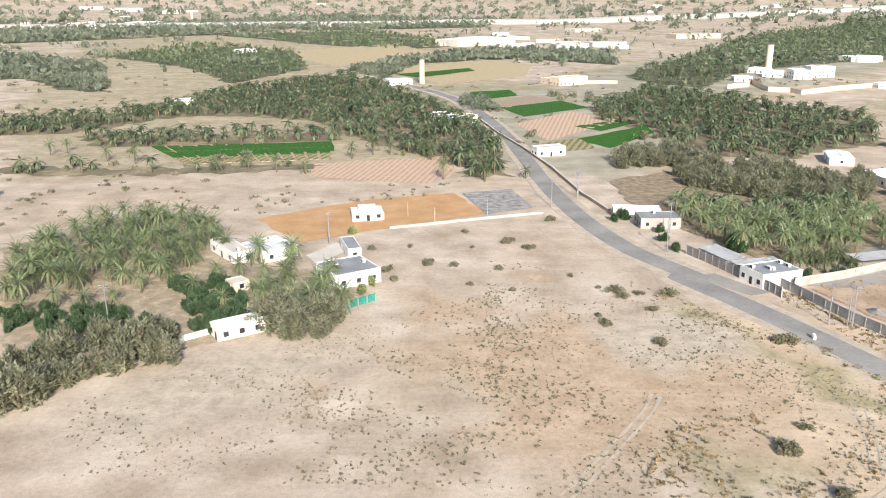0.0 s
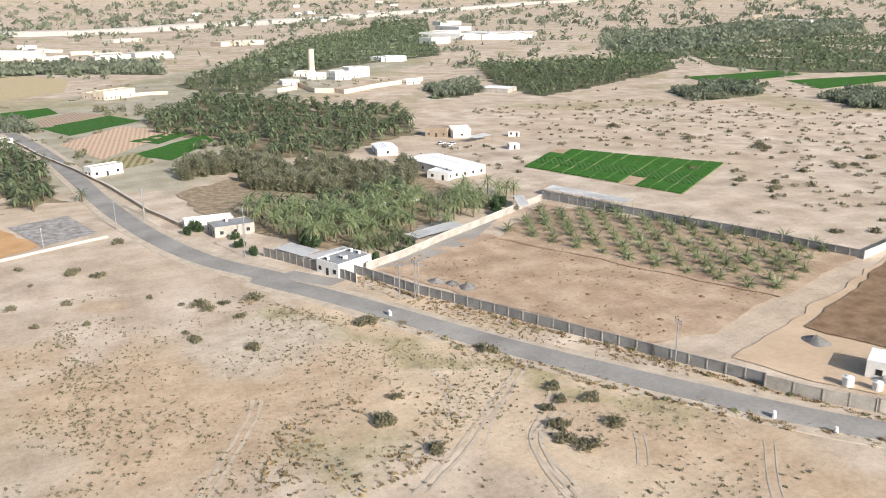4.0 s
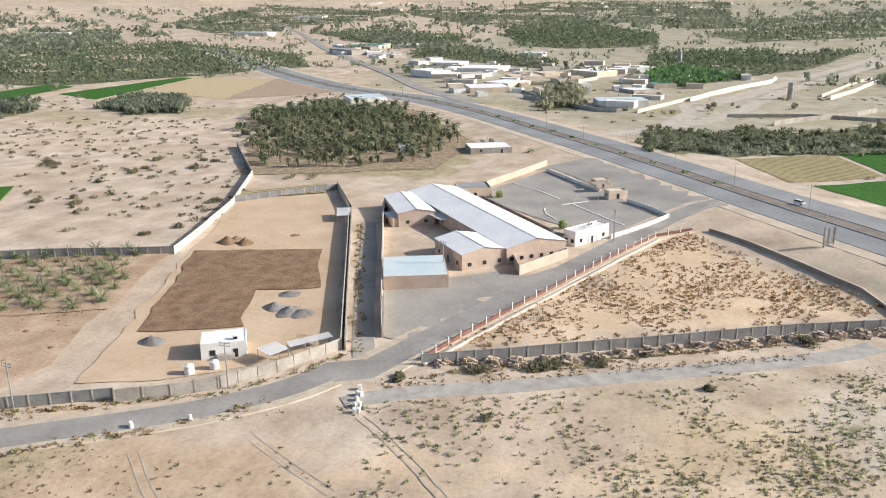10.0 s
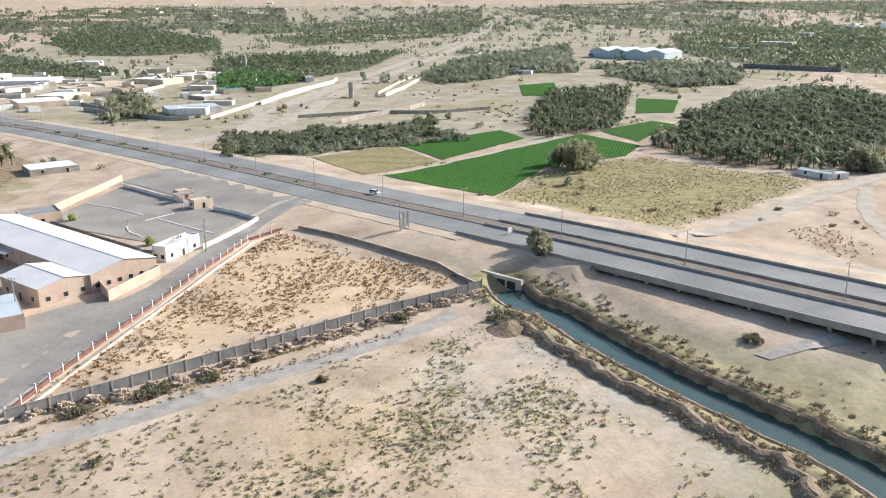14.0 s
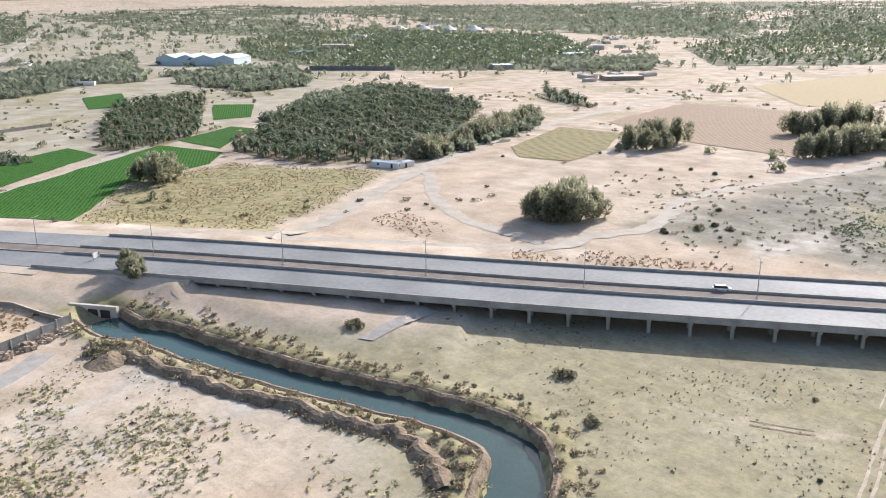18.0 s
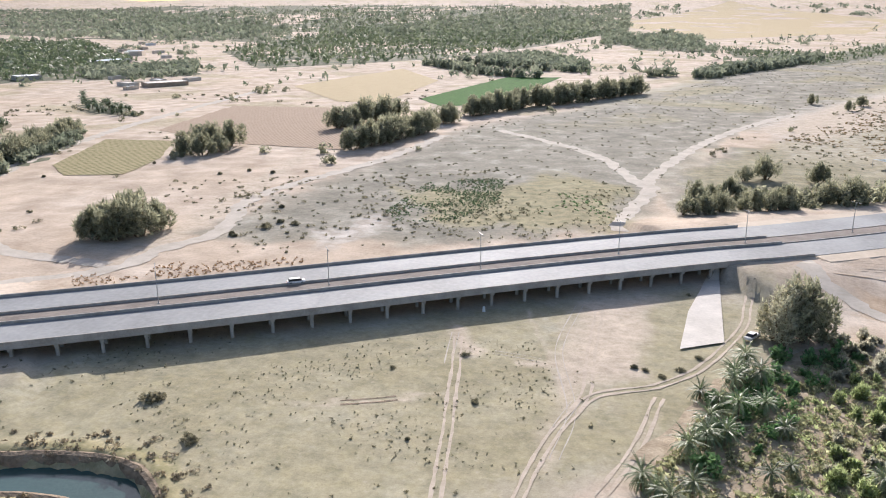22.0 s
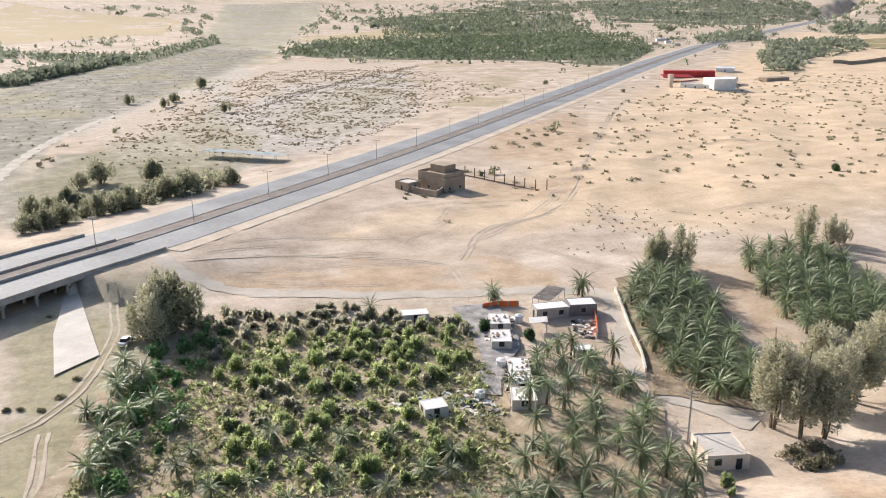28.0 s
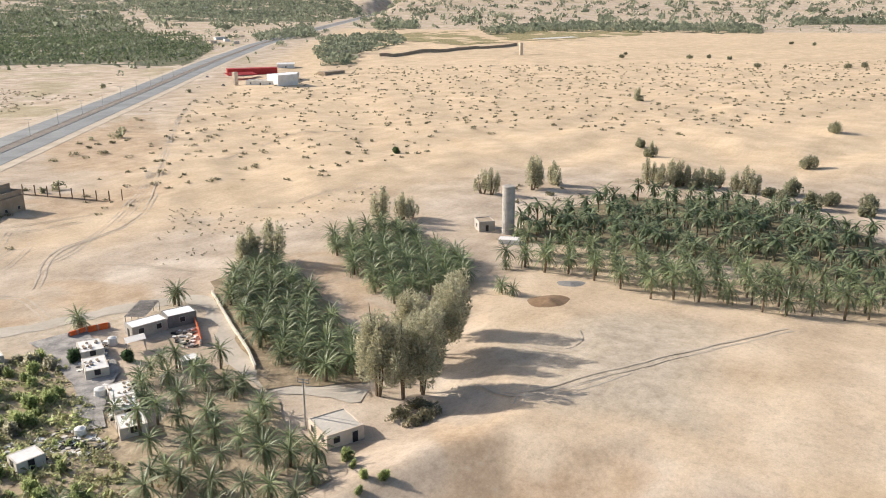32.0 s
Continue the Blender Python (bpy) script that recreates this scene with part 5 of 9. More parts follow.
DESERT = [bush_kind("desert_shrub", w, h, n, 420, 0.36, scrub_m, "low grey-green desert shrub on the sand", s, "shrub", 0) for w, h, n, s in ((1.9, 1.5, 8, 61), (1.3, 1.1, 6, 62), (2.6, 1.7, 11, 63))]
BIG = [bush_kind("great_tamarisk", w, h, n, 2300, 0.66, tamarisk, "tall grey-green feathery tamarisk with an upright crown", s, "tree", feather=True) for w, h, n, s in ((7.4, 12.5, 26, 81), (6.4, 11.0, 22, 82), (8.2, 13.8, 30, 83))]
PALE = [bush_kind("pale_tree", w, h, n, 1900, 0.42, tall_leaf, "slender pale grey tree with a loose crown", s, "tree", 4, True) for w, h, n, s in ((3.8, 11.0, 11, 91), (3.2, 9.5, 9, 92), (4.4, 12.5, 13, 93))]
TALL = [bush_kind("casuarina_tree", 4.6, 19.0, 26, 6500, 0.42, tall_leaf, "tall thin-crowned grey-green tree with bare trunks", s, "tree", 3, True) for s in (71, 72)]


def plant(kinds, spots, group="", lo=0.85, hi=1.2, sink=0.0):
    z = hz(spots) if len(spots) else []
    for (x, y), h in zip(spots, z):
        k = kinds[rng.integers(len(kinds))]
        ob = copy_thing(k, pose(x, y, h - sink, 0, 0, rng.uniform(0, 360)) @ Matrix.Diagonal((*[rng.uniform(lo, hi)] * 3, 1)))
        if group:
            ob["group"] = group


def spread(poly, gap, r=None, jitter=0.45):
    """Jittered spots about gap metres apart inside a polygon."""
    q = np.array(poly, float)
    a, b = q.min(0), q.max(0)
    xs, ys = np.meshgrid(np.arange(a[0], b[0] + gap, gap), np.arange(a[1], b[1] + gap, gap))
    p = np.stack([xs.ravel(), ys.ravel()], 1) + rng.uniform(-jitter, jitter, (xs.size, 2)) * gap
    return p[inside(p, q)]


def rows_in(poly, gap, between, along):
    """Spots in straight planting rows; along is the direction in degrees."""
    q = np.array(poly, float)
    c, s = math.cos(radians(along)), math.sin(radians(along))
    m = np.array([[c, s], [-s, c]])
    l = q @ m.T
    xs, ys = np.meshgrid(np.arange(l[:, 0].min(), l[:, 0].max(), gap), np.arange(l[:, 1].min(), l[:, 1].max(), between))
    p = np.stack([xs.ravel(), ys.ravel()], 1) + rng.uniform(-0.12, 0.12, (xs.size, 2)) * gap
    p = p @ m
    return p[inside(p, q)]


def line_spots(pts, gap, wide=1.0):
    p = spline(pts, gap)[:, :2]
    return p + rng.uniform(-wide, wide, p.shape)


def stuff(name, models, spots, materials, label, category, lo=0.8, hi=1.25):
    """Many far plants as one object; models: lists of (verts, faces, material index)."""
    if not len(spots):
        return
    z = hz(spots)
    spots = np.asarray(spots)
    V, Fq, Ft, Mq, Mt = [], [], [], [], []
    base = 0
    pick = rng.integers(len(models), size=len(spots))
    ang, sc = rng.uniform(0, 6.28, len(spots)), rng.uniform(lo, hi, len(spots))
    for k, model in enumerate(models):
        idx = np.nonzero(pick == k)[0]
        if not len(idx):
            continue
        for v, f, mi in model:
            n = len(v)
            c, s = np.cos(ang[idx])[:, None], np.sin(ang[idx])[:, None]
            x = (v[:, 0] * c - v[:, 1] * s) * sc[idx, None] + spots[idx, 0, None]
            y = (v[:, 0] * s + v[:, 1] * c) * sc[idx, None] + spots[idx, 1, None]
            w = v[:, 2] * sc[idx, None] + z[idx, None]
            V.append(np.stack([x, y, w], -1).reshape(-1, 3))
            f = np.asarray(f)
            fa = (f[None] + (base + n * np.arange(len(idx)))[:, None, None]).reshape(-1, f.shape[1])
            (Fq if f.shape[1] == 4 else Ft).append(fa)
            (Mq if f.shape[1] == 4 else Mt).append(np.full(len(fa), mi))
            base += n * len(idx)
    verts = np.concatenate(V)
    q = np.concatenate(Fq) if Fq else np.zeros((0, 4), int)
    t = np.concatenate(Ft) if Ft else np.zeros((0, 3), int)
    me = bpy.data.meshes.new(name)
    me.vertices.add(len(verts))
    me.attributes["position"].data.foreach_set("vector", verts.astype(np.float32).ravel())
    me.loops.add(q.size + t.size)
    me.attributes[".corner_vert"].data.foreach_set("value", np.r_[q.ravel(), t.ravel()].astype(np.int32))
    me.polygons.add(len(q) + len(t))
    me.polygons.foreach_set("loop_start", np.r_[np.arange(len(q)) * 4, q.size + np.arange(len(t)) * 3].astype(np.int32))
    for m in materials:
        me.materials.append(m)
    if len(materials) > 1:
        me.attributes.new("material_index", "INT", "FACE").data.foreach_set("value", np.r_[np.concatenate(Mq) if Mq else [], np.concatenate(Mt) if Mt else []].astype(np.int32))
    me.update(calc_edges=True)
    return tagged(new(name, me), label, category, kind="stuff")


def far_palm(h, seed, n=18, segs=2):
    r = np.random.default_rng(seed)
    v, f = crown(n, 3.9, r, False, 1.2, -0.8, segs)
    v[:, 2] += h
    t = np.array([(0.3 * math.cos(2.094 * i), 0.3 * math.sin(2.094 * i), z) for z in (-0.5, h) for i in range(3)])
    return [(v, np.array(f), 0), (t, np.array([(i, (i + 1) % 3, 3 + (i + 1) % 3, 3 + i) for i in range(3)]), 1)]


def far_cloud(w, h, n, leaves, size, seed):
    r = np.random.default_rng(seed)
    v, f = leaf_cloud(leaves, bush_blobs(r, w, h, n), size, r)
    return [(v, f, 0)]


HEIGHTS = ((4.2, 1), (5.2, 2), (3.4, 3), (6.0, 4))
PALM_LOD = [[far_palm(h, s, 18) for h, s in HEIGHTS], [far_palm(h, s, 20, 1) for h, s in HEIGHTS], [far_cloud(2.6, 7.0, 3, 9, 2.2, s) for _, s in HEIGHTS]]
SHAPES = ((4.0, 6.5, 7, 5), (3.2, 5.2, 6, 6), (5.0, 7.5, 9, 7))
TREE_LOD = [[far_cloud(w, h, n, 260, 0.95, s) for w, h, n, s in SHAPES], [far_cloud(w, h, n, 60, 1.7, s) for w, h, n, s in SHAPES], [far_cloud(w, h, 4, 13, 3.0, s) for w, h, n, s in SHAPES]]
TUFT = [far_cloud(w, h, 4, 16, 0.24, s) for w, h, s in ((0.55, 0.4, 8), (0.4, 0.3, 9), (0.75, 0.5, 10))]
def full_palm(h, length, seed):
    r = np.random.default_rng(seed)
    v, f = crown(30, length, r)
    v[:, 2] += h
    t = np.array([(0.28 * math.cos(1.2566 * i), 0.28 * math.sin(1.2566 * i), z) for z in (-0.5, h) for i in range(5)])
    return [(v, np.array(f), 0), (t, np.array([(i, (i + 1) % 5, 5 + (i + 1) % 5, 5 + i) for i in range(5)]), 1)]


FAR_CROWNS = [full_palm(h, l, s) for h, l, s in ((4.8, 4.6, 1), (3.8, 4.3, 2), (6.0, 4.5, 3))]
TINY = [far_cloud(0.26, 0.22, 2, 5, 0.2, s) for s in (15, 16, 17)]
HUMMOCK = [far_cloud(w, h, 5, 45, 0.45, s) for w, h, s in ((1.5, 0.9, 12), (1.1, 0.7, 13), (2.0, 1.1, 14))]


def banded(name, lods, poly, gap, materials, label, category, lo=0.8, hi=1.25, thin=0.75):
    """Plants over a polygon: finely modelled near, coarser and wider apart with distance."""
    q = np.array(poly, float)
    c = np.hypot(*q.mean(0))
    gap = max(gap, c / 105)
    p = spread(poly, gap)
    p = p[fbm(p, 70, 51) + 0.5 * fbm(p, 26, 52) > -thin]
    r = np.hypot(*p.T)
    for k, (a, b) in enumerate(((0, 330), (330, 850), (850, 1e9))):
        stuff(name, lods[k], p[(r >= a) & (r < b)], materials if k < 2 or len(materials) == 1 else materials[:1], label, category, lo * (1 + 0.25 * (c > 1500)), hi * (1 + 0.4 * (c > 1500)))

# ---- groves and trees ----
def grove(poly, gap, label, name="palm_grove", leaf=None):
    banded(name, PALM_LOD, poly, gap * 0.84, [leaf or frond_far, bark], label, "palm grove")
    # floor sheet whose colour carries canopy shade, darker for far groves
    slab("grove_floor", poly, grove_floor if np.hypot(*np.array(poly, float).mean(0)) < 620 else undergrowth, "brown palm grove floor with canopy shade in its colour", 0.1, 4.0, "soil", step=12.0)


def woods(poly, gap, label, name="tamarisk_thicket", material=None, lo=0.8, hi=1.25):
    c = np.hypot(*np.array(poly, float).mean(0))
    banded(name, TREE_LOD, poly, gap * 0.85, [material or (tamarisk if c < 420 else hazed_far_leaf)], label, "thicket", lo, hi)
    # far thickets get a floor sheet with tree shade in its colour
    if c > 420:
        slab("thicket_floor", poly, undergrowth, "scrubby ground below the trees, darkened in place of their shade", 0.1, 5.0, "soil", step=12.0)


# near groves, palm by palm
plant(PALMS, spread([(-135.2, 218.2), (-131, 243.2), (-114.6, 270.3), (-87.7, 260.3), (-74.9, 232.8), (-79.9, 214.6), (-81.4, 205.3), (-97.8, 200.5), (-117.1, 185.9)], 6.0), "palms of the farm compound", 0.85, 1.15)
plant(PALMS, spread([(-60.8, 197.2), (-53, 215.2), (-37.3, 197.8), (-32.9, 188.1), (-38.4, 187.9), (-43.2, 197.7), (-54.3, 189.4)], 6.2), "palms round the compound house", 0.7, 1.0)
plant(PALMS, np.array([(-63.8, 230.3), (-53.3, 227.9), (-81.4, 205.3), (-71.8, 197), (-69.1, 207.8), (-62.4, 205.8), (-63, 219.9), (-51.5, 189.5), (-45.9, 186.6), (-40.4, 183.8), (-85.7, 196.6), (-90.5, 190.4), (-95.9, 186.5), (-102.1, 184.4), (-108.5, 180.6), (-62.1, 189.2), (-113.7, 195.9), (-105.8, 198.2), (-37.3, 206.4), (-33.8, 193.9)], float), "palms round the compound house", 0.7, 1.0)
plant(PALMS, np.array([(-53.0, 191.9), (-48.9, 201.2), (-43.5, 184.5), (-40.9, 189.6), (-36.9, 191.2), (-38.1, 180.9), (-30.9, 184.0), (-38.2, 202.7), (-60.8, 221.0), (-50.9, 220.5), (-73.5, 231.3), (-81.2, 242.1)], float), "palms round the compound house", 0.95, 1.15)
plant(ORCH, np.vstack([spread([(-79.1, 203.1), (-66.2, 205.7), (-55.2, 187.5), (-50.6, 180.4), (-61.8, 168.4), (-68.8, 181.7)], 3.3), spread([(-114, 180.5), (-88.9, 186.6), (-66.7, 171.5), (-62.3, 162.4), (-100.5, 170.6), (-108.3, 170.4)], 4.0)]), "trees of the compound orchard")
plant(TAMA, np.array([(-85.9, 136.2), (-83.4, 143.2), (-78.4, 148.3), (-73.1, 152.3), (-91.4, 153.1), (-85.6, 156), (-80.9, 161.9), (-65.9, 155.2), (-91.8, 143), (-72.3, 159.2), (-68.2, 168.3), (-35.6, 172.3), (-44, 172.1), (-40.1, 169), (-33.2, 177.4)], float), "tamarisks along the bank")
plant(BRIGHT, np.array([(-28.6, 198), (-27.1, 204.4), (-38.3, 251.5), (-32.7, 382.4)], float), "shrubs by the compound")
plant(YOUNG, rows_in([(140.9, 220.6), (165.8, 241.7), (183.6, 232.9), (218.4, 154.3), (168.3, 135.8), (163.9, 156.3), (147.7, 193.6)], 6.2, 6.6, 62), "young palms of the walled plantation", 0.8, 1.3)
stuff("plantation_weeds", HUMMOCK, spread([(140.9, 220.6), (165.8, 241.7), (183.6, 232.9), (218.4, 154.3), (168.3, 135.8), (163.9, 156.3), (147.7, 193.6)], 4.2), [dry_m], "dry weeds between the young palms", "weeds", 0.35, 0.8)
plant(LOW, rows_in([(-138.2, -164.3), (-157.3, -170), (-159.8, -161.2), (-129.6, -108.6), (-119.6, -100), (-108, -101.5), (-111.6, -120.4)], 4.6, 5.0, 40), "palms of the lower grove")
plant(LOW, rows_in([(-184.3, -168.7), (-210.6, -158.2), (-187.9, -114.9), (-173.1, -106.9), (-151.7, -117.1), (-166.6, -143.9)], 4.6, 5.0, 40), "palms of the upper grove")
plant(PALMS, rows_in([(-195.6, -109.1), (-212.9, -112.7), (-220.3, -101), (-226.8, -59.7), (-221.3, -13), (-214.1, 3.4), (-197.3, 4), (-199.1, -10.8), (-186.5, -60.8), (-194.4, -92.4)], 6.4, 6.4, 25), "palms of the irrigated grove", 0.85, 1.1)
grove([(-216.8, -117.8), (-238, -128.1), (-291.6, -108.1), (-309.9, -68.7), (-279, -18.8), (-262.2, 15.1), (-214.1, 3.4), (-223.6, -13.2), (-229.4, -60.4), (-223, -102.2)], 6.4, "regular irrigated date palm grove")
plant(PALMS + LOW, spread([(-88.6, -135.9), (-104.4, -141.2), (-104.8, -123.7), (-92.6, -98.2), (-86, -81.8), (-72, -72), (-51.1, -83.3), (-62.8, -101.8), (-74.8, -115)], 5.6), "palms of the farm yard", 0.65, 0.95)
plant(LOW + PALMS[:2], spread([(0.6, -144.6), (-9.4, -173), (-16, -179.1), (-23, -159.5), (-17.4, -137), (-8, -131.6), (-1.8, -110), (8.1, -115.4)], 7.2), "palms at the edge of the wadi", 0.7, 1.0)
plant(YOUNG + LOW, spread([(-6.1, -107.7), (-16.6, -133.1), (-26.4, -136.6), (-44.1, -120.2), (-68, -113.9), (-61.7, -96.7), (-49.7, -84.1)], 7.0), "young palms among shrubs", 0.55, 0.85)
plant(BRIGHT, spread([(-28.5, -168.9), (-46.3, -173.2), (-63.6, -167.5), (-86.7, -162.8), (-77.2, -135.8), (-67.1, -129.6), (-47.5, -140.3), (-27.9, -151.1)], 4.8), "shrubs of the farm orchard", 0.7, 1.2)
plant(GREY_SHRUB, spread([(-24, -150), (-47, -168), (-70, -158), (-66, -132), (-45, -128), (-20, -125)], 6.5), "grey shrubs of the farm orchard", 0.7, 1.2)
stuff("orchard_weeds", HUMMOCK, spread([(-7.5, -156.9), (-32.5, -186.6), (-66.3, -174), (-89.1, -161.5), (-77.6, -129.6), (-69.8, -112.9), (-51.1, -83.3), (8.1, -115.4)], 2.5), [weed_m], "grey-green weeds and saplings under the orchard", "weeds", 0.6, 1.6)
stuff("green_saplings", HUMMOCK, spread([(-22, -160), (-46.3, -173.2), (-88.2, -159.9), (-76.6, -130.1), (-56.9, -99.3), (-10.9, -117.4)], 5.2), [leaf_bright], "light green saplings in the orchard", "saplings", 0.8, 1.9)
stuff("dark_undergrowth", TREE_LOD[0], spread([(-1.4, -145.7), (-15.6, -176), (-29.9, -190), (-39.8, -188.7), (-29.6, -168.3), (-21.9, -154.4), (-14, -134.5), (-1.7, -122.4)], 5.0), [leaf_green], "dark tangled undergrowth at the grove edge", "undergrowth", 0.35, 0.7)
plant(BRIGHT, spread([(-20.9, -139.6), (-45.8, -135.9), (-66.5, -119.5), (-63.9, -107.3), (-43.5, -104.8), (-18.1, -118.6)], 5.5), "shrubs of the farm orchard")
plant(GREY_SHRUB, spread([(-30.9, -191.5), (-65.3, -178.8), (-87.3, -166.7), (-84.5, -156), (-63, -165.9), (-44, -174.5), (-29.6, -168.3)], 4.2), "shrubs along the farm boundary", 0.9, 1.4)
plant(GREY_SHRUB, spread([(-27.4, -187.5), (-68.5, -179.3), (-70, -182.9), (-30.9, -197.9)], 4.0), "scrub along the farm boundary", 0.8, 1.3)
plant(PALE + BIG[:1], np.array([(-19, -189), (-23.8, -188.7), (-22.5, -192.2), (-20.5, -186.5), (-25.5, -191)], float), "big pale trees at the orchard corner", 1.15, 1.35)
plant(PALE, np.array([(-154.9, -171.1), (-158.3, -168.6), (-269.4, -155.2), (-285.5, -145.7), (-318.7, -104.7), (-323.2, -97.6), (-324.1, -90.5), (-327.6, -83.3), (-324.1, -76.3), (-324.7, -68.7), (-156.7, -170.5), (-162, -167.6), (-212.9, -165.2), (-220.7, -162.6), (-225, -162), (-268.9, -158.7), (-289.5, -145.3), (-298.3, -142.4), (-318.1, -110), (-319.5, -100.7), (-324.3, -94.8), (-324.9, -86.6), (-324.9, -72.6)], float), "thin pale trees behind the groves", 0.75, 1.15)
plant(PALE, np.array([(-375.7, -128.5), (-610.4, -221)], float), "thin pale trees on the dunes", 0.7, 0.9)
plant(TALL, np.array([(-112.1, -90.6), (-113.6, -86), (-117.7, -84), (-133.1, -89.1), (-143.1, -93.2), (-126.1, -92.3)], float), "tall trees on the bank", 0.85, 1.08)
plant(DESERT, np.array([(-107.5, -83.1), (-106.6, -78.7), (-110, -77.2), (-111.8, -80.4)], float), "shrubs below the tall trees", 1.2, 1.8)
plant(PALMS[:2], np.array([(-100.5, -168.3), (-123.8, -162.5), (-78.7, -126), (-68.9, -174.7)] + [(-123.7, -163.8), (-101.6, -171.1)], float), "palms of the farm yard", 0.7, 0.95)
# big single bushes
plant(BIG, np.array([(190, -218.3), (182.8, -219.9), (178.7, -225.1), (178.1, -233.8), (192.6, -226.9), (187.5, -234)], float), "great tamarisk clump", 1.05, 1.25)
plant(BIG, np.array([(256, -368.1), (244.6, -367.6), (241.2, -379.2), (244.4, -395.8), (262.7, -392.1), (258.5, -400.3), (359.6, -143.9), (347.4, -146.6), (353.6, -155.5)], float), "tamarisk clumps", 1.0, 1.25)
plant(BIG, line_spots([(313.1, -262.7), (314.6, -281), (329.5, -320.1), (345.5, -360), (362.9, -408.3)], 7, 3), "tamarisks beside the dirt track", 0.8, 1.1)
plant(BIG, np.array([(3.1, -301.2), (-3.2, -302.1), (-9.9, -308.4), (-0.3, -316.4), (-6.1, -325.5), (-13.5, -335), (-21.2, -313.5), (-26.7, -312.8), (-32.7, -316.8), (-48.4, -330.2), (-55.7, -331.3), (-75, -337.6), (-20.5, -369.7), (-28.7, -375.1), (-49.5, -372.1)] + [(-80, -666.2), (-100.1, -631.9), (-112.9, -661.6), (-154.5, -758), (-132.4, -582)], float), "tamarisks beyond the bridge", 0.55, 1.0)
woods([(5.3, -296.3), (-4, -331), (-28, -338.5), (-77.8, -368.1), (-77.4, -337.2), (-29.3, -305.8)], 7.5, "tamarisk thicket beyond the bridge", lo=0.6, hi=1.0)
plant(BIG, np.vstack([line_spots([(174.4, -401.5), (167.7, -422.1), (161.9, -445.2), (154.4, -472.7)], 6, 2), line_spots([(215.4, -470.8), (206.8, -502.7), (197.1, -530)], 7, 2), np.array([(156.1, -505.5), (153.5, -513.9)], float)]), "tree row at the river bend", 1.0, 1.35)
plant(BIG, line_spots([(150.3, -544.3), (135.4, -576.6), (121.7, -604.1), (98.1, -632.9), (76.4, -665.6), (49.3, -714.7)], 6.0, 3.5), "tree row along the river bank", 1.05, 1.4)
for line in ([(48.8, -872.2), (29, -888.4)], [(2.4, -869.3), (-32.3, -933.8), (-76, -1008.2), (-144.6, -1173.3)], [(294.1, -1046.2), (221.5, -972.8), (164.4, -930.7), (117.9, -921)], [(330.2, -1003.9), (224.4, -882), (161, -844.7)]):
    stuff("tree_row", TREE_LOD[1], line_spots(line, 6, 4), [hazed_far_leaf], "dense row of grey-green trees along a field", "tree row", 1.3, 2.1)
grove([(1774.4, -3808), (1362.2, -3973.9), (896.6, -4103.8), (335.1, -2981.7), (251.3, -1714.7), (286.9, -1396.1), (459.9, -1441.8), (687.7, -1454.2)], 10, "broad hazy palm groves among fields")
plant(TAMA, np.array([(218.6, -81.9), (224.8, -82.4)] + [(222.5, -83.9)] + [(216.5, -81.9)], float), "bush by the culvert", 0.6, 0.8)
plant(TAMA, spread([(59.4, 350.9), (83.8, 353.8), (84.3, 317.5), (102.3, 299.6), (139.4, 295.2), (158.2, 323.5), (110.9, 356.3), (78.1, 400)], 7.5), "tamarisks of the roadside farm", 0.8, 1.1)
stuff("palm_grove", FAR_CROWNS, spread([(70.8, 283.6), (92.4, 270.7), (127.6, 269.8), (135.3, 271.4), (102.1, 232.3), (81.2, 227.5), (75.2, 243), (69.5, 263.5)], 5.8), [frond, bark], "feathery date palms of the roadside farm", "palm grove", 0.85, 1.15)
stuff("palm_grove", FAR_CROWNS, spread([(79.8, 256.8), (112.5, 280.4), (139.1, 283.5), (152.9, 253.4), (140.7, 237.6), (112.8, 228.0), (95.9, 245.3)], 7.0), [frond, bark], "feathery date palms of the roadside farm", "palm grove", 0.85, 1.15)
plant(PALMS[:2] + ORCH, spread([(86.6, 225.6), (96.8, 235.2), (109.8, 225.7), (102.1, 212.9), (90.0, 213.6)], 5.0), "garden palms of the roadside farm", 0.75, 1.0)
plant(ORCH, np.array([(151.7, 245.7), (155.8, 250.1), (78.6, 239.9), (78.7, 234.6), (117.0, 247.6)], float), "garden trees", 1.2, 1.6)
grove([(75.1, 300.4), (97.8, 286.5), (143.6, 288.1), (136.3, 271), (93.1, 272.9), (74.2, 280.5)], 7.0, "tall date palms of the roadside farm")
stuff("palm_grove", FAR_CROWNS, spread([(145.4, 277.1), (171.6, 266.5), (166.4, 254.3), (133.7, 245.8)], 6.5), [frond, bark], "date palms behind the walled compound", "palm grove", 0.85, 1.15)
plant(ORCH, np.array([(50.7, 271), (60.2, 235.9), (59.2, 246), (80.9, 237.4), (149.1, 239.6), (47.3, 268.6), (59.8, 256.2)] + [(-95.7, -145.5), (-89.5, -155.2), (-323.1, -240.2)], float), "garden trees", 0.9, 1.3)
stuff("palm_grove", FAR_CROWNS, line_spots([(-54.5, 375.3), (-36.7, 382.3), (-14.8, 369.3), (-1.8, 351.2), (7.5, 329.4), (17.1, 338)], 7, 5), [frond, bark], "date palms along the grove edge", "palm grove", 0.85, 1.15)
stuff("palm_grove", FAR_CROWNS, np.array([(-12.2, 331.1), (-71.5, 340.9), (-84.3, 344), (-98, 349.6), (-109.9, 343.6), (-168.2, 366.9), (-201.1, 379.9), (-196.3, 387), (-152.6, 360.8)], float), [frond, bark], "single date palms at field edges", "palm grove", 0.85, 1.15)
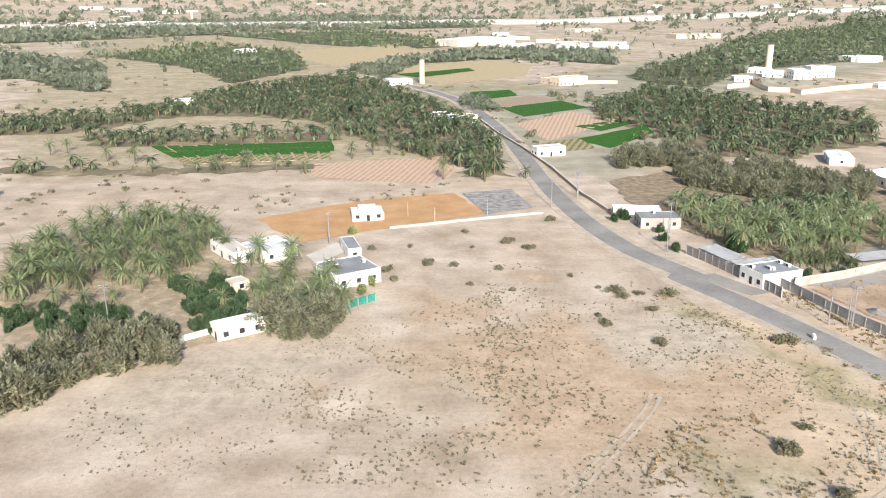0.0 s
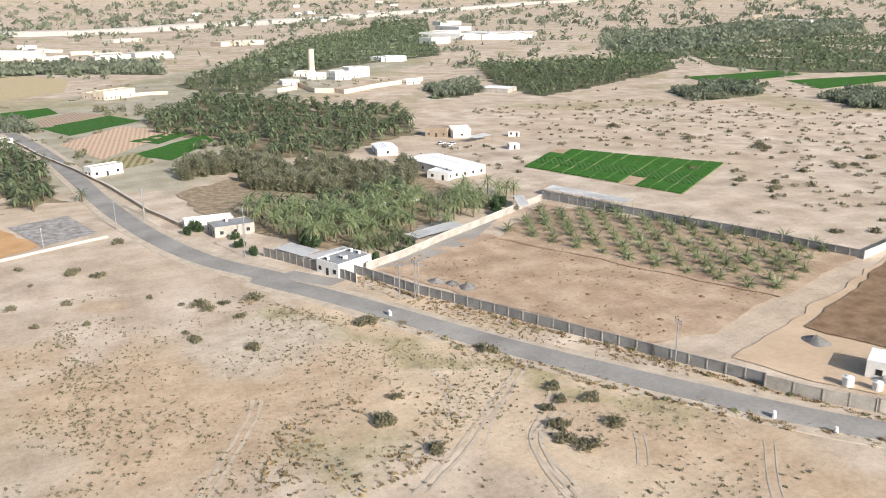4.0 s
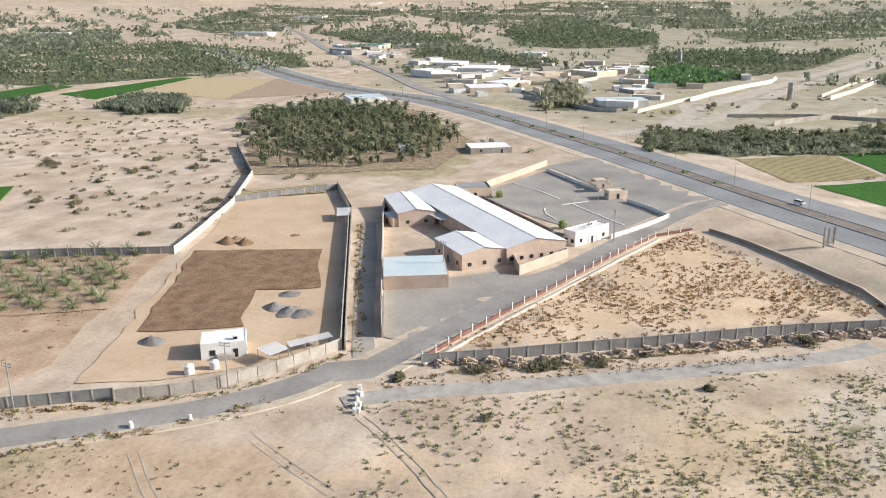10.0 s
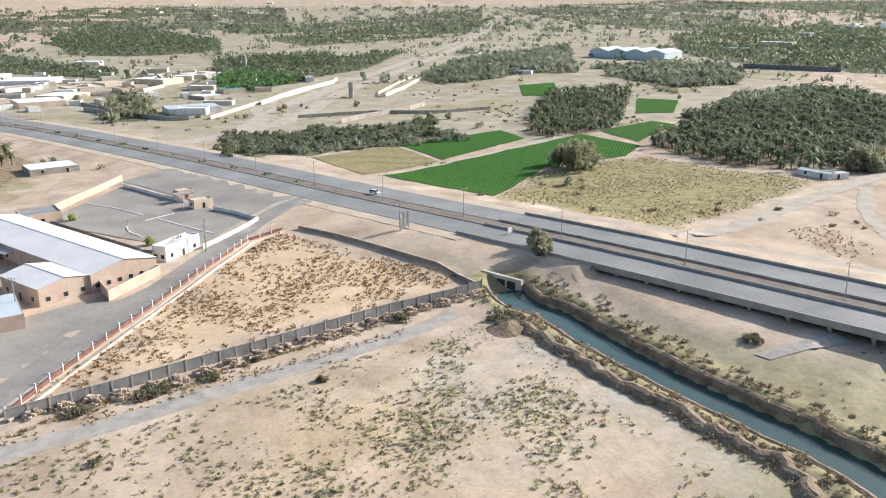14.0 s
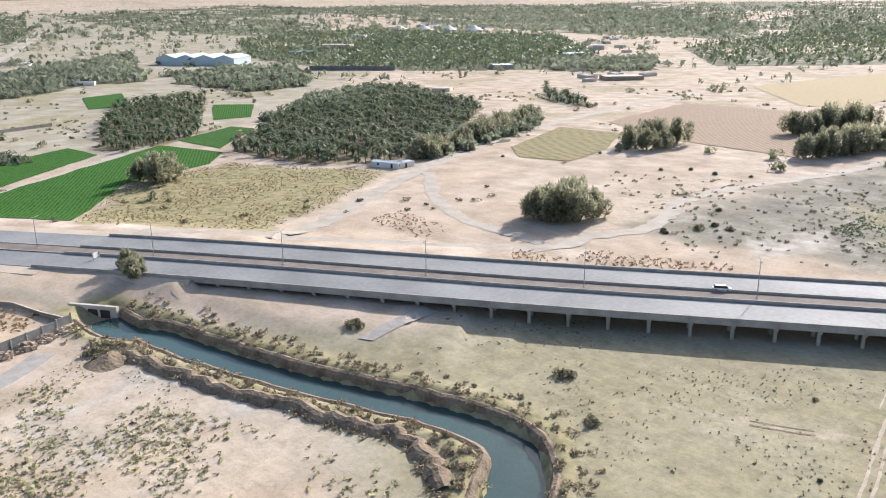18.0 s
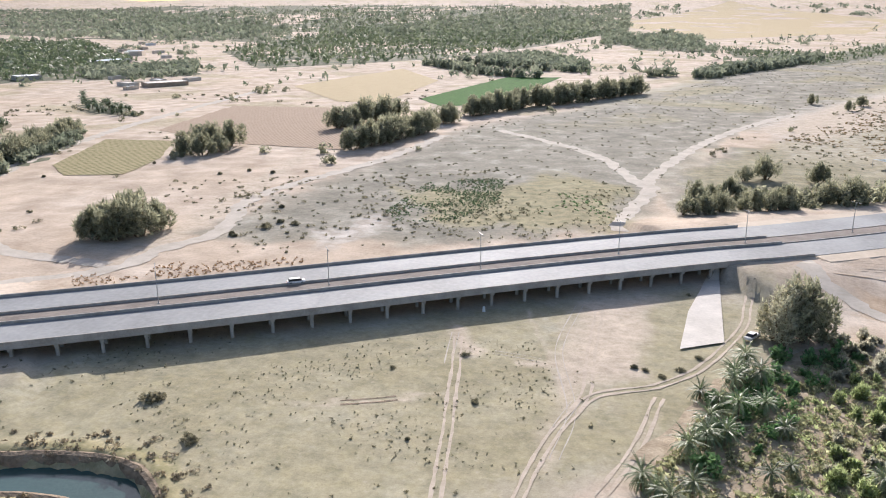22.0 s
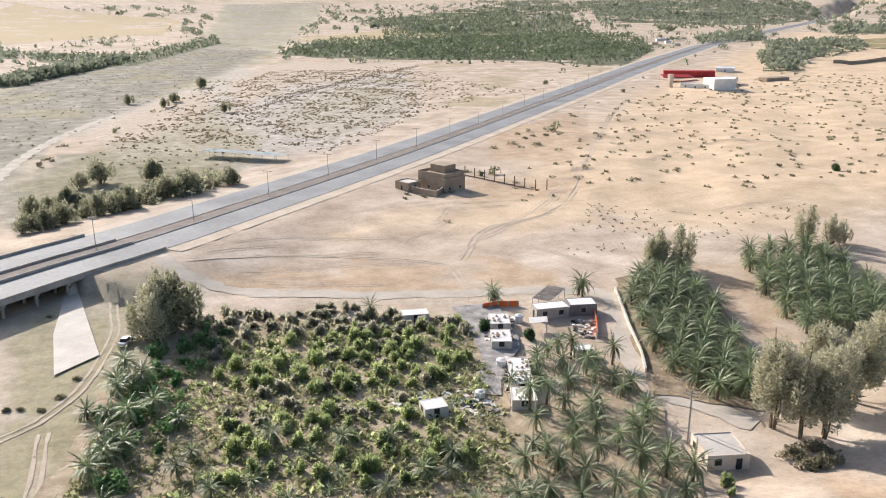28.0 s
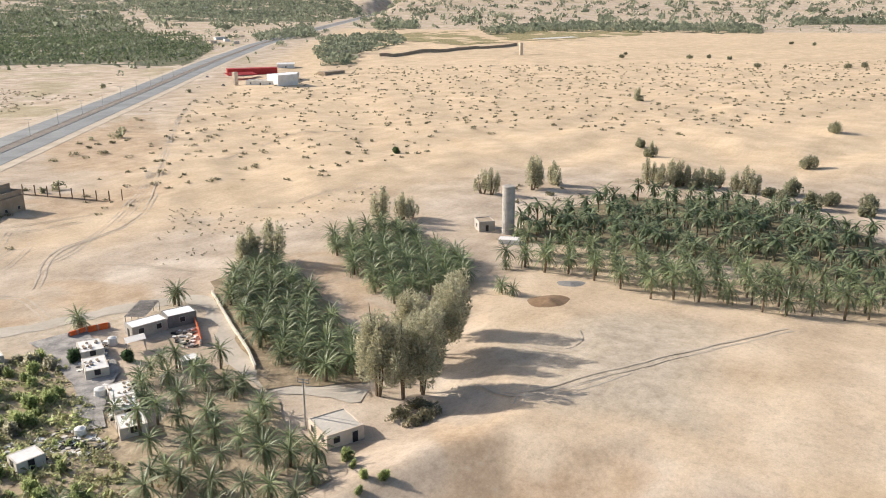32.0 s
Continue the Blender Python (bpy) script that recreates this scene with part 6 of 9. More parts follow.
# roadside and desert shrubs
plant(DESERT, np.array([(-30.2, 236.7), (-19.1, 238.1), (-12.3, 222.1), (-5.8, 221.3), (-0.3, 237.4), (7.7, 219.1), (-3, 254.2), (16.8, 237.8), (26.8, 212.5), (11.1, 243.4), (-20.8, 209), (-23, 216), (30.9, 179.1), (30.4, 184.2), (38, 197.7), (42.7, 199.8), (43.9, 188.2), (36.5, 201.8), (41.8, 168.8), (50, 200), (33.2, 203.8), (10.1, 201.1), (-0.9, 205.1), (25.5, 269.7), (68.3, 170.4)] + [(53.4, 124.4), (57.8, 111.2), (88.5, 121.4), (80.6, 106.4), (90.4, 103.6), (83.3, 113.9), (81.7, 99.1), (86.7, 143.2), (69.4, 170.8), (77.5, 103.6), (59.3, 132.7)], float), "shrubs on the open sand", 0.7, 1.25)
plant(DESERT, np.array([(53.8, 125.2), (56.8, 111.1), (82, 114.6), (86.7, 116.3), (79.1, 103.2), (90.1, 103.7), (44.6, 189.1), (69.5, 170.9), (86.8, 143.3), (81.1, 108.2), (41.8, 168.8)] + [(149.4, 50.3), (158.1, -11.9), (161.8, 20.2), (165, 10.5), (160, 24.5), (155.3, 34), (92.3, 113.9)], float), "shrubs beside the road", 0.8, 1.3)
plant(DESERT, np.array([(162.2, 21.3), (166.2, 11.2), (186.6, -33.3), (147.2, 49.8), (160.6, 22.9), (171.7, 0.9), (177.4, -55.6), (182.5, -59.4), (136.6, 28.2)] + [(180.4, -56.8), (151.2, -107.7), (101.1, -123.9), (187.8, -33.3), (84.7, -111.3)] + [(150.3, -106.2), (101.5, -123.8), (90.7, -77.8)], float), "shrubs by the fence and canal", 0.8, 1.4)
plant(DESERT, np.array([(46.7, -160.9), (60.4, -150.2), (8.5, -163.5), (1.4, -166), (-2.3, -172.6), (11, -164.6), (101.4, -124.4), (39.2, -140.5), (4.9, -161.2), (0.3, -214.4), (47.2, -123.2)], float), "shrubs in the wadi", 0.4, 0.75)
plant(DESERT, np.array([(208.8, -325.7), (149.5, -235.4), (151.8, -275.3), (134.8, -254.1), (143.2, -246.3), (172.8, -340.1), (186.4, -334.7), (199.9, -336.8)] + [(284.7, -299.6), (255.6, -341.9), (148, -234.3), (140.7, -254.6)], float), "shrubs on the sandy lot", 0.8, 1.3)
plant(DESERT, np.array([(311.1, 376), (290.7, 339.6), (319.4, 322.6), (253.4, 210.3), (278.2, 251.4), (265.7, 220.7), (331.2, 283.5), (333.1, 234.4), (281, 167.6), (355.7, 210.6), (358.5, 218.7), (301.2, 236.9), (354.2, 329.5), (265.6, 264.6), (265.1, 237.9), (275.5, 342.8), (244.6, 161.1), (233, 167.4)] + [(260.6, 217.6), (324.4, 233.5), (279.3, 169.2), (273.9, 226.7), (335.5, 290.4), (354, 240.3), (340.2, 211.6)], float), "shrubs in the eroded sand", 0.9, 1.7)

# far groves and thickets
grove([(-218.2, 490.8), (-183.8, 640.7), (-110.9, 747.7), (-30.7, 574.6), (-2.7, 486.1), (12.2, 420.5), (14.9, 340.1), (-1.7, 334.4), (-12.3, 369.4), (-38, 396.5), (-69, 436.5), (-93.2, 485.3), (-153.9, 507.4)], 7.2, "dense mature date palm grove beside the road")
grove([(-216.1, 434.8), (-73.2, 443.7), (-69.4, 419.4), (-184.9, 399)], 8.0, "row of date palms along a field")
grove([(-210.5, 352.5), (-157.7, 348.6), (-70.5, 362.1), (-61.3, 352.5), (-128, 335.5), (-201.4, 336.4)], 13.0, "sparse date palms at a field edge")
grove([(-371.7, 461.6), (-284, 483.5), (-213.9, 524.2), (-191.5, 484.4), (-217.2, 443.9), (-330.6, 407.9)], 8.0, "band of date palms among fields")
grove([(-438.6, 977.6), (-388.7, 1177), (-224.6, 1044.6), (-163, 818.6), (-199.4, 680), (-278.6, 819.7)], 8.5, "date palm grove")
grove([(-445.2, 1442.1), (-208.2, 1565.9), (16.3, 1165.1), (-100.8, 1081), (-240.5, 1196.9), (-324.4, 1307.8)], 10, "far date palm grove")
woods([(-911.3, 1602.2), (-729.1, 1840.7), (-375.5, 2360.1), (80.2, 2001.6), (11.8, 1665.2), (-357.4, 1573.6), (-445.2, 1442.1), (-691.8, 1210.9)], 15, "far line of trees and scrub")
woods([(-621.6, 867.8), (-527.8, 979.2), (-380.7, 845.4), (-278.6, 622.6), (-322.4, 640.7), (-398.9, 725), (-491, 680.5)], 11, "grey thicket on sandy ground")
woods([(-124.1, 800.9), (-91.2, 909.4), (-6.2, 1039.8), (65.3, 1076.9), (161.8, 1008.8), (144, 858.4), (38, 929.6), (-58.6, 880.9), (-77.8, 723.5)], 9, "thick row of tamarisks along the fields")
woods([(-15.2, 580.7), (4.8, 606.1), (15.2, 533.3), (4.2, 520.7)], 7, "trees beside the road")
grove([(75.3, 538.1), (140, 657.5), (193.9, 565), (234.8, 499.4), (203, 412.8), (171.8, 399.9), (141.4, 370.8), (103.1, 386.5), (96.2, 457.1), (76, 487.6)], 7.4, "broad dense date palm grove")
grove([(132.9, 741), (286.2, 1056.5), (416.6, 1324.2), (804.5, 1845.3), (714, 1380.6), (502.7, 955), (349.3, 862.5), (244.3, 778.6), (175.4, 650.8), (140.1, 702.7)], 9.5, "large far date palm plantation")
woods([(309.2, 615.1), (381.6, 658.6), (331.4, 562.4), (283.2, 544.6)], 7, "grey tree row at a farm")
grove([(456.4, 781.9), (554.6, 799.1), (714, 781.8), (613.9, 645.7), (440.2, 553.2), (357.9, 518), (379, 623.2)], 9, "date palm grove on the plain")
grove([(901, 2108.6), (1212.6, 2386.1), (648.2, 1263.1), (520.4, 1206.7)], 10, "date palm grove near the road")
woods([(737.6, 924.5), (1039.2, 1168.2), (1685.3, 1531.3), (1986.5, 1459), (1377.4, 983.3), (1064.5, 966.6), (691, 736.6)], 13, "far mixed trees")
grove([(800.9, 842.2), (1139.4, 955.2), (1418.5, 920.5), (1142.9, 531.6), (908.5, 401.9), (773.5, 485.6), (663.2, 554.9), (673.6, 653.6)], 9.5, "long date palm plantation beside the highway")
woods([(455.4, 485.7), (539.9, 523.7), (558.9, 486.6), (509, 442.9), (439.1, 437.5)], 8, "tamarisk thicket at the edge of a field")
woods([(541.7, 405.8), (610.2, 427.2), (579.7, 362.5), (524.4, 332), (508.3, 360)], 8, "grey tamarisk thicket")
grove([(408.7, 220.2), (495.5, 253.5), (553.7, 241.5), (543.7, 202.8), (507.6, 139.9), (449.6, 107.6), (378.5, 109.3), (357.9, 136.1), (344.5, 179.9)], 8.6, "old date palm grove on dry ground", leaf=olive_leaf)
woods([(420, 215), (500, 240), (545, 225), (520, 160), (450, 118), (400, 120), (370, 165)], 12, "dusty olive trees among old palms", "olive_trees", olive_leaf, 0.6, 0.95)
woods([(438.3, 13.9), (507.1, 7.5), (493.7, -35.7), (443.7, -43.0), (425.1, -20.5), (416.8, 5.5)], 7.0, "grey thorn thicket beside the highway", "thorn_thicket", olive_leaf, 0.4, 0.7)
woods([(486.4, -35.2), (517.0, -43.6), (502.4, -77.9), (532.7, -125.2), (451.1, -107.4), (450.0, -70.6), (450.4, -48.3)], 7.0, "grey thorn thicket beside the fields", "thorn_thicket", olive_leaf, 0.4, 0.75)
grove([(1010.1, 27.8), (1185.7, 22.9), (1230.0, -18.3), (1285.4, -146.7), (1031.9, -127.4), (935.2, -15.1), (956.9, 17.7)], 8.0, "date palm grove behind the village wall")
woods([(574.0, 82.4), (717.4, 100.0), (720.4, 70.4), (579.2, 56.2)], 9, "big grey tree in the village", "village_trees", tamarisk, 1.0, 1.6)
woods([(746.2, 13.0), (882.7, 16.1), (935.1, -19.1), (751.0, -19.5)], 8, "fresh green village trees", "village_trees", leaf_green, 0.8, 1.2)
grove([(443.1, 250.2), (535.8, 273.9), (586.8, 251.2), (568.7, 177.7), (500.5, 159.9), (503.1, 231.9)], 7.5, "old date palms")
woods([(526.9, 407), (584.6, 421.7), (588.7, 368.5), (517, 329), (500.7, 357.1)], 8, "tamarisk thicket")
woods([(1120, 1401.2), (1243.4, 1302.7), (1193.6, 1061.6), (850.5, 777.9), (740.5, 835.6), (791.3, 994.8)], 12, "far trees")
grove([(2512.9, 1615.6), (3746.3, 1901.8), (3279.4, 1009.2), (2259.2, 1073.6), (1690.8, 945.7)], 13, "far date palm grove")
woods([(1869.2, 828.4), (1752.8, 538.6), (1218.4, 255.4), (937.9, 146.4), (1100.3, 237.7), (1331, 427.8)], 12, "trees among village houses")
grove([(1779.6, 362.9), (2313.2, 338.7), (1885.2, 27.8), (1389.2, 14.5), (1465.2, 212.7)], 10, "far date palm plantation")
grove([(989.1, 22.3), (1204.4, -82.6), (837.1, -60.2), (920.5, 4.4)], 9, "date palm grove at the village edge")
grove([(3284, 1081.6), (4185.7, 362), (3967.1, -251.1), (2683.1, -172.8), (2446.3, 516.5)], 17, "distant belt of date palms")
grove([(2117.5, 405.6), (2920.2, 335.8), (1751.6, 23.1), (1351.6, 36.6), (1306.1, 145.5), (1375, 240.3)], 10, "date palm plantation")
grove([(2621.3, 66.4), (2966.7, -396.2), (3656.8, -1090.9), (2639.5, -787.9), (2269.1, -302.6), (2031.9, -53.9)], 12, "distant line of date palms")
grove([(996.5, 8.6), (1260.1, -31.9), (1171.2, -123.6), (1273.3, -256.3), (960.7, -146.9), (862.6, -78.7), (842.8, -20.1)], 9, "grove at the village edge")
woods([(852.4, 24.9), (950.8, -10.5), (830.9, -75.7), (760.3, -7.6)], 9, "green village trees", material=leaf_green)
woods([(808.6, -179.6), (1022.2, -277.1), (1161, -413.5), (1356.6, -560.9), (913.4, -352.3), (793.7, -249.3), (750.4, -182.5)], 10, "grey thicket along the wadi")
woods([(800.3, -364.8), (925.3, -486.3), (866.9, -554.6), (671.2, -441.7), (661.3, -374.3)], 10, "tamarisk thicket")
grove([(3606.3, -1177.1), (3670.5, -2044.7), (2397.2, -1628.6), (1658.6, -1139.8), (1866, -1044)], 14, "far date palms")
woods([(436.3, 12.2), (477, -29.2), (470.3, -128), (436.9, -122.2), (430, -55.9), (417.2, -31)], 7, "scrub beside the fields", lo=0.4, hi=0.8)
grove([(464.3, -160.5), (646.3, -248.2), (660.4, -331.3), (467.2, -226.5), (428.9, -168.2)], 7.0, "date palms beside a field")
grove([(396.1, -209.6), (491.6, -301.6), (565.5, -409.1), (589.7, -490.7), (439, -440.8), (338.8, -318.2), (313, -241.8), (337.8, -222.2), (371.5, -212.8)], 6.2, "dense dark green palm grove")
woods([(331.2, -274.8), (359.9, -324.5), (357.1, -363.5), (381.3, -436.7), (337.9, -387.3), (314.4, -324.5), (305.1, -263.9)], 7, "tamarisks along the track")
woods([(479.2, -271.9), (583.9, -387.2), (627.8, -487.7), (539.8, -474.2), (486.6, -331.6)], 9, "grey thicket behind the grove")
woods([(886.5, -390.3), (909.4, -489.5), (775.5, -515.7), (670.1, -438.5), (771.3, -414.2)], 10, "thicket beside a warehouse")
woods([(823.6, -176.4), (1073.9, -307.1), (1271.8, -524.8), (826.6, -350.7), (857.8, -266)], 11, "thicket along the wadi")
grove([(1623.5, -892.7), (2113.7, -1648.4), (1112.3, -1368.4), (708.9, -930.8), (696.4, -663.1), (850, -582.3), (1082.9, -621.7)], 9.0, "large regular date palm plantation")
grove([(1829.8, -66.9), (2573.7, -500.1), (2903.8, -885.7), (1836.7, -509), (1464.4, -121.9)], 13, "far date palms")
woods([(3623.3, -2126.7), (3225.5, -2691.5), (2423.3, -3372.7), (1153.1, -2256), (776.5, -1524.2), (1254.7, -1643.2), (2491.1, -2078.9)], 20, "far hazy tree belt")
grove([(519.8, -607.6), (461.9, -554.6), (403.2, -518.5), (377.4, -492), (428.7, -500.3)], 8, "row of tall date palms")
grove([(1301.7, -911.7), (1374.6, -1637), (776.9, -1030.7), (624.9, -741.6), (738.4, -618.7), (932.7, -686.2)], 9.5, "large date palm plantation")
woods([(751.9, -893.3), (627.5, -931.5), (538.2, -798.7), (624.9, -741.6)], 9, "dark tree row")
woods([(3671.7, -2042.5), (2864.6, -3072.8), (1719, -3230.1), (1208.7, -2204), (2590.8, -2434.4), (3126.1, -1780.7)], 20, "far hazy tree belt")
grove([(1432.3, -1109.7), (1368.1, -1495.4), (742, -814.3), (753.5, -644.7), (814.8, -624.1)], 9.5, "palm plantation")
woods([(706.8, -825.4), (657, -1004.3), (531.4, -810.1), (610.1, -729)], 9, "dark tree row")
grove([(756.8, -1228.5), (1056.6, -2658.4), (503.7, -1992.7), (355.3, -2211.5), (195.5, -1979.8), (311.2, -1168.5), (427.2, -992.8), (511.3, -906)], 13, "belt of far palms and trees")
woods([(299.4, -1109.7), (241.3, -1256.6), (138.1, -1081), (128.9, -964.5), (230.1, -1022.7)], 8, "dense tree row", lo=0.9)
woods([(218.9, -1975.4), (1.1, -1841.5), (-0.7, -1396.9), (168.5, -1528.2)], 11, "tree row beyond the river")
woods([(2.7, -929.9), (-59.6, -1084.5), (-54.8, -984.8), (-7.6, -850.8)], 8, "tree row along the river")
grove([(2826.3, -3108.2), (1703.9, -3839.2), (609.1, -2697.1), (744.7, -2027.1), (1615.5, -2287.1)], 22, "distant belt of palms")
woods([(0.1, -927.7), (-44.8, -1066.5), (-156.9, -1264), (-134.7, -1110.1), (-45.3, -930.2), (-2.7, -845.8)], 7.5, "dense tree row along the river")
woods([(300.1, -1128.6), (253.4, -1190.4), (124, -1003.2), (120.3, -920.9), (227.2, -998.4)], 8.5, "tree row between fields")
woods([(143.9, -1612.2), (34.9, -1505.8), (-32.8, -1467.4), (-20.8, -1304), (94.7, -1364.4)], 9, "tree row between fields")
grove([(-32.6, -1426.1), (-187.1, -1301.1), (-420.1, -1857.1), (-356.5, -1529.4), (-137.8, -1061.7), (-42.7, -1198.7)], 10, "trees along the far river bank")
woods([(993.2, -2434.8), (796.8, -3619.3), (331.3, -4187.2), (173.3, -2138.8), (256.4, -1604.6), (521.6, -1491.1)], 17, "far trees")
grove([(-350.8, -1185.8), (-576.9, -1577.2), (-920, -1421.5), (-577.1, -886.4), (-459.1, -966.9), (-369.7, -1070.5)], 8.5, "wide dark palm plantation")
grove([(-1085.4, -2664.8), (-2271.7, -3531.2), (-1087.9, -1683.5), (-831.1, -1544.9), (-930.9, -2134.6)], 11, "far palm plantation")
grove([(-349.1, -1157.2), (-483.2, -1382.2), (-816.3, -1439.9), (-1089.7, -1421.5), (-843, -939.7), (-703.6, -825.1), (-546.6, -894.7), (-457.3, -1002.9)], 8.5, "wide dark palm plantation")
grove([(-1115.9, -2611.3), (-2397.8, -3302.7), (-1123.9, -1466.1), (-933.2, -1966.9)], 11, "far palm plantation")
woods([(-2552.7, -3333.6), (-3213.6, -2701.5), (-2407.7, -1841.6), (-1792.9, -1628.9), (-1658.9, -2107.9)], 16, "far farms and trees")
woods([(-1156.8, -1183.2), (-1510.1, -1354.8), (-1189.5, -1053.1), (-1000.8, -1010.4)], 9, "tree row beside the highway")
woods([(-912, -815.4), (-1109, -893.5), (-740.1, -600.5), (-684.7, -595.9)], 8, "trees round farm buildings")
woods([(-1141.4, -1009.6), (-1377.1, -1010.4), (-1104.3, -788.2), (-847.7, -692.1), (-869, -748.6)], 8, "trees round farm buildings")
woods([(-1581.5, -932.7), (-2012.2, -916.8), (-1663.9, -756.8), (-1351.6, -774.3)], 10, "tree row beyond the dunes")
woods([(-1716.4, -1325.9), (-1946.6, -1345.2), (-1618.1, -1118.8), (-1452.8, -1107.9)], 9, "tree row beside the highway")
woods([(-1694.2, -967), (-2038.9, -943.1), (-2028.8, -445.1), (-1689.9, -369.7), (-1561.5, -722)], 9, "tree row beyond the dunes")
woods([(-2621.4, -498.4), (-2728.8, -263.5), (-2259.1, -216.5), (-2164.3, -410.3)], 8, "tree row beyond the dunes")
woods([(-2081.3, -3647.6), (-2664.2, -3245.7), (-3080, -2853.7), (-2704.2, -2142.7), (-1985, -1891.6), (-1982, -2736.2)], 16, "far farms and trees")
grove([(-862.6, -1956.2), (-1096.7, -1803.1), (-1135.6, -1328.3), (-866.4, -967.5), (-618.6, -739.2), (-560.5, -933.6), (-448.1, -1034.5)], 8.5, "wide dark palm plantation")
plant(TAMA, np.array([(-577.5, -208.4), (-374.7, -128.5), (-385.9, -60.3), (-489.9, -65.5), (-953.3, -367.1), (-992.6, -298), (-1004, -278), (-1015.4, -258), (-912.3, -202.3), (-912.7, -174.4), (-944.1, -120.4), (-967.2, -107.4), (-1974.1, -409), (-1339.9, -251.3), (-1326.7, -217.6)] + [(-397.7, -140.9), (-1010.9, -384.2)], float), "scattered trees on the dunes", 0.5, 0.8)
plant(TAMA, spread([(-304.7, -99.3), (-332.2, -82.9), (-319.5, -66.8), (-308.1, -44.7), (-308.8, -21.7), (-326.1, -23.5), (-331.1, -56.8), (-333, -101.7)], 12), "thin trees behind the grove", 0.6, 0.9)

grove([(1077.9, 332.7), (1285.3, 383.4), (1299.2, 298.0), (1053.5, 136.0), (911.5, 114.0), (978.4, 198.8), (1069.6, 285.8)], 9.0, "date palm grove behind the roadside shops")
grove([(1549.0, 623.8), (1991.3, 789.9), (2046.2, 690.0), (1719.3, 415.8), (1454.6, 359.6), (1395.5, 460.4)], 9.0, "date palm grove behind the roadside shops")
grove([(683.9, 835.0), (843.1, 1018.3), (870.4, 969.6), (700.1, 733.2), (662.1, 745.6)], 9.0, "date palm grove behind the roadside shops")

# low tufts and hummocks
def tufts(poly, gap, models, material, label, lo=0.6, hi=1.3, keep=0.5, name="scrub"):
    p = spread(poly, gap, jitter=0.5)
    p = p[(fbm(p, 45, 15) + rng.uniform(-0.8, 0.8, len(p))) > 1.3 - 2.6 * keep]
    stuff(name, models, p, [material], label, "scrub", lo, hi)


for poly, gap, keep in (([(-36.9, 146.1), (-21.8, 167.5), (-11.9, 193.0), (8.1, 197.3), (4.6, 112.9), (-28.5, 112.1)], 1.9, 0.5), ([(3.2, 185.2), (15.9, 168.8), (26.9, 141.0), (25.2, 119.3), (15.7, 105.8), (1.6, 106.2)], 1.9, 0.5), ([(-76.0, 134.1), (-52.0, 151.6), (-32.3, 164.0), (-24.5, 117.2), (-66.2, 113.5)], 3.4, 0.3), ([(36.6, 134.5), (47.5, 137.0), (72.3, 133.2), (60.5, 108.0), (39.0, 104.9), (16.9, 110.8)], 2.0, 0.45), ([(4.1, 227.3), (39.0, 212.2), (63.1, 182.6), (48.6, 157.3), (19.6, 162.5), (3.1, 180.5)], 3.0, 0.35), ([(47.7, 204), (85.3, 140.8), (137.1, 65.2), (136.7, 38), (98.4, 24.5), (40, 110)], 3.0, 0.35),
                        ([(149.6, -127.8), (3.8, -165.6), (11.1, -109.9), (30.2, -82.5), (94.3, -72.5)], 3.8, 0.3)):
    tufts(poly, gap, TUFT, scrub_m, "low sparse grey-green desert tufts", keep=keep)
for poly, gap, keep in (([(89.4, 205.7), (132, 223.2), (162.1, 154.5), (167.6, 135.2), (134, 125.8), (117.7, 130)], 2.6, 0.45), ([(47.7, 204), (86.1, 142.1), (115.6, 94.5), (113.8, 93), (83.8, 138.5), (45.6, 196.8)], 1.6, 0.6), ([(80.5, 203.5), (118.1, 122.9), (124.6, 102.1), (122.5, 100.3), (91.9, 151.1), (77, 195.5)], 1.4, 0.65),
                        ([(296.8, -91.8), (360, -137.1), (369.1, -194.9), (298.6, -237.3), (271.2, -194.4), (242.6, -137)], 1.9, 0.6), ([(-6.4, -147.6), (-38.3, -193.8), (-91.5, -160.1), (-69.8, -112.9), (-72, -84.2), (5.1, -116.6)], 2.6, 0.6), ([(146.6, 55.5), (161, 19.3), (181.6, -34.4), (178.3, -33.9), (156.1, 18.7), (143.4, 51)], 1.3, 0.6)):
    tufts(poly, gap, TUFT, dry_m, "dry straw-coloured weeds", keep=keep, name="dry_weeds")
tufts([(36.6, 134.5), (47.5, 137.0), (72.3, 133.2), (60.5, 108.0), (39.0, 104.9), (26.9, 114.7)], 1.8, TUFT, dry_m, "yellow-brown weeds on scoured soil", 0.8, 1.7, 0.4, "dry_weeds")
for poly, gap, keep in (([(-77.4, 137.0), (-53.0, 155.2), (-23.9, 178.6), (8.4, 203.2), (4.5, 110.8), (-66.2, 113.5)], 1.5, 0.50), ([(3.7, 207.3), (60.9, 187.9), (87.1, 135.7), (69.4, 103.8), (1.6, 106.2)], 1.4, 0.55), ([(73.0, 191.3), (95.8, 134.7), (117.1, 92.8), (85.5, 67.9), (42.7, 122.7)], 1.6, 0.50), ([(134.0, 19.6), (162.4, -17.7), (182.1, -54.0), (151.6, -64.8), (116.5, -51.8), (109.2, 16.2)], 1.4, 0.55), ([(144.1, -141.9), (105.5, -166.4), (60.0, -92.4), (89.0, -74.8), (113.8, -103.1)], 1.9, 0.40), ([(93.1, -139.2), (64.4, -166.8), (30.6, -174.1), (16.1, -117.4), (77.9, -112.2)], 1.6, 0.50)):
    tufts(poly, gap, TINY, scrub_m, "tiny dry sprigs and stones on the sand", 0.6, 1.8, keep)
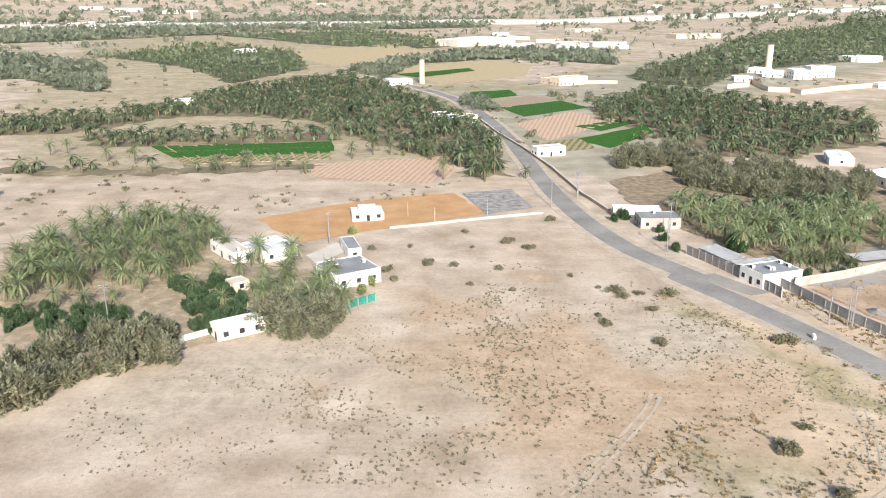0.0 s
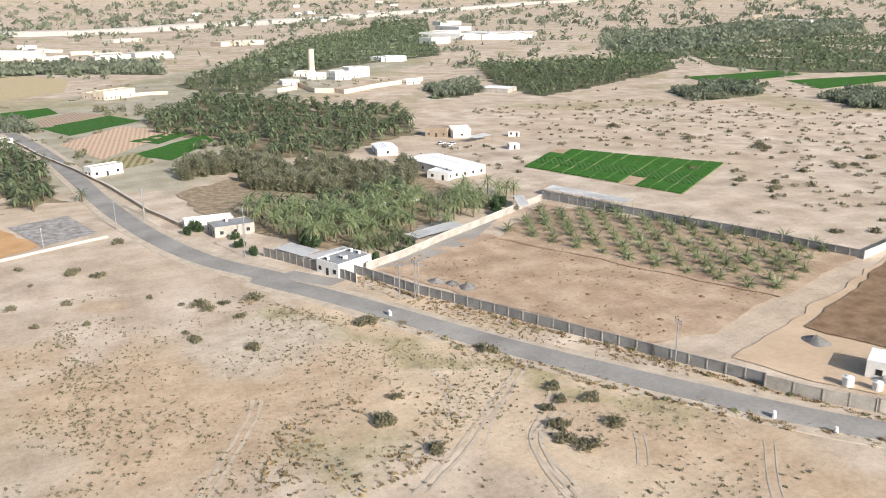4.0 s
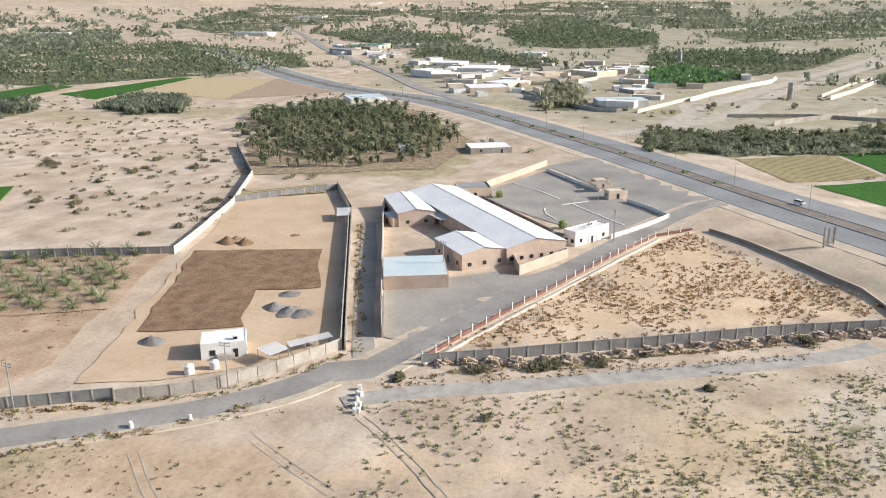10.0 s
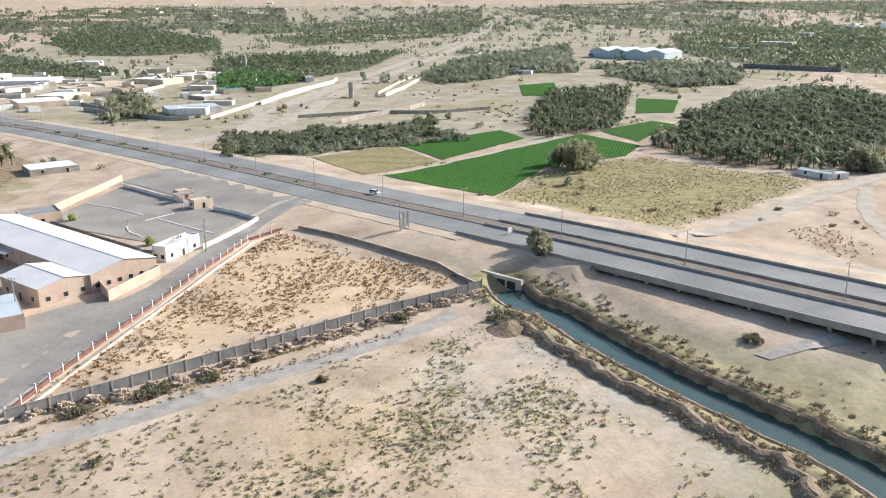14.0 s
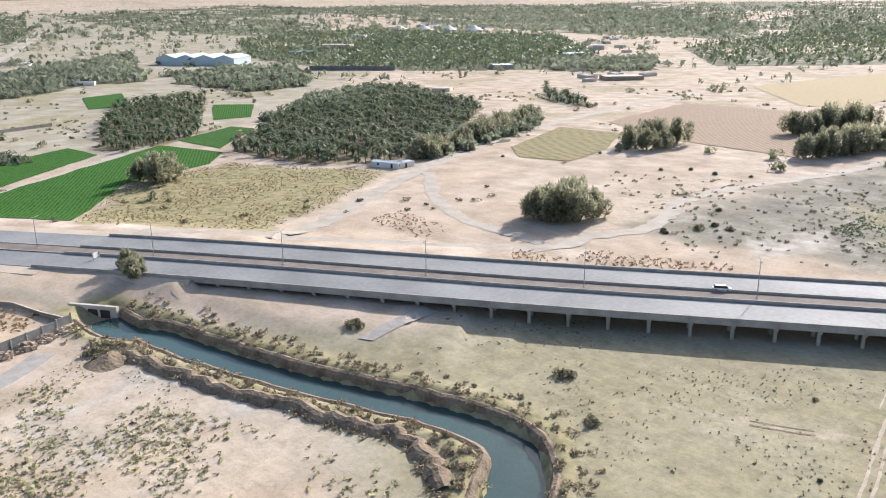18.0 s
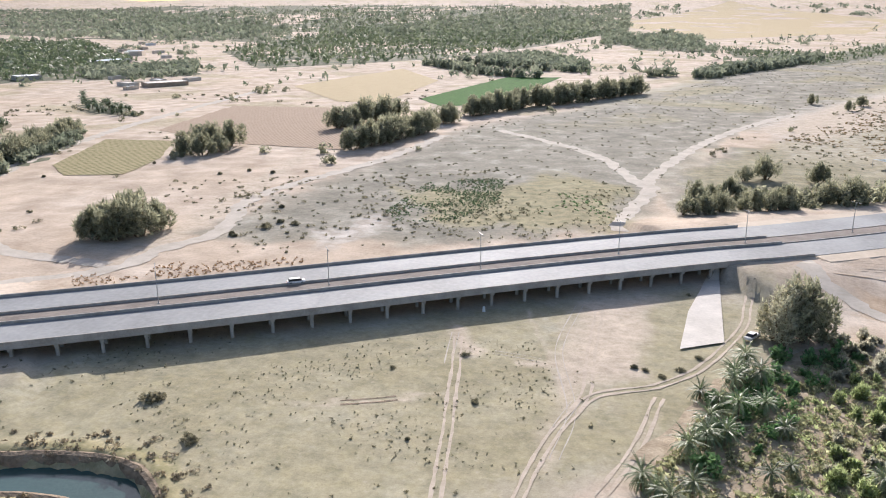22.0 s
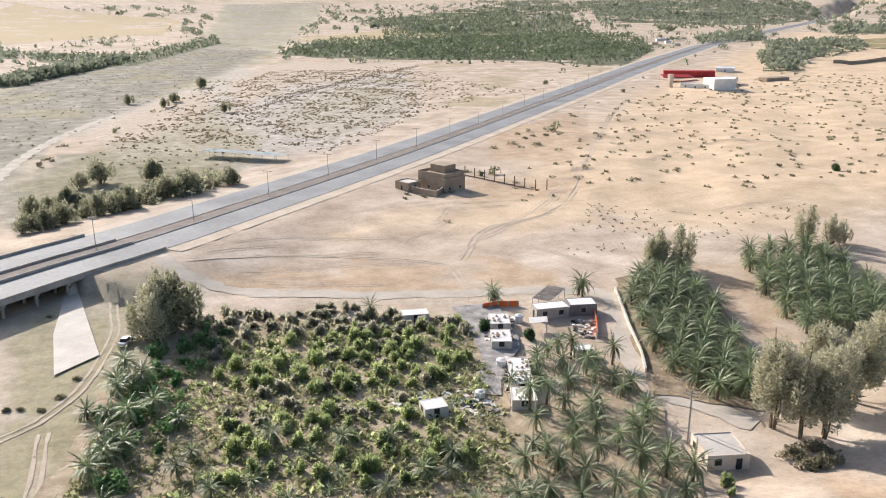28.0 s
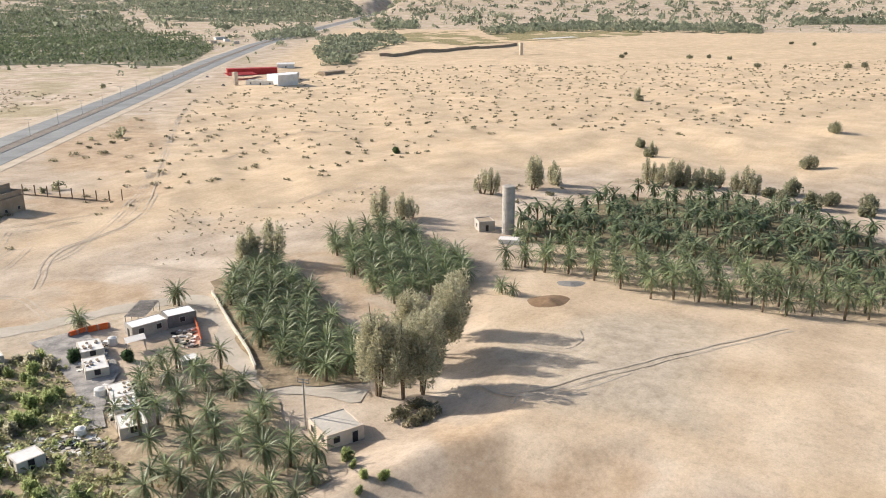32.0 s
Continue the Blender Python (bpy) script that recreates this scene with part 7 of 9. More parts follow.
tufts([(-124, -243.4), (-223, -258.7), (-245, -223.3), (-414.7, -226.5), (-443.4, -106.6), (-668, -57.6), (-1059, -96.7), (-691.8, -583.6), (-409.6, -488.2), (-161.2, -272.2)], 10.5, HUMMOCK, scrub_m, "dark low shrubs scattered over the dunes", 0.7, 1.5, 0.55)
tufts([(-137.3, -192.2), (-166.5, -186.5), (-199.3, -183.1), (-262.1, -195.8), (-216.5, -215), (-188.2, -244.3)], 4.0, TUFT, scrub_m, "dark low shrubs on the dunes", 0.9, 1.6, 0.5)
tufts([(276, 484), (402.2, 478.7), (461, 364.4), (488, 291.3), (332.7, 185.2), (246.3, 148.4), (247.7, 223.7), (289.8, 269.4), (242.5, 353)], 7.5, HUMMOCK, scrub_m, "grey shrubs over eroded sand", 0.7, 1.6, 0.5)
tufts([(-181.9, 301.6), (-121.3, 316.9), (-76, 317.8), (-4, 329.2), (-1.6, 309.6), (-74.3, 274.9), (-157.9, 258.8)], 6.0, HUMMOCK, scrub_m, "grey shrubs on pale sand", 0.6, 1.3, 0.4)
tufts([(115.2, -278.3), (24.4, -345.7), (20.6, -273.2), (63.7, -246.4)], 3.5, TUFT, scrub_m, "green weeds in the river bed", 1.0, 1.8, 0.6)
tufts([(-25, -438.1), (-172.7, -814.1), (-411.2, -906.9), (-379.9, -584.3), (-174.7, -453.8), (-62.4, -370.3)], 6.0, HUMMOCK, scrub_m, "dry shrubs on salt-crusted ground", 0.5, 1.1, 0.5)
tufts([(-43.6, -488.8), (-140.4, -670.6), (-263.0, -906.2), (-400.0, -830.4), (-244.3, -500.3), (-136.3, -386.9), (-120.1, -434.3), (-79.9, -460.0)], 3.6, HUMMOCK, dry_m, "golden dry weeds over the salt crust", 0.4, 0.95, 0.45, "dry_weeds")
tufts([(226.5, -307), (76, -375.7), (52.8, -271.1), (129.9, -210.5)], 5.0, HUMMOCK, scrub_m, "weeds on the sandy lot", 0.4, 1.0, 0.5)
stuff("canal_reeds", HUMMOCK, np.vstack([CANAL[:, :2] + sides(CANAL) * o + rng.uniform(-1.6, 1.6, (len(CANAL), 2)) for o in (6.8, -6.8, 8.0, -8.0, 9.3, -9.3, 11.5, -11.5, 13)]), [reed_m], "brown dry reeds along the canal banks", "reeds", 0.35, 1.05)

stuff("berm_scrub", HUMMOCK, np.vstack([BERM[:, :2] + rng.uniform(-2.4, 2.4, (len(BERM), 2)) for _ in range(3)]), [reed_m], "dry brown brush along the spoil bank", "brush", 0.4, 1.0)
stuff("berm_weeds", HUMMOCK, BERM[::2, :2] + rng.uniform(-2.6, 2.6, (len(BERM[::2]), 2)), [scrub_m], "grey-green weeds along the spoil bank", "weeds", 0.4, 0.9)

# scattered trees, palms and scrub over the far plain
def filler(gap, r0, r1, models, material, label, cut, seed, name, lo, hi, mats=None):
    n = int(math.pi * (r1 * r1 - r0 * r0) / gap ** 2)
    g = np.random.default_rng(seed)
    a, r = g.uniform(0, 6.2832, n), np.sqrt(g.uniform(r0 * r0, r1 * r1, n))
    p = np.stack([r * np.cos(a), r * np.sin(a)], 1)
    p = p[(fbm(p, 210, seed) + 0.6 * g.normal(size=n) * 0.5 > cut) & ~inside(p, DUNES) & ~inside(p, OPEN) & (edge_far(p, HW_LINE) > 32)]
    for q in FIELDS:
        p = p[~inside(p, q)]
    stuff(name, models, p, mats or [material], label, "scrub", lo, hi)


OPEN = [(28.4, -346.6), (-121.8, -660.8), (-300.6, -1035.5), (-564.7, -777.4), (-293.2, -481.3), (-124.5, -370.7), (-37.6, -309.3)]
FIELDS = [q[1] for q in F] + [[(165.2, -228.2), (146, -362.6), (118.7, -499.6), (45.2, -746.6), (-409.8, -1928.3), (-976.9, -4084.3), (-1433, -3947.2), (-289.3, -1026.1), (-77.5, -638.2), (-14.4, -478.8), (5.3, -366.9), (21.4, -288.5), (79.4, -242.7)], [(269.2, 472.5), (413.8, 492.5), (461, 364.4), (497.8, 280.5), (332.7, 185.2), (246.3, 148.4), (212.7, 310.5)], [(283.6, 604), (460.2, 487.3), (308, 322.1), (191.7, 407.2)]]
filler(12, 330, 800, TREE_LOD[1], tamarisk, "clumps of tamarisks over the plain", 1.15, 41, "scattered_trees", 0.4, 0.95)
filler(13.5, 300, 800, HUMMOCK, scrub_m, "grey scrub over the plain", 0.55, 42, "far_scrub", 0.8, 1.9)
filler(16, 800, 1900, TREE_LOD[2], hazed_far_leaf, "far belts of trees", 0.95, 43, "scattered_trees", 0.7, 1.4)
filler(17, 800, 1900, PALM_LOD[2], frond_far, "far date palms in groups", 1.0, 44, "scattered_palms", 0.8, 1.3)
filler(30, 1900, 3900, TREE_LOD[2], hazed_far_leaf, "hazy far woods on the plain", 0.6, 45, "scattered_trees", 1.4, 2.8)

tufts(LOT, 5.0, HUMMOCK, dry_m, "golden-brown scrub in the fenced lot", 0.35, 0.8, 0.5, "dry_weeds")
for line, off in (([(80.6, 205), (89.1, 182), (102.7, 152), (114.9, 125.6), (126.3, 101), (135.7, 83), (145.4, 74.6), (158, 66.4)], -1.6), ([(72, 172), (95, 124), (118, 87), (134, 70)], 0.0), ([(157, 46), (168, 21), (180.6, -6), (193, -33)], -5.5), ([(159, 63.2), (190, 74.6), (232, 90), (260, 100)], 0.0)):
    p = spline(line, 1.1)
    q = p[:, :2] + sides(p) * (off + rng.normal(0, 0.7, len(p)))[:, None]
    stuff("roadside_weeds", HUMMOCK, q, [dry_m], "golden dry weeds along the wall and road", "weeds", 0.25, 0.75)
    stuff("roadside_weeds", HUMMOCK, q[::5] + rng.normal(0, 0.8, (len(q[::5]), 2)), [weed_m], "green weeds along the wall and road", "weeds", 0.3, 0.9)
tufts([(163.6, 45.8), (276.6, -8.6), (209.2, -58.7)], 1.5, TUFT, rust_m, "rust-brown dry scrub in the fenced lot", 0.8, 1.7, 0.55, "dry_weeds")
for poly in ([(134.5, 59.1), (157.9, -4.5), (171.1, -52.7), (134.7, -58.5), (92.6, -43), (83.4, 39.3)], [(166.4, -11.3), (172.9, -45.7), (118, -69.7), (91.5, -74.6), (72.2, -49.2), (106.2, -2.6)]):
    tufts(poly, 2.2, TUFT, weed_m, "fresh green tufts on pale sand", 0.7, 1.8, 0.45)
    tufts(poly, 2.6, TUFT, scrub_m, "grey-brown tufts on pale sand", 0.7, 1.5, 0.4)
tufts([(111.1, -280.2), (110.6, -340.3), (79.8, -347.7), (72.1, -296.3), (84, -270.8), (101.4, -266.2)], 1.2, TUFT, leaf_dark, "dark green weeds in the river bed", 0.7, 1.5, 0.62, "river_weeds")
tufts([(59.4, -328.9), (36.7, -322.5), (28.8, -289.6), (53.6, -287.6)], 3.0, HUMMOCK, leaf_green, "dark green weeds in the river bed", 0.3, 0.7, 0.5, "river_weeds")
tufts([(232.5, -173.2), (235.5, -191.4), (200.7, -186.7), (200.4, -171.1)], 2.2, TUFT, rust_m, "yellow-brown weeds on the sand", 0.8, 1.6, 0.7, "dry_weeds")
tufts([(170.6, -182.3), (150, -202.4), (114.8, -218.6), (111.3, -212), (163.8, -174.9)], 1.9, TUFT, rust_m, "yellow-brown weeds along the highway", 0.8, 1.8, 0.7, "dry_weeds")
tufts([(158, -270.4), (153.9, -347.3), (149.6, -400.7), (139.1, -502.8), (64.1, -627), (-31.4, -911.3), (-152.6, -1237), (-409.8, -1928.3), (-354, -1256.4), (-69.1, -603.9), (-31.3, -535.4), (2.3, -424.8), (14, -313.5), (63.7, -246.4)], 8.5, HUMMOCK, scrub_m, "low grey shrubs over the dry river bed", 0.3, 0.9, 0.5)

# ---- walls and fences ----
def box_part(name, dims, material, parent, label="", bevel=0.0):
    return part(name, box(*dims, bevel=bevel), material, parent, label)


def fence(pts, h, label, panel=4.0, body=None, post=None, base=0.0, name="compound_wall", step=None, post_h=0.25, thick=0.16):
    """A wall of panels between posts along a line; each panel and post is a part."""
    p = np.array(pts, float)
    root = empty(name, Matrix.Identity(4), label=label, category="wall")
    body, post = body or panel_m, post or concrete
    pm = {}
    qm = bpy.data.meshes.new("post")
    b = box(-0.17, -0.17, -0.6, 0.17, 0.17, h + post_h, bevel=0.03)
    b.to_mesh(qm)
    qm.materials.append(post)
    for a, c in zip(p, p[1:]):
        l = np.hypot(*(c - a))
        n = max(1, round(l / panel))
        w, ang = l / n, math.degrees(math.atan2(c[1] - a[1], c[0] - a[0]))
        key = round(w, 2)
        if key not in pm:
            pm[key] = bpy.data.meshes.new("panel")
            g = box(0.16, -thick / 2, -0.6, w - 0.16, thick / 2, h)
            box(0.16, -thick / 2 - 0.05, h, w - 0.16, thick / 2 + 0.05, h + 0.1, g)
            g.to_mesh(pm[key])
            pm[key].materials.append(body)
        for k in range(n):
            q = a + (c - a) * k / n
            z = hz1(*q) + base
            for nm, me in (("panel", pm[key]), ("post", qm)):
                o = new(nm, me)
                o.parent, o.matrix_basis = root, pose(q[0], q[1], z, 0, 0, ang)
    o = new("post", qm)
    o.parent, o.matrix_basis = root, pose(p[-1][0], p[-1][1], hz1(*p[-1]) + base)
    return root


def plain_wall(pts, h, label, material=None, thick=0.3, name="boundary_wall"):
    p = np.array(pts, float)
    out = []
    for a, b in zip(p, p[1:]):
        n = max(1, int(np.hypot(*(b - a)) / 8))
        out += [a + (b - a) * k / n for k in range(n)]
    out.append(p[-1])
    out = np.array(out)
    root = empty(name, Matrix.Identity(4), label=label, category="wall")
    path = np.c_[out, hz(out)]
    loft("wall", path, [(thick / 2, -0.6), (thick / 2, h), (-thick / 2, h), (-thick / 2, -0.6)], material or white_m, True, root)
    loft("coping", path, [(thick / 2 + 0.06, h + 0.003), (thick / 2 + 0.06, h + 0.12), (-thick / 2 - 0.06, h + 0.12), (-thick / 2 - 0.06, h + 0.003)], concrete_pale, True, root)
    return root


fence([(63, 233.4), (71.3, 215.7), (76.6, 202.3), (78.2, 197.9)], 2.6, "grey sheet-metal gate wall of a farm compound", 3.0, concrete_dark)
fence([(80.6, 206.4), (89.1, 183), (102.7, 153.4), (114.9, 126.9), (126.3, 102)], 2.4, "long grey precast panel wall beside the road", 4.0)
fence([(125.4, 101.2), (130.4, 91.8), (135.7, 84.3), (145.4, 75.9), (159.8, 67.3)], 2.6, "pale grey panel wall round the sand yard", 4.5, concrete)
fence([(159.8, 67.3), (189.5, 78.3), (235.8, 95.3), (277.8, 111), (310.2, 128.2)], 2.6, "pale boundary wall with lane beside it", 5.0, cream_m)
fence([(159.5, 66.2), (191.5, 78.1), (236, 94.5), (276, 109.3), (313.4, 129.8)], 2.8, "pale concrete wall along the lane", 5.0, concrete)
fence([(176.7, 252.4), (189.1, 220.2), (203.5, 183.5), (215.6, 145)], 2.6, "grey panel wall behind the palm plantation", 4.0)
fence([(215.6, 145), (242.3, 150.3), (279.8, 159.5), (329.8, 177.5)], 2.4, "pale block wall across the sand", 5.0, concrete_pale)
fence([(329.8, 177.5), (358.8, 196.7), (396.8, 221.2)], 2.4, "grey wall at the edge of the palm grove", 5.0)
fence([(282.6, 160.7), (295.5, 146.9), (311.4, 129)], 2.4, "grey panel wall at the back of the plot", 4.5)
plain_wall([(84.3, 205.8), (99.1, 212), (119.6, 222.8), (143.3, 234.5), (174.2, 249.9)], 2.4, "long pale concrete compound wall", concrete)
fence([(155.9, 47.3), (167.1, 22.5), (179.7, -4.9), (192.5, -32.2), (202.8, -59.1)], 2.5, "long grey panel wall above a rubble slope", 4.0)
plain_wall([(202.8, -59.1), (222.8, -51.7), (243.3, -39.6), (262.4, -28.1), (277.3, -16.3)], 1.0, "low brown earth-coloured wall", brown_m)
# low wall with white pillars and red panels
fence([(158.1, 47.9), (176.9, 41.1), (202.9, 30), (236.1, 15.8), (268.6, 0.9), (278.3, -11)], 0.9, "low red-brown fence between white pillars", 5.2, surf("red_brown_panel", (0.16, 0.075, 0.06), (0.24, 0.12, 0.1), 0.4), white_m, name="pillar_fence", post_h=1.2)
plain_wall([(155.4, 46.7), (174, 39.1), (199.7, 28.1), (232.4, 13.9), (266, -0.9), (275.4, -11.2)], 0.5, "low cream kerb wall below the pillar fence", cream_m, 0.4, "kerb_wall")
plain_wall([(168.3, 60.5), (186, 66.7), (210.9, 75.2), (248.9, 87.9), (284.7, 99.9)], 3.0, "cream boundary wall beside the lane", cream_m)
plain_wall([(327.4, 70.4), (352, 61.5), (379.6, 52)], 2.6, "pinkish boundary wall of the car park", pink_m)
fence([(315.2, 71.8), (290, 52.5), (265.2, 33.7)], 0.9, "dark railing on a wall beside the warehouse", 3.0, concrete_dark, concrete_dark, name="railing", thick=0.1)
fence([(366, 49.9), (350.3, 39.1), (328.8, 23.8)], 1.4, "white picket fence on a low wall", 2.6, white_m, white_m, name="car_park_fence", thick=0.08)
fence([(313.5, 12.2), (303.2, 3.6), (292, -3.2)], 1.4, "white picket fence on a low wall", 2.6, white_m, white_m, name="car_park_fence", thick=0.08)
fence([(292, -3.2), (277, 5.6), (262.4, 14.7)], 1.6, "white fence with pillars along the road", 3.2, white_m, white_m, name="car_park_fence", thick=0.1)
for pts in ([(337.7, 60.4), (325.7, 47.7), (313, 37.7)], [(304.9, 36), (312.4, 26.6)], [(306.7, 31.9), (292.6, 21.8), (280.1, 11.5)], [(298, 41.3), (290.6, 39.8), (281.5, 34.6)]):
    tagged(loft("car_park_kerb", ground_line(pts, 3, 0.12), [(0.25, -0.3), (0.25, 0.25), (-0.25, 0.25), (-0.25, -0.3)], white_m, True), "white painted kerb in the car park", "kerb", kind="structure")
plain_wall([(195.3, 649.6), (215.3, 661.7)] + [(225.1, 687.9), (220.2, 631.5), (234.4, 625.5), (237.6, 612.3), (276.9, 640.9), (336.2, 672.1)], 3.4, "cream villa boundary wall", cream_m)
plain_wall([(-27.2, 258.2), (-14.4, 263.2), (2.5, 270.6), (24.3, 278.4)], 0.6, "low concrete channel wall", concrete_pale, 0.6)
plain_wall([(-64.5, 161.5), (-64.3, 166.9), (-59.9, 170.7)], 1.4, "low white garden wall", white_m)
fence([(-31.9, 185.3), (-28.4, 189.9), (-24.4, 193.6)], 1.8, "green sheet fence of the compound", 2.4, green_m, metal_m, name="sheet_fence")
plain_wall([(-134.4, -162.3), (-120.9, -140.6), (-112.7, -126.7), (-107.4, -119.2)], 1.0, "low cream wall beside the palm grove", cream_m)
plain_wall([(572.2, 18.3), (649, -14.6), (704.8, -44.7), (826.1, -97.8)], 2.4, "pale village boundary wall", concrete_pale)
plain_wall([(694.4, 118.5), (625.4, 85.3), (684.1, 66)], 2.2, "grey village yard wall", concrete)
plain_wall([(690.8, -114.8), (812.1, -163.3)] + [(840.4, -180.8)], 2.2, "pale yard wall", concrete_pale)
plain_wall([(561.5, -38.4), (571.9, -88.7), (558, -133.1), (568.6, -174.9)], 2.2, "grey wall along the dirt yard", concrete)
plain_wall([(1.2, 503.1), (13.7, 439.8), (24.3, 398.9), (34.4, 351.3), (41.5, 304.5), (47.5, 280.3)], 1.2, "dark earth bank wall beside the road", brown_m, 0.7)
fence([(-166.8, -600.9), (-205.8, -654.3), (-252.9, -703), (-326.4, -787.2), (-424.4, -869.3)], 0.3, "line of dead palm stumps used as a fence", 4.0, brown_m, bark, name="stump_fence", post_h=2.0, thick=0.05)
fence([(-172, -310.8), (-177.4, -294.7), (-183.8, -281.1), (-187.5, -270.4)], 0.3, "charred palm trunks standing in a row", 6.0, brown_m, bark, name="stump_row", post_h=4.0)

# ---- buildings ----
def openings(root, w, d, h, win, door, plain=False):
    def put(name, x, y, wd, z0, z1, side, m):
        # side: 0 front (-y), 1 right (+x), 2 back, 3 left
        r = pose(0, 0, 0, 0, 0, (0, 90, 180, 270)[side])
        half = (d if side in (0, 2) else w) / 2
        if plain:
            o = part(name, box(x - wd / 2, -half - 0.05, z0, x + wd / 2, -half + 0.1, z1), dark_m, root)
            o.matrix_basis = r
            return o
        o = part(name, box(x - wd / 2 - 0.08, -half - 0.05, z0 - 0.08, x + wd / 2 + 0.08, -half + 0.1, z1 + 0.08), m, root)
        o.matrix_basis = r
        q = part("pane" if name == "window" else "leaf", box(x - wd / 2, -half - 0.07, z0, x + wd / 2, -half - 0.02, z1), dark_m, o)
        return o
    for side in range(4):
        l = w if side in (0, 2) else d
        n = min((2 if side == 0 else 0) if plain else win if side in (0, 1, 3) else 0, int(l / 2.5))
        for k in range(n):
            x = (k + 0.5) / n * l - l / 2
            if door and side == 0 and k == n // 2:
                put("door", x, 0, 1.0, 0.0, 2.1, side, concrete)
            else:
                for f in range(max(1, int(h / 3.1))):
                    put("window", x, 0, 1.2, 1.0 + 3.1 * f, 2.2 + 3.1 * f, side, concrete_pale)


def walls_bm(w, d, h, t=0.25):
    bm = box(-w / 2, -d / 2, -0.8, w / 2, -d / 2 + t, h)
    box(-w / 2, d / 2 - t, -0.8, w / 2, d / 2, h, bm)
    box(-w / 2, -d / 2 + t, -0.8, -w / 2 + t, d / 2 - t, h, bm)
    box(w / 2 - t, -d / 2 + t, -0.8, w / 2, d / 2 - t, h, bm)
    return bm


def building(name, label, cx, cy, w, d, rot, h=3.6, wall=None, roof=None, parapet=0.5, win=2, door=True, ac=0, category="building", base=None, group="", plain=False):
    root = empty(name, pose(cx, cy, hz1(cx, cy) if base is None else base, 0, 0, rot), label=label, category=category, group=group)
    part("wall", walls_bm(w, d, h + parapet), wall or white_m, root)
    box_part("roof", (-w / 2 + 0.25, -d / 2 + 0.25, h - 0.2, w / 2 - 0.25, d / 2 - 0.25, h), roof or concrete_pale, root)
    if not plain or math.hypot(cx, cy) < 620:
        openings(root, w, d, h, win, door, plain)
    for k in range(ac):
        x, y = rng.uniform(-w / 2 + 1.5, w / 2 - 1.5), rng.uniform(-d / 2 + 1.2, d / 2 - 1.2)
        u = box_part("air_conditioner", (x - 0.6, y - 0.45, h, x + 0.6, y + 0.45, h + 0.9), white_m, root, bevel=0.05)
        box_part("grille", (x - 0.45, y - 0.48, h + 0.15, x + 0.45, y - 0.455, h + 0.75), dark_m, u)
    return root


def gable(name, label, cx, cy, w, d, rot, eave=4.5, ridge=6.0, wall=None, roof=None, along="x", win=2, over=0.3, base=None, category="warehouse"):
    """A shed with a low pitched roof; along: the axis that the ridge follows."""
    root = empty(name, pose(cx, cy, hz1(cx, cy) if base is None else base, 0, 0, rot), label=label, category=category)
    bm = walls_bm(w, d, eave, 0.2)
    if along == "x":
        ends = [[(s * w / 2, -d / 2, eave), (s * w / 2, d / 2, eave), (s * w / 2, 0, ridge)] for s in (-1, 1)]
    else:
        ends = [[(-w / 2, s * d / 2, eave), (w / 2, s * d / 2, eave), (0, s * d / 2, ridge)] for s in (-1, 1)]
    for e in ends:
        bm.faces.new([bm.verts.new(v) for v in e])
    part("wall", bm, wall or cream_m, root)
    W, D = w / 2 + over, d / 2 + over
    for s in (-1, 1):
        bm = bmesh.new()
        span = D if along == "x" else W
        run_ = 2 * (W if along == "x" else D)
        n = max(2, int(run_ / 1.1))
        drop = (ridge - eave) * over / (d / 2 if along == "x" else w / 2)
        prev = None
        for k in range(2 * n + 1):
            u, up = -run_ / 2 + run_ * k / (2 * n), 0.1 + (0.05 if k % 2 else 0.0)
            a, b = ((u, s * span, eave - drop + up), (u, 0, ridge + up)) if along == "x" else ((s * span, u, eave - drop + up), (0, u, ridge + up))
            cur = (bm.verts.new(a), bm.verts.new(b))
            if prev:
                bm.faces.new((prev[0], cur[0], cur[1], prev[1]))
            prev = cur
        part("roof_sheet", bm, roof or roof_white, root)
    o = box(-W, -0.15, ridge + 0.1, W, 0.15, ridge + 0.22) if along == "x" else box(-0.15, -D, ridge + 0.1, 0.15, D, ridge + 0.22)
    part("ridge_cap", o, roof or roof_white, root)
    openings(root, w, d, min(eave, 3.0), win, win > 0)
    return root


def canopy(name, label, cx, cy, w, d, rot, h=3.0, roof=None, tilt=0.4, posts=3, base=None):
    root = empty(name, pose(cx, cy, hz1(cx, cy) if base is None else base, 0, 0, rot), label=label, category="shelter")
    bm = bmesh.new()
    q = [bm.verts.new(v) for v in ((-w / 2, -d / 2, h), (w / 2, -d / 2, h), (w / 2, d / 2, h + tilt), (-w / 2, d / 2, h + tilt))]
    bm.faces.new(q)
    bmesh.ops.solidify(bm, geom=bm.faces[:], thickness=0.12)
    part("roof_sheet", bm, roof or roof_white, root)
    for k in range(posts):
        x = -w / 2 + 0.2 + (w - 0.4) * k / (posts - 1)
        for y, hh in ((-d / 2 + 0.2, h - 0.1), (d / 2 - 0.2, h + tilt - 0.15)):
            part("post", tube(0.08, 0.08, -0.3, hh, 6, x, y), metal_m, root)
    return root


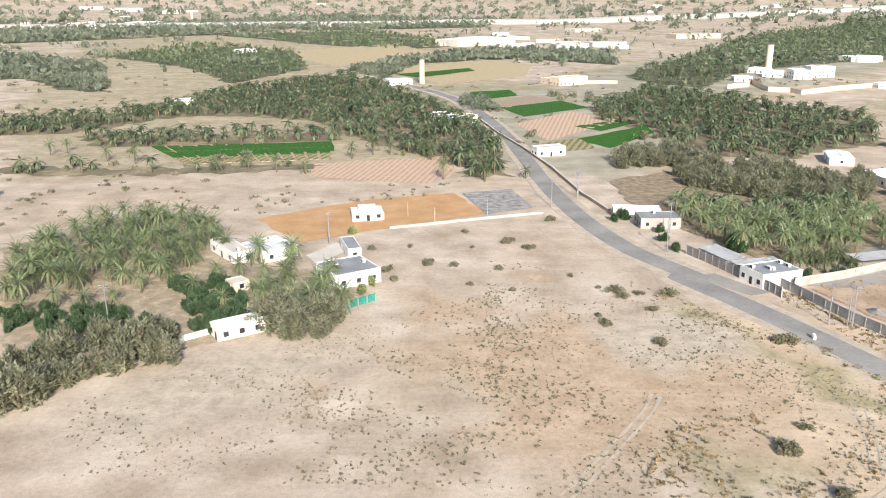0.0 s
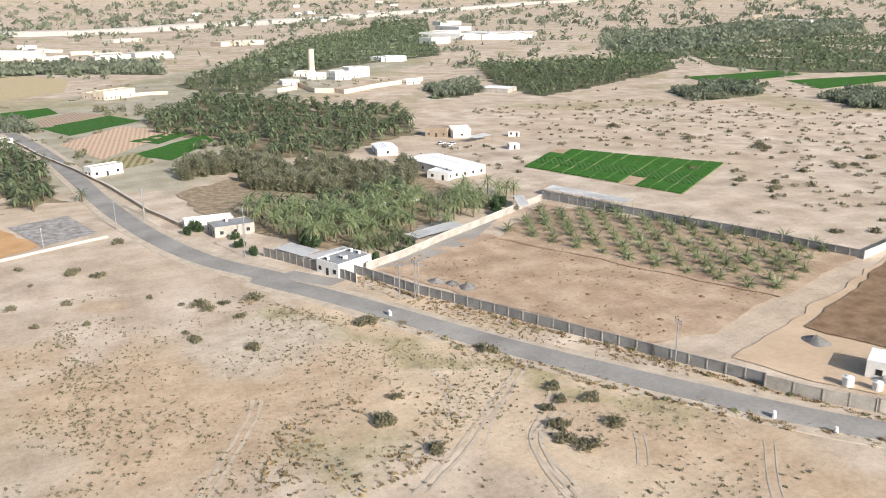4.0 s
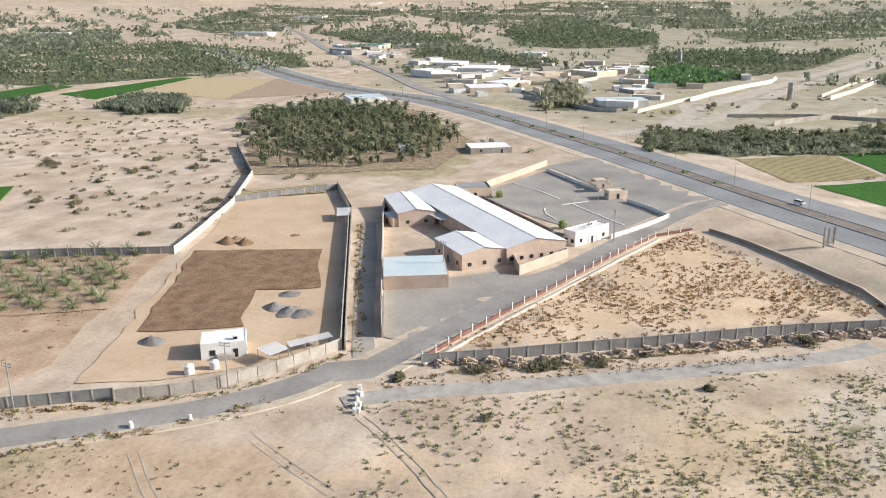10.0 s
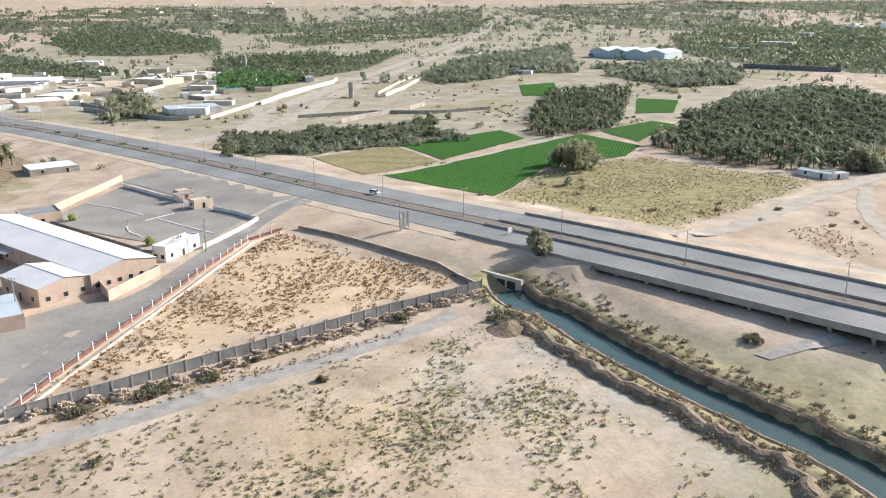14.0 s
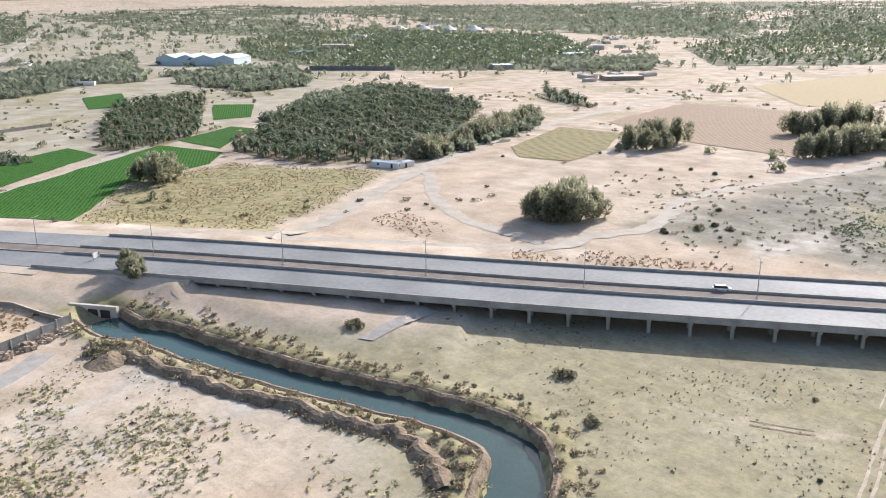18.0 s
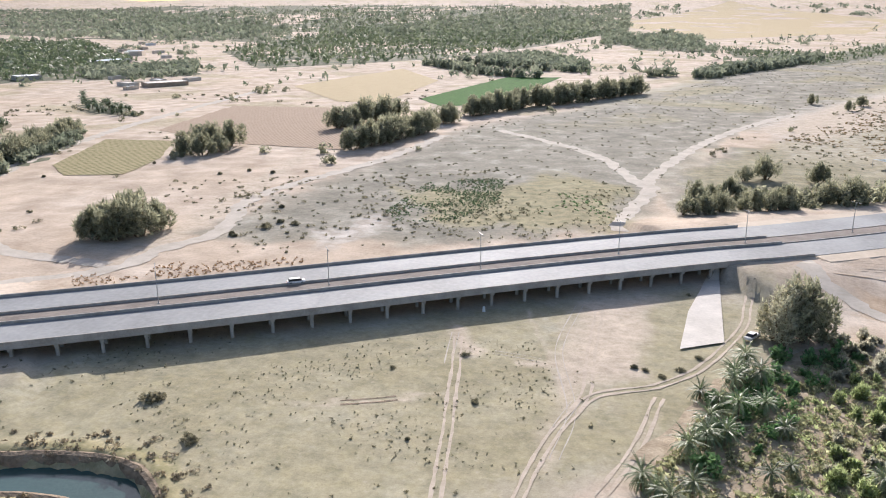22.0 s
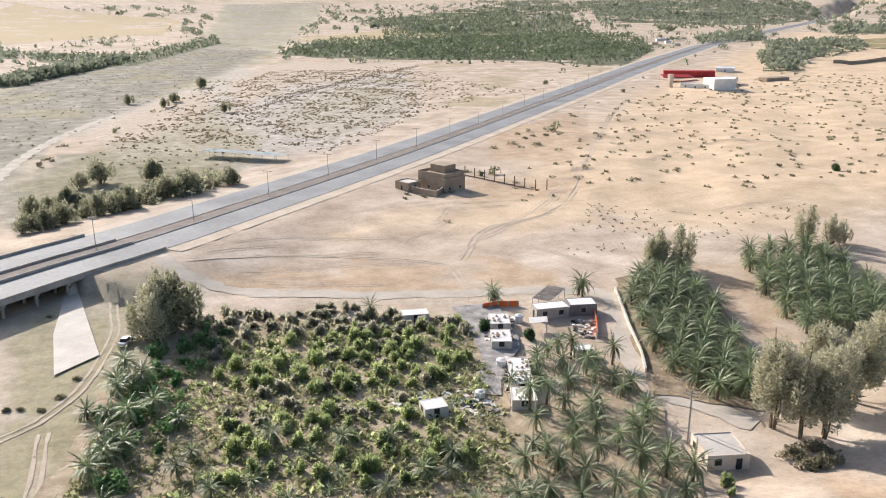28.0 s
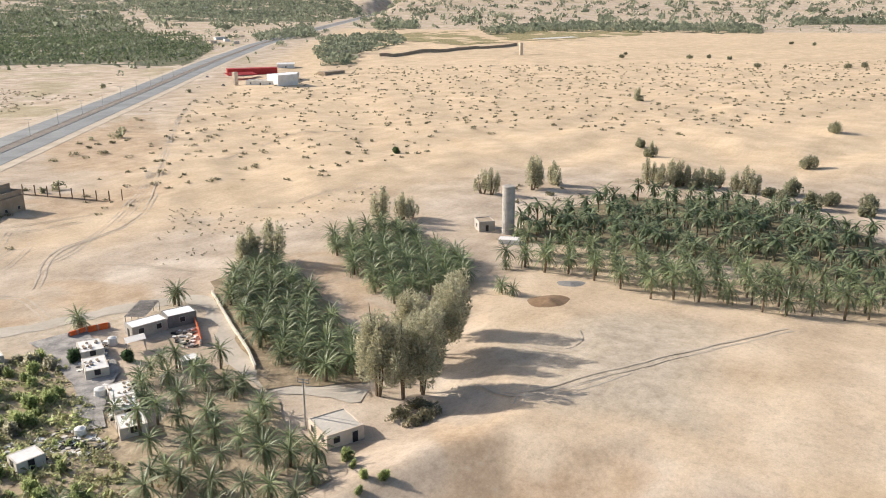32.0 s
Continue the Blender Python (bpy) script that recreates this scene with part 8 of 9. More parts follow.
# farm compound near the bank
building("farm_hall", "white flat-roofed hall with a grey roof and air conditioners", -33.6, 209.3, 13, 13.2, -56.5, 3.8, white_m, roof_grey, 0.3, 3, True, 4, "house")
building("farm_store", "small white store with a grey sheet roof", -36.2, 232.1, 12.5, 4, -71, 3.4, white_m, roof_grey, 0.1, 1, True, 0, "store")
building("farm_house", "long white single-storey farmhouse", -71.2, 228.5, 17.3, 5.6, -50.6, 3.4, white_m, concrete_pale, 0.3, 3, True, 1, "house")
building("farm_house", "white single-storey farmhouse among palms", -59.9, 229.5, 12.3, 11.4, -47.2, 3.4, white_m, white_m, 0.3, 2, True, 1, "house")
building("guest_house", "low white rendered house at the edge of the bank", -53.5, 172, 5.5, 11.2, -54.7, 3.0, white_m, white_m, 0.2, 3, True, 0, "house")
building("garden_room", "small cream garden room among palms", -61.4, 200.3, 4.7, 4.6, -48.3, 2.6, cream_m, concrete_pale, 0.2, 1, True, 0, "house")
slab("patio", [(-49.1, 229.3), (-42.3, 242), (-36.4, 235.8), (-44.6, 221.4)], concrete_pale, "pale concrete patio between the farm buildings", 0.14, 0, "pavement")
building("orange_yard_house", "small white house with a stepped roof on orange earth", -36.3, 271.7, 10.7, 9, 12.6, 2.6, white_m, white_m, 0.2, 3, True, 0, "house")
box_part("roof_room", (-3, -2.5, 2.6, 3, 2.5, 4.2), white_m, bpy.data.objects["orange_yard_house"])
# roadside compound
building("roadside_house", "grey-roofed white house beside the road", 61, 264.7, 8.9, 13.1, -87.1, 3.4, concrete, roof_grey, 0.2, 3, True, 1, "house")
building("roadside_store", "long low white-roofed store by the road", 56.2, 276.6, 5.7, 16.1, -93.3, 2.8, white_m, roof_white, 0.2, 1, False, 0, "store")
building("gate_house", "white house with a grey flat roof inside the gate wall", 79.6, 210.4, 9, 12.8, -68.4, 3.8, white_m, roof_grey, 0.25, 3, True, 6, "house")
canopy("carport", "white sheet carport along the gate wall", 71, 226, 13.4, 6.2, -67.6, 2.8, roof_white)
canopy("carport", "narrow white sheet carport", 78.3, 218.9, 4.1, 13.2, -77.7, 2.8, roof_white)
gable("cattle_shed", "long open white-roofed cattle shed", 169.6, 317.8, 33.9, 18.1, -80.9, 3.8, 4.6, white_m, roof_white, "x", 4)
building("farm_office", "white farm office with dome-like tank", 160.3, 303.4, 10.2, 7, -58.3, 3.2, white_m, white_m, 0.3, 2, True, 1)
building("brick_ruin", "unfinished red-brown block building without a roof", 210.2, 401, 12.8, 9, -46.7, 5.0, brown_m, brown_m, 0.2, 3, True, 0)
gable("white_barn", "white sheet barn with a pitched roof", 219.2, 395.4, 13.6, 10.1, -100.5, 4, 5.5, white_m, roof_white, "y", 1)
gable("grove_shed", "small white shed with a pitched roof beside the palms", 163.5, 369.5, 16.3, 10.1, -103.7, 3.2, 4.0, white_m, roof_white, "x", 1)
canopy("goat_pen", "low white pen roof", 221.2, 374.9, 14.1, 6, 21.1, 2.6)
building("pen_store", "small white store by the pens", 224.2, 347.2, 5.3, 4, -12.2, 2.6, white_m, white_m, 0.2, 1)
building("caravan", "parked pale caravan with an awning", 244.8, 378.8, 6, 3, -29.6, 2.2, white_m, roof_white, 0.05, 2)
canopy("long_shelter", "long low white roof behind the grey wall", 189.1, 241.2, 35.8, 6.4, -71.2, 2.6, roof_white, 0.4, 9)
canopy("garden_shelter", "white L-shaped garden shelter roof", 116.5, 225.1, 6.7, 20.8, -74.2, 2.8, roof_white, 0.3, 5)
canopy("garden_shelter", "white garden shelter roof", 161.2, 243.6, 4, 15.1, -25.7, 2.8, roof_white, 0.3, 3)
canopy("white_awning", "row of white awnings among palms", 119.4, 264.1, 21.1, 4, 5.3, 2.8, roof_white, 0.3, 6)
slab("compound_paving", [(95.4, 250.9), (124.2, 253.5), (131.5, 237.6), (118.3, 228.7), (105.3, 231.3)], asphalt_old, "grey paved garden court", 0.13, 0.5, "pavement")
# stilted hut in the sand yard
hut = building("site_hut", "white cabin raised on a grey block base with stairs", 152.4, 92.2, 9.8, 7.5, -62, 3.7, white_m, roof_white, 0.1, 2, True, 1, "hut")
box_part("stair", (-1.5, -5.2, -0.3, 2.2, -3.9, 1.3), concrete, hut)
canopy("site_shelter", "pale sheet lean-to behind the wall", 150.9, 79.6, 5.2, 4.9, -27.9, 2.6, roof_white)
canopy("site_shelter", "long pale sheet lean-to behind the wall", 157.9, 74, 10.4, 2.6, -42.2, 2.4, roof_white, 0.3, 4)
canopy("lane_awning", "small white awning over the lane gate", 267.9, 109, 5.4, 10, -68.7, 2.6)
# warehouse compound
hall = gable("warehouse", "large white-roofed warehouse with pinkish walls", 267.1, 60, 82.6, 20, -142.2, 5.0, 7.0, pink_m, roof_white, "x", 6)
gable("warehouse_wing", "white-roofed side wing of the warehouse", 276.7, 87.7, 27.9, 12.8, -150.9, 4.8, 6.0, pink_m, roof_white, "x", 2)
gable("front_hall", "white-roofed front hall of the warehouse", 232.1, 54.5, 19.3, 14.5, -140.8, 4.8, 6.2, pink_m, roof_white, "x", 3)
building("blue_roofed_store", "pinkish store with a pale blue flat sheet roof", 210.3, 65.3, 18, 17.6, -160.9, 3.9, pink_m, roof_blue, 0.05, 0, False, 0, "store")
building("yard_room", "small pinkish room with a pale roof in the yard", 266.1, 89.8, 9.8, 5, -137.3, 3.0, pink_m, roof_blue, 0.1, 1)
canopy("loading_canopy", "white loading canopy in the yard", 266.3, 72.5, 12.1, 6.6, -138.9, 3.8, roof_white)
plain_wall([(236.6, 42.9), (219.9, 37.3), (239.4, 26), (254.2, 34.8)], 2.8, "pinkish wall round a small yard", pink_m)
canopy("annex_roof", "grey felt roof over a walled yard", 247.5, 34.4, 17, 5, -27, 3.2, roof_grey, 0.3, 4)
building("gatehouse", "white gatehouse with rooftop tank", 259.3, 22.4, 16.2, 5, -35.3, 4.6, white_m, white_m, 0.3, 3, True, 1)
building("round_room", "cream end room with a blue parapet", 315.3, 72.7, 12.6, 13.1, -158.3, 3.6, cream_m, roof_grey, 0.4, 1)
canopy("pump_shelter", "small flat-roofed pump kiosk in the car park", 330.9, 23.7, 7.6, 4, -58.4, 3.2, concrete_pale)
building("kiosk", "small cream flat-roofed kiosk by the car park gate", 338.5, 24.1, 6.5, 5, -61.8, 3.0, pink_m, concrete_pale, 0.3, 1)
building("kiosk", "small cream kiosk in the car park", 320.3, 16.9, 7.8, 4.5, -61.8, 3.0, cream_m, concrete_pale, 0.4, 1)
plant(BRIGHT, np.array([(271.7, 31.4), (312.2, 61.2)], float), "clipped round shrubs", 0.9, 1.1)
# farm yard
def stones(spots, z, n):
    """Small angular blocks lying on roofs at height z."""
    g, v, f = np.random.default_rng(5), [], []
    for x, y in spots:
        for _ in range(n):
            q = np.array([x, y, z + 0.12]) + (*g.uniform(-2.0, 2.0, 2), 0)
            c = np.array([(a, b, e) for a in (-1, 1) for b in (-1, 1) for e in (-1, 1)]) * g.uniform(0.1, 0.3, (8, 3)) + q
            b0 = len(v)
            v += c.tolist()
            f += [tuple(b0 + k for k in q_) for q_ in ((0, 1, 3, 2), (4, 6, 7, 5), (0, 4, 5, 1), (2, 3, 7, 6), (0, 2, 6, 4), (1, 5, 7, 3))]
    return v, f


building("yard_cabin", "grey cabin with a white sheet roof", -108.4, -155.2, 4.4, 8.4, 75.6, 2.8, concrete, roof_white, 0.05, 2, True)
building("yard_shed", "dark shed with a white sheet roof", -116.4, -153.4, 4.8, 6.8, 68.9, 2.9, concrete_dark, roof_white, 0.05, 1, True)
canopy("yard_awning", "white sheet awning in the farm yard", -100.9, -149.3, 3.6, 4.3, 58.9, 2.4, roof_white)
canopy("brushwood_roof", "sagging roof of rags and brushwood", -113.2, -162.6, 5.0, 10.5, 122.7, 2.6, gravel_m, 0.2, 4)
for a, lab in (((-93.9, -155.4, 6.6, 4.8, 64), "shack with a patched white roof"), ((-88.8, -146.4, 7.0, 4.6, 62), "grey block shack with a white roof"), ((-84, -131.6, 6.6, 4.4, 62.7), "shanty roof patched with white sheets"),
               ((-81, -126.2, 5.6, 4.6, 61.9), "white shanty roof weighted with stones"), ((-77.6, -120, 5.8, 4.8, 61.6), "low shanty roof of white sheets"), ((-101, -132.1, 3, 3.9, 72.7), "small pale shed among palms"),
               ((-78.2, -169, 6.6, 4, 162.5), "small white hut at the orchard edge"), ((-60.4, -124.4, 4.6, 4, 170.6), "small white pump hut")):
    building("shack", lab, *a, 2.2, concrete_pale, white_m, 0.04, 1, True, 0, "shack")
tagged(mesh_of("roof_stones", *stones([(-84, -131.6), (-81, -126.2), (-77.6, -120), (-93.9, -155.4), (-88.8, -146.4)], 2.2, 9), stone_m), "stones and tyres weighting the shanty roofs", "stones", kind="stuff")
building("block_hut", "small cream block hut with a flaking white flat roof", -95.8, -87.6, 7.2, 7.5, 156.9, 2.7, cream_m, concrete_pale, 0.15, 2, True, 0, "hut")
fence([(-96.3, -167.1), (-100.6, -166.7), (-105.2, -164.5)], 1.4, "bright orange plastic barrier fence", 2.2, orange_m, metal_m, name="barrier_fence", post_h=0.0)
fence([(-118.4, -150.5), (-113.7, -143.6), (-109.9, -138.5)], 1.4, "faded red barrier fence", 2.2, orange_m, metal_m, name="barrier_fence", post_h=0.0)
# unfinished brown house
bh = building("unfinished_house", "unfinished brown block house of two storeys", -151.3, -294, 14.6, 12, 109.1, 6.8, brown_m, brown_m, 0.8, 2, True, 0, "house")
box_part("stair_tower", (-5, -1.0, 6.8, 3, 5.6, 9.8), brown_m, bh)
building("side_room", "brown block side room of the house", -151.6, -291.8, 12, 12, -162.9, 5.0, brown_m, brown_m, 0.8, 2, False, 0, "house")
building("outbuilding", "small brown block outbuilding", -137.6, -296.9, 7.8, 7, 108, 3.2, brown_m, concrete_pale, 0.3, 1, True, 0, "store")
plain_wall([(-136, -294.1), (-141.3, -279), (-147.7, -285.5)], 2.4, "brown block yard wall", brown_m)
# red-roofed station
gable("service_building", "long service building with a bright red fascia", -587.2, -606.9, 47.8, 12, 141.7, 6.0, 6.2, red_m, red_m, "x", 0)
canopy("fuel_canopy", "red fuel station canopy", -549.6, -583.3, 27.1, 26.1, 146.8, 4.6, red_m)
building("shop", "white shop at the service station", -517.7, -523.9, 26.2, 10, 113.3, 3.6, white_m, concrete_pale, 0.4, 3, True, 1)
building("workshop", "white workshop with a pale roof", -555.9, -531.8, 64.3, 12, -147.5, 3.8, white_m, roof_white, 0.2, 1)
gable("storage_barn", "white pitched storage barn", -656.2, -627, 18.2, 12, 134, 3.8, 5.0, white_m, roof_white, "x", 1)
building("yard_block", "brown walled yard beside the station", -625.8, -538.2, 27.1, 10, 175.4, 2.4, brown_m, brown_m, 0.1, 0, False)
tower_m = surf("stained_concrete", (0.3, 0.29, 0.27), (0.48, 0.46, 0.43), 0.25, 0.85, 0.15, 1.0)


def water_tower(cx, cy, h, r, label, material=None):
    root = empty("water_tower", pose(cx, cy, hz1(cx, cy)), label=label, category="water tower")
    part("shaft", tube(r, r * 0.97, -0.6, h, 20), material or tower_m, root, smooth=False)
    part("lid", tube(r * 1.03, r * 0.9, h, h + 0.35, 20), concrete, root)
    box_part("ladder", (-0.2, -r - 0.12, 0, 0.2, -r + 0.02, h), metal_m, root)
    return root


water_tower(-225.8, -123.9, 15.5, 2.1, "tall round concrete water tower with a domed lid")
water_tower(-957.9, -504.2, 15, 2.4, "round cream water tower on the dunes", cream_m)
water_tower(-42.7, 688, 19, 2.2, "tall square-looking pale water tower", cream_m)
water_tower(280, 809.6, 22, 3.2, "pale round villa water tower", cream_m)
water_tower(-727.5, 2176.5, 22, 3.0, "far pale round water tower", cream_m)
water_tower(674.1, -90.1, 12, 2.2, "grey concrete water tower", tower_m)
water_tower(991.7, -12.4, 16, 2.2, "grey concrete water tower at the village", tower_m)
water_tower(3189, 799.9, 26, 3.0, "far pale round water tower", cream_m)
box_part("sign_pillar", (-2, -1.5, 0, 2, 1.5, 11), cream_m, empty("station_sign", pose(-508.6, -547.2, 0), label="tall cream sign pillar of the service station", category="sign"))
building("tank_base", "low white concrete tank", -216.6, -118.4, 6.4, 4, 111.2, 1.4, white_m, white_m, 0.05, 0, False, 0, "tank")
building("pump_house", "small grey block pump house without a roof", -226, -132.9, 5.4, 6, 136.5, 3.2, concrete, brown_m, 0.2, 1, True)
building("ruined_pen", "low ruined grey walls in the grove", -210.4, -153.6, 6.3, 5, 96.5, 1.4, concrete, brown_m, 0.2, 0, False)
# villa compound
for a, h in (((259.1, 770.9, 16.7, 14, -48.8), 4), ((260.6, 739.7, 17.7, 12, -19.7), 4.5), ((276.9, 722.9, 16.1, 14, 4.9), 7), ((291.9, 734.2, 10.5, 12, 10.8), 9), ((302.8, 737.1, 14.8, 10, 22.4), 8.5), ((222.7, 704, 15, 10, -0.2), 3.5), ((316.4, 655.6, 14.5, 8, 9.9), 3.5), ((420.9, 914.8, 24.5, 10, -32.6), 4)):
    building("villa", "white rendered villa block with flat roofs and parapets", *a, h, white_m, concrete_pale, 0.8, 3, True, 1, "villa")
building("field_villa", "cream single-storey villa among fields", 66.5, 682.5, 26.6, 12, -60.5, 4, cream_m, cream_m, 0.6, 3, True, 1, "villa")
building("field_villa", "cream villa with a stepped flat roof", 76.9, 681.2, 29.7, 12, 33.8, 6, cream_m, cream_m, 0.6, 3, True, 1, "villa")
plain_wall([(92.5, 684.4), (103.2, 687.7), (117, 685)], 2.4, "cream garden wall", cream_m)
for a, lab in (((-19.4, 491.8, 10.9, 8, 24.2), "white farm building among palms"), ((-6.7, 482.3, 16.1, 8, 23.6), "white farm building by the road"), ((-61.4, 681.1, 19.5, 12, 24.6), "white farm store by a tower"), ((-195.6, 552.6, 12.8, 10, 25.8), "white farmhouse in the grove"), ((-282.6, 1031.6, 26.7, 12, 42.3), "white villa among palms"), ((-719.6, 1789.8, 60.8, 20, 58.3), "white hall beside the far road"), ((35.3, 384, 14.7, 6, 21.8), "small white store beside the road")):
    building("farm_building", lab, *a, 4, white_m, concrete_pale, 0.5, 3, True, 0)
for a in ((713.4, 1239.7, 30.9, 24, -30.8), (742.3, 1222.5, 32.6, 24, -30.8), (778.1, 1201.1, 50.9, 24, -30.8)):
    gable("far_warehouse", "far white vaulted warehouse by the road", *a, 7, 10, white_m, roof_white, "y", 0)
building("far_office", "far white office block by warehouses", 753.9, 1412.7, 60.4, 18, 14.5, 8, white_m, white_m, 0.6, 3)
gable("container_shed", "pale shed beside the dirt track", 305.6, -242.1, 14.8, 5, -158.4, 2.6, 3.0, white_m, roof_blue, "x", 2)
building("container", "pale container cabin beside the track", 300.1, -247.4, 10.3, 4, -90.6, 2.6, white_m, roof_blue, 0.05, 1)
canopy("long_pen", "long open animal shelter with a pale roof", -97.1, -401.9, 46, 11, -47.9, 2.8, roof_blue, 0.9, 7)

# buildings along the roads and in the far farms, one by one
FAR = [
    ((2888, 1262, 90.0, 76, -84), 7.2, white_m, roof_white, "large white hall beside the far road"),
    ((1295, 471, 58.7, 48, -97), 4.6, cream_m, teal_m, "workshop with a teal sheet roof"),
    ((1154, 451, 65.0, 27, -129), 6.5, concrete, roof_grey, "row of grey roadside shops"),
    ((1142, 401, 33.0, 30, -67), 4.0, white_m, roof_white, "low white workshop beside the road"),
    ((1329, 411, 32.1, 32, -93), 4.7, white_m, roof_white, "white shed among palms"),
    ((821, 233, 37.6, 23, -130), 6.4, white_m, roof_white, "white roadside shop block"),
    ((813, 214, 25.6, 26, -86), 4.0, cream_m, roof_white, "cream roadside shop with parapets"),
    ((960, 248, 33.8, 34, -96), 4.0, white_m, roof_white, "wide white-roofed store near shops"),
    ((892, 193, 47.1, 46, -94), 4.2, white_m, roof_white, "wide white-roofed market hall"),
    ((695, 148, 33.1, 33, -68), 4.2, cream_m, roof_white, "large cream flat-roofed house"),
    ((744, 139, 35.2, 27, -26), 3.5, cream_m, roof_white, "cream house with a yard"),
    ((810, 135, 30.7, 27, -64), 3.3, concrete_pale, cream_m, "pale block house among yards"),
    ((847, 115, 24.5, 23, -53), 3.5, cream_m, cream_m, "cream village house with parapets"),
    ((851, 72, 36.1, 30, -126), 5.7, cream_m, roof_white, "tall cream village house"),
    ((890, 50, 18.7, 19, -98), 4.2, cream_m, roof_white, "cream village house with parapets"),
    ((618, 32, 36.3, 23, -75), 4.1, white_m, roof_blue, "long white sheet-roofed shed"),
    ((926, 35, 36.2, 27, -53), 3.7, cream_m, roof_white, "cream house behind the wall"),
    ((748, 4, 19.4, 19, -73), 3.5, cream_m, teal_m, "small house with a green roof"),
    ((705, 24, 20.3, 20, -51), 2.8, concrete, roof_white, "grey block house in the village"),
    ((609, 226, 28.5, 28, -57), 3.0, white_m, roof_blue, "shed with a pale blue sheet roof"),
    ((404, 130, 7.3, 10, -75), 2.8, white_m, roof_white, "small white hut at the grove edge"),
    ((413, 87, 21.3, 17, -67), 2.8, concrete, roof_white, "low pale concrete block"),
    ((3338, 1108, 81.4, 38, -87), 7.2, cream_m, roof_white, "far cream villa among groves"),
    ((1136, 176, 29.1, 23, -96), 4.6, white_m, roof_white, "white house in the fields"),
    ((1871, 57, 42.7, 23, -94), 3.8, white_m, roof_white, "far white greenhouse in the fields"),
    ((1724, 894, 90.0, 30, -100), 7.2, white_m, roof_white, "white shops beside the highway"),
    ((769, 1304, 49.7, 50, -56), 8.8, concrete, roof_white, "pale factory bay with a white roof"),
    ((792, 1277, 42.7, 43, -30), 8.8, concrete, roof_white, "pale factory bay with a white roof"),
    ((828, 1260, 44.2, 44, -23), 8.8, concrete, roof_white, "pale factory bay with a white roof"),
    ((857, 1568, 90.0, 30, -85), 8.8, white_m, white_m, "white factory offices by the halls"),
    ((696, 1290, 64.3, 27, -61), 8.8, white_m, roof_white, "white factory store by the halls"),
    ((407, 893, 25.5, 19, -22), 4.6, white_m, roof_white, "white shed at the grove edge"),
    ((351, 567, 23.8, 19, -54), 3.2, concrete, roof_white, "open farm shed with a white roof"),
    ((1999, 1758, 66.3, 38, -53), 8.8, cream_m, concrete_pale, "cream villa above the groves"),
    ((1731, 1425, 74.5, 38, -68), 8.8, white_m, concrete_pale, "white villa above the groves"),
    ((-694, 1765, 53.5, 54, -2), 9.6, white_m, roof_white, "big white hall beside the far highway"),
    ((-441, 1816, 82.7, 30, -5), 7.0, white_m, concrete_pale, "low white row of town houses"),
    ((-839, 1782, 43.4, 30, 34), 7.4, white_m, concrete_pale, "low white row of town houses"),
    ((-784, 1813, 54.8, 30, 3), 5.3, white_m, concrete_pale, "low white row of town houses"),
    ((-21, 1163, 45.6, 46, 42), 8.6, concrete_pale, roof_white, "long white-roofed poultry shed"),
    ((11, 1199, 53.6, 54, 47), 9.0, concrete_pale, roof_white, "long white-roofed poultry shed"),
    ((-931, 2615, 56.3, 34, 5), 9.6, white_m, concrete_pale, "white town house among trees"),
    ((-1290, 2848, 82.9, 38, 8), 9.6, white_m, concrete_pale, "white town house among trees"),
    ((-1136, 2761, 90.0, 38, 42), 9.6, white_m, concrete_pale, "white town house among trees"),
    ((129, 1124, 37.6, 27, 12), 5.3, white_m, concrete_pale, "white garden villa with terraces"),
    ((176, 1140, 48.0, 27, 15), 5.4, white_m, concrete_pale, "white garden villa with terraces"),
    ((123, 1058, 38.4, 19, 13), 2.9, white_m, teal_m, "garden pavilion with a green roof"),
    ((74, 1162, 15.9, 16, -8), 4.0, white_m, concrete_pale, "white garden house among trees"),
    ((194, 1524, 59.5, 30, 33), 5.2, concrete_pale, concrete_pale, "pale store beyond the trees"),
    ((336, 1314, 76.6, 30, 18), 6.6, cream_m, concrete_pale, "cream farm block beyond the grove"),
    ((407, 903, 33.3, 27, 21), 4.7, white_m, roof_white, "white shed at the far grove"),
    ((713, 1353, 90.0, 34, 32), 9.6, white_m, concrete_pale, "tall white villa among palms"),
    ((611, 1177, 41.6, 27, 18), 9.6, white_m, concrete_pale, "white villa annex among palms"),
    ((1010, 1880, 63.2, 34, -3), 9.6, white_m, concrete_pale, "white house near the highway"),
    ((1216, -864, 56.3, 30, -151), 7.2, cream_m, concrete_pale, "cream villa in the palm plantation"),
    ((1126, -731, 42.2, 34, -117), 4.5, cream_m, teal_m, "low shed with a greenish roof"),
    ((1501, -1131, 29.9, 23, -145), 7.2, white_m, concrete_pale, "white house in the plantation"),
    ((683, -721, 23.7, 23, -120), 4.7, concrete, roof_white, "open white-roofed pen near palms"),
    ((546, -500, 15.5, 16, -145), 3.0, cream_m, concrete_pale, "small cream house behind the grove"),
    ((842, -1117, 26.1, 26, -156), 7.2, cream_m, roof_blue, "tall cream farm store among trees"),
    ((497, -698, 38.7, 23, -128), 4.0, brown_m, concrete_pale, "long brown animal shed"),
    ((756, -948, 50.4, 27, -98), 4.9, concrete, roof_blue, "grey farm sheds among trees"),
    ((-527, -509, 19.4, 19, 163), 8.8, white_m, roof_white, "tall white block of the service station")]
for (x, y, w, d, rot), h, wall, roof, lab in FAR:
    building("roadside_building" if math.hypot(x, y) < 1000 else "far_building", lab, x, y, w, d, rot, h, wall, roof, 0.12, 3, True, 0, plain=True)
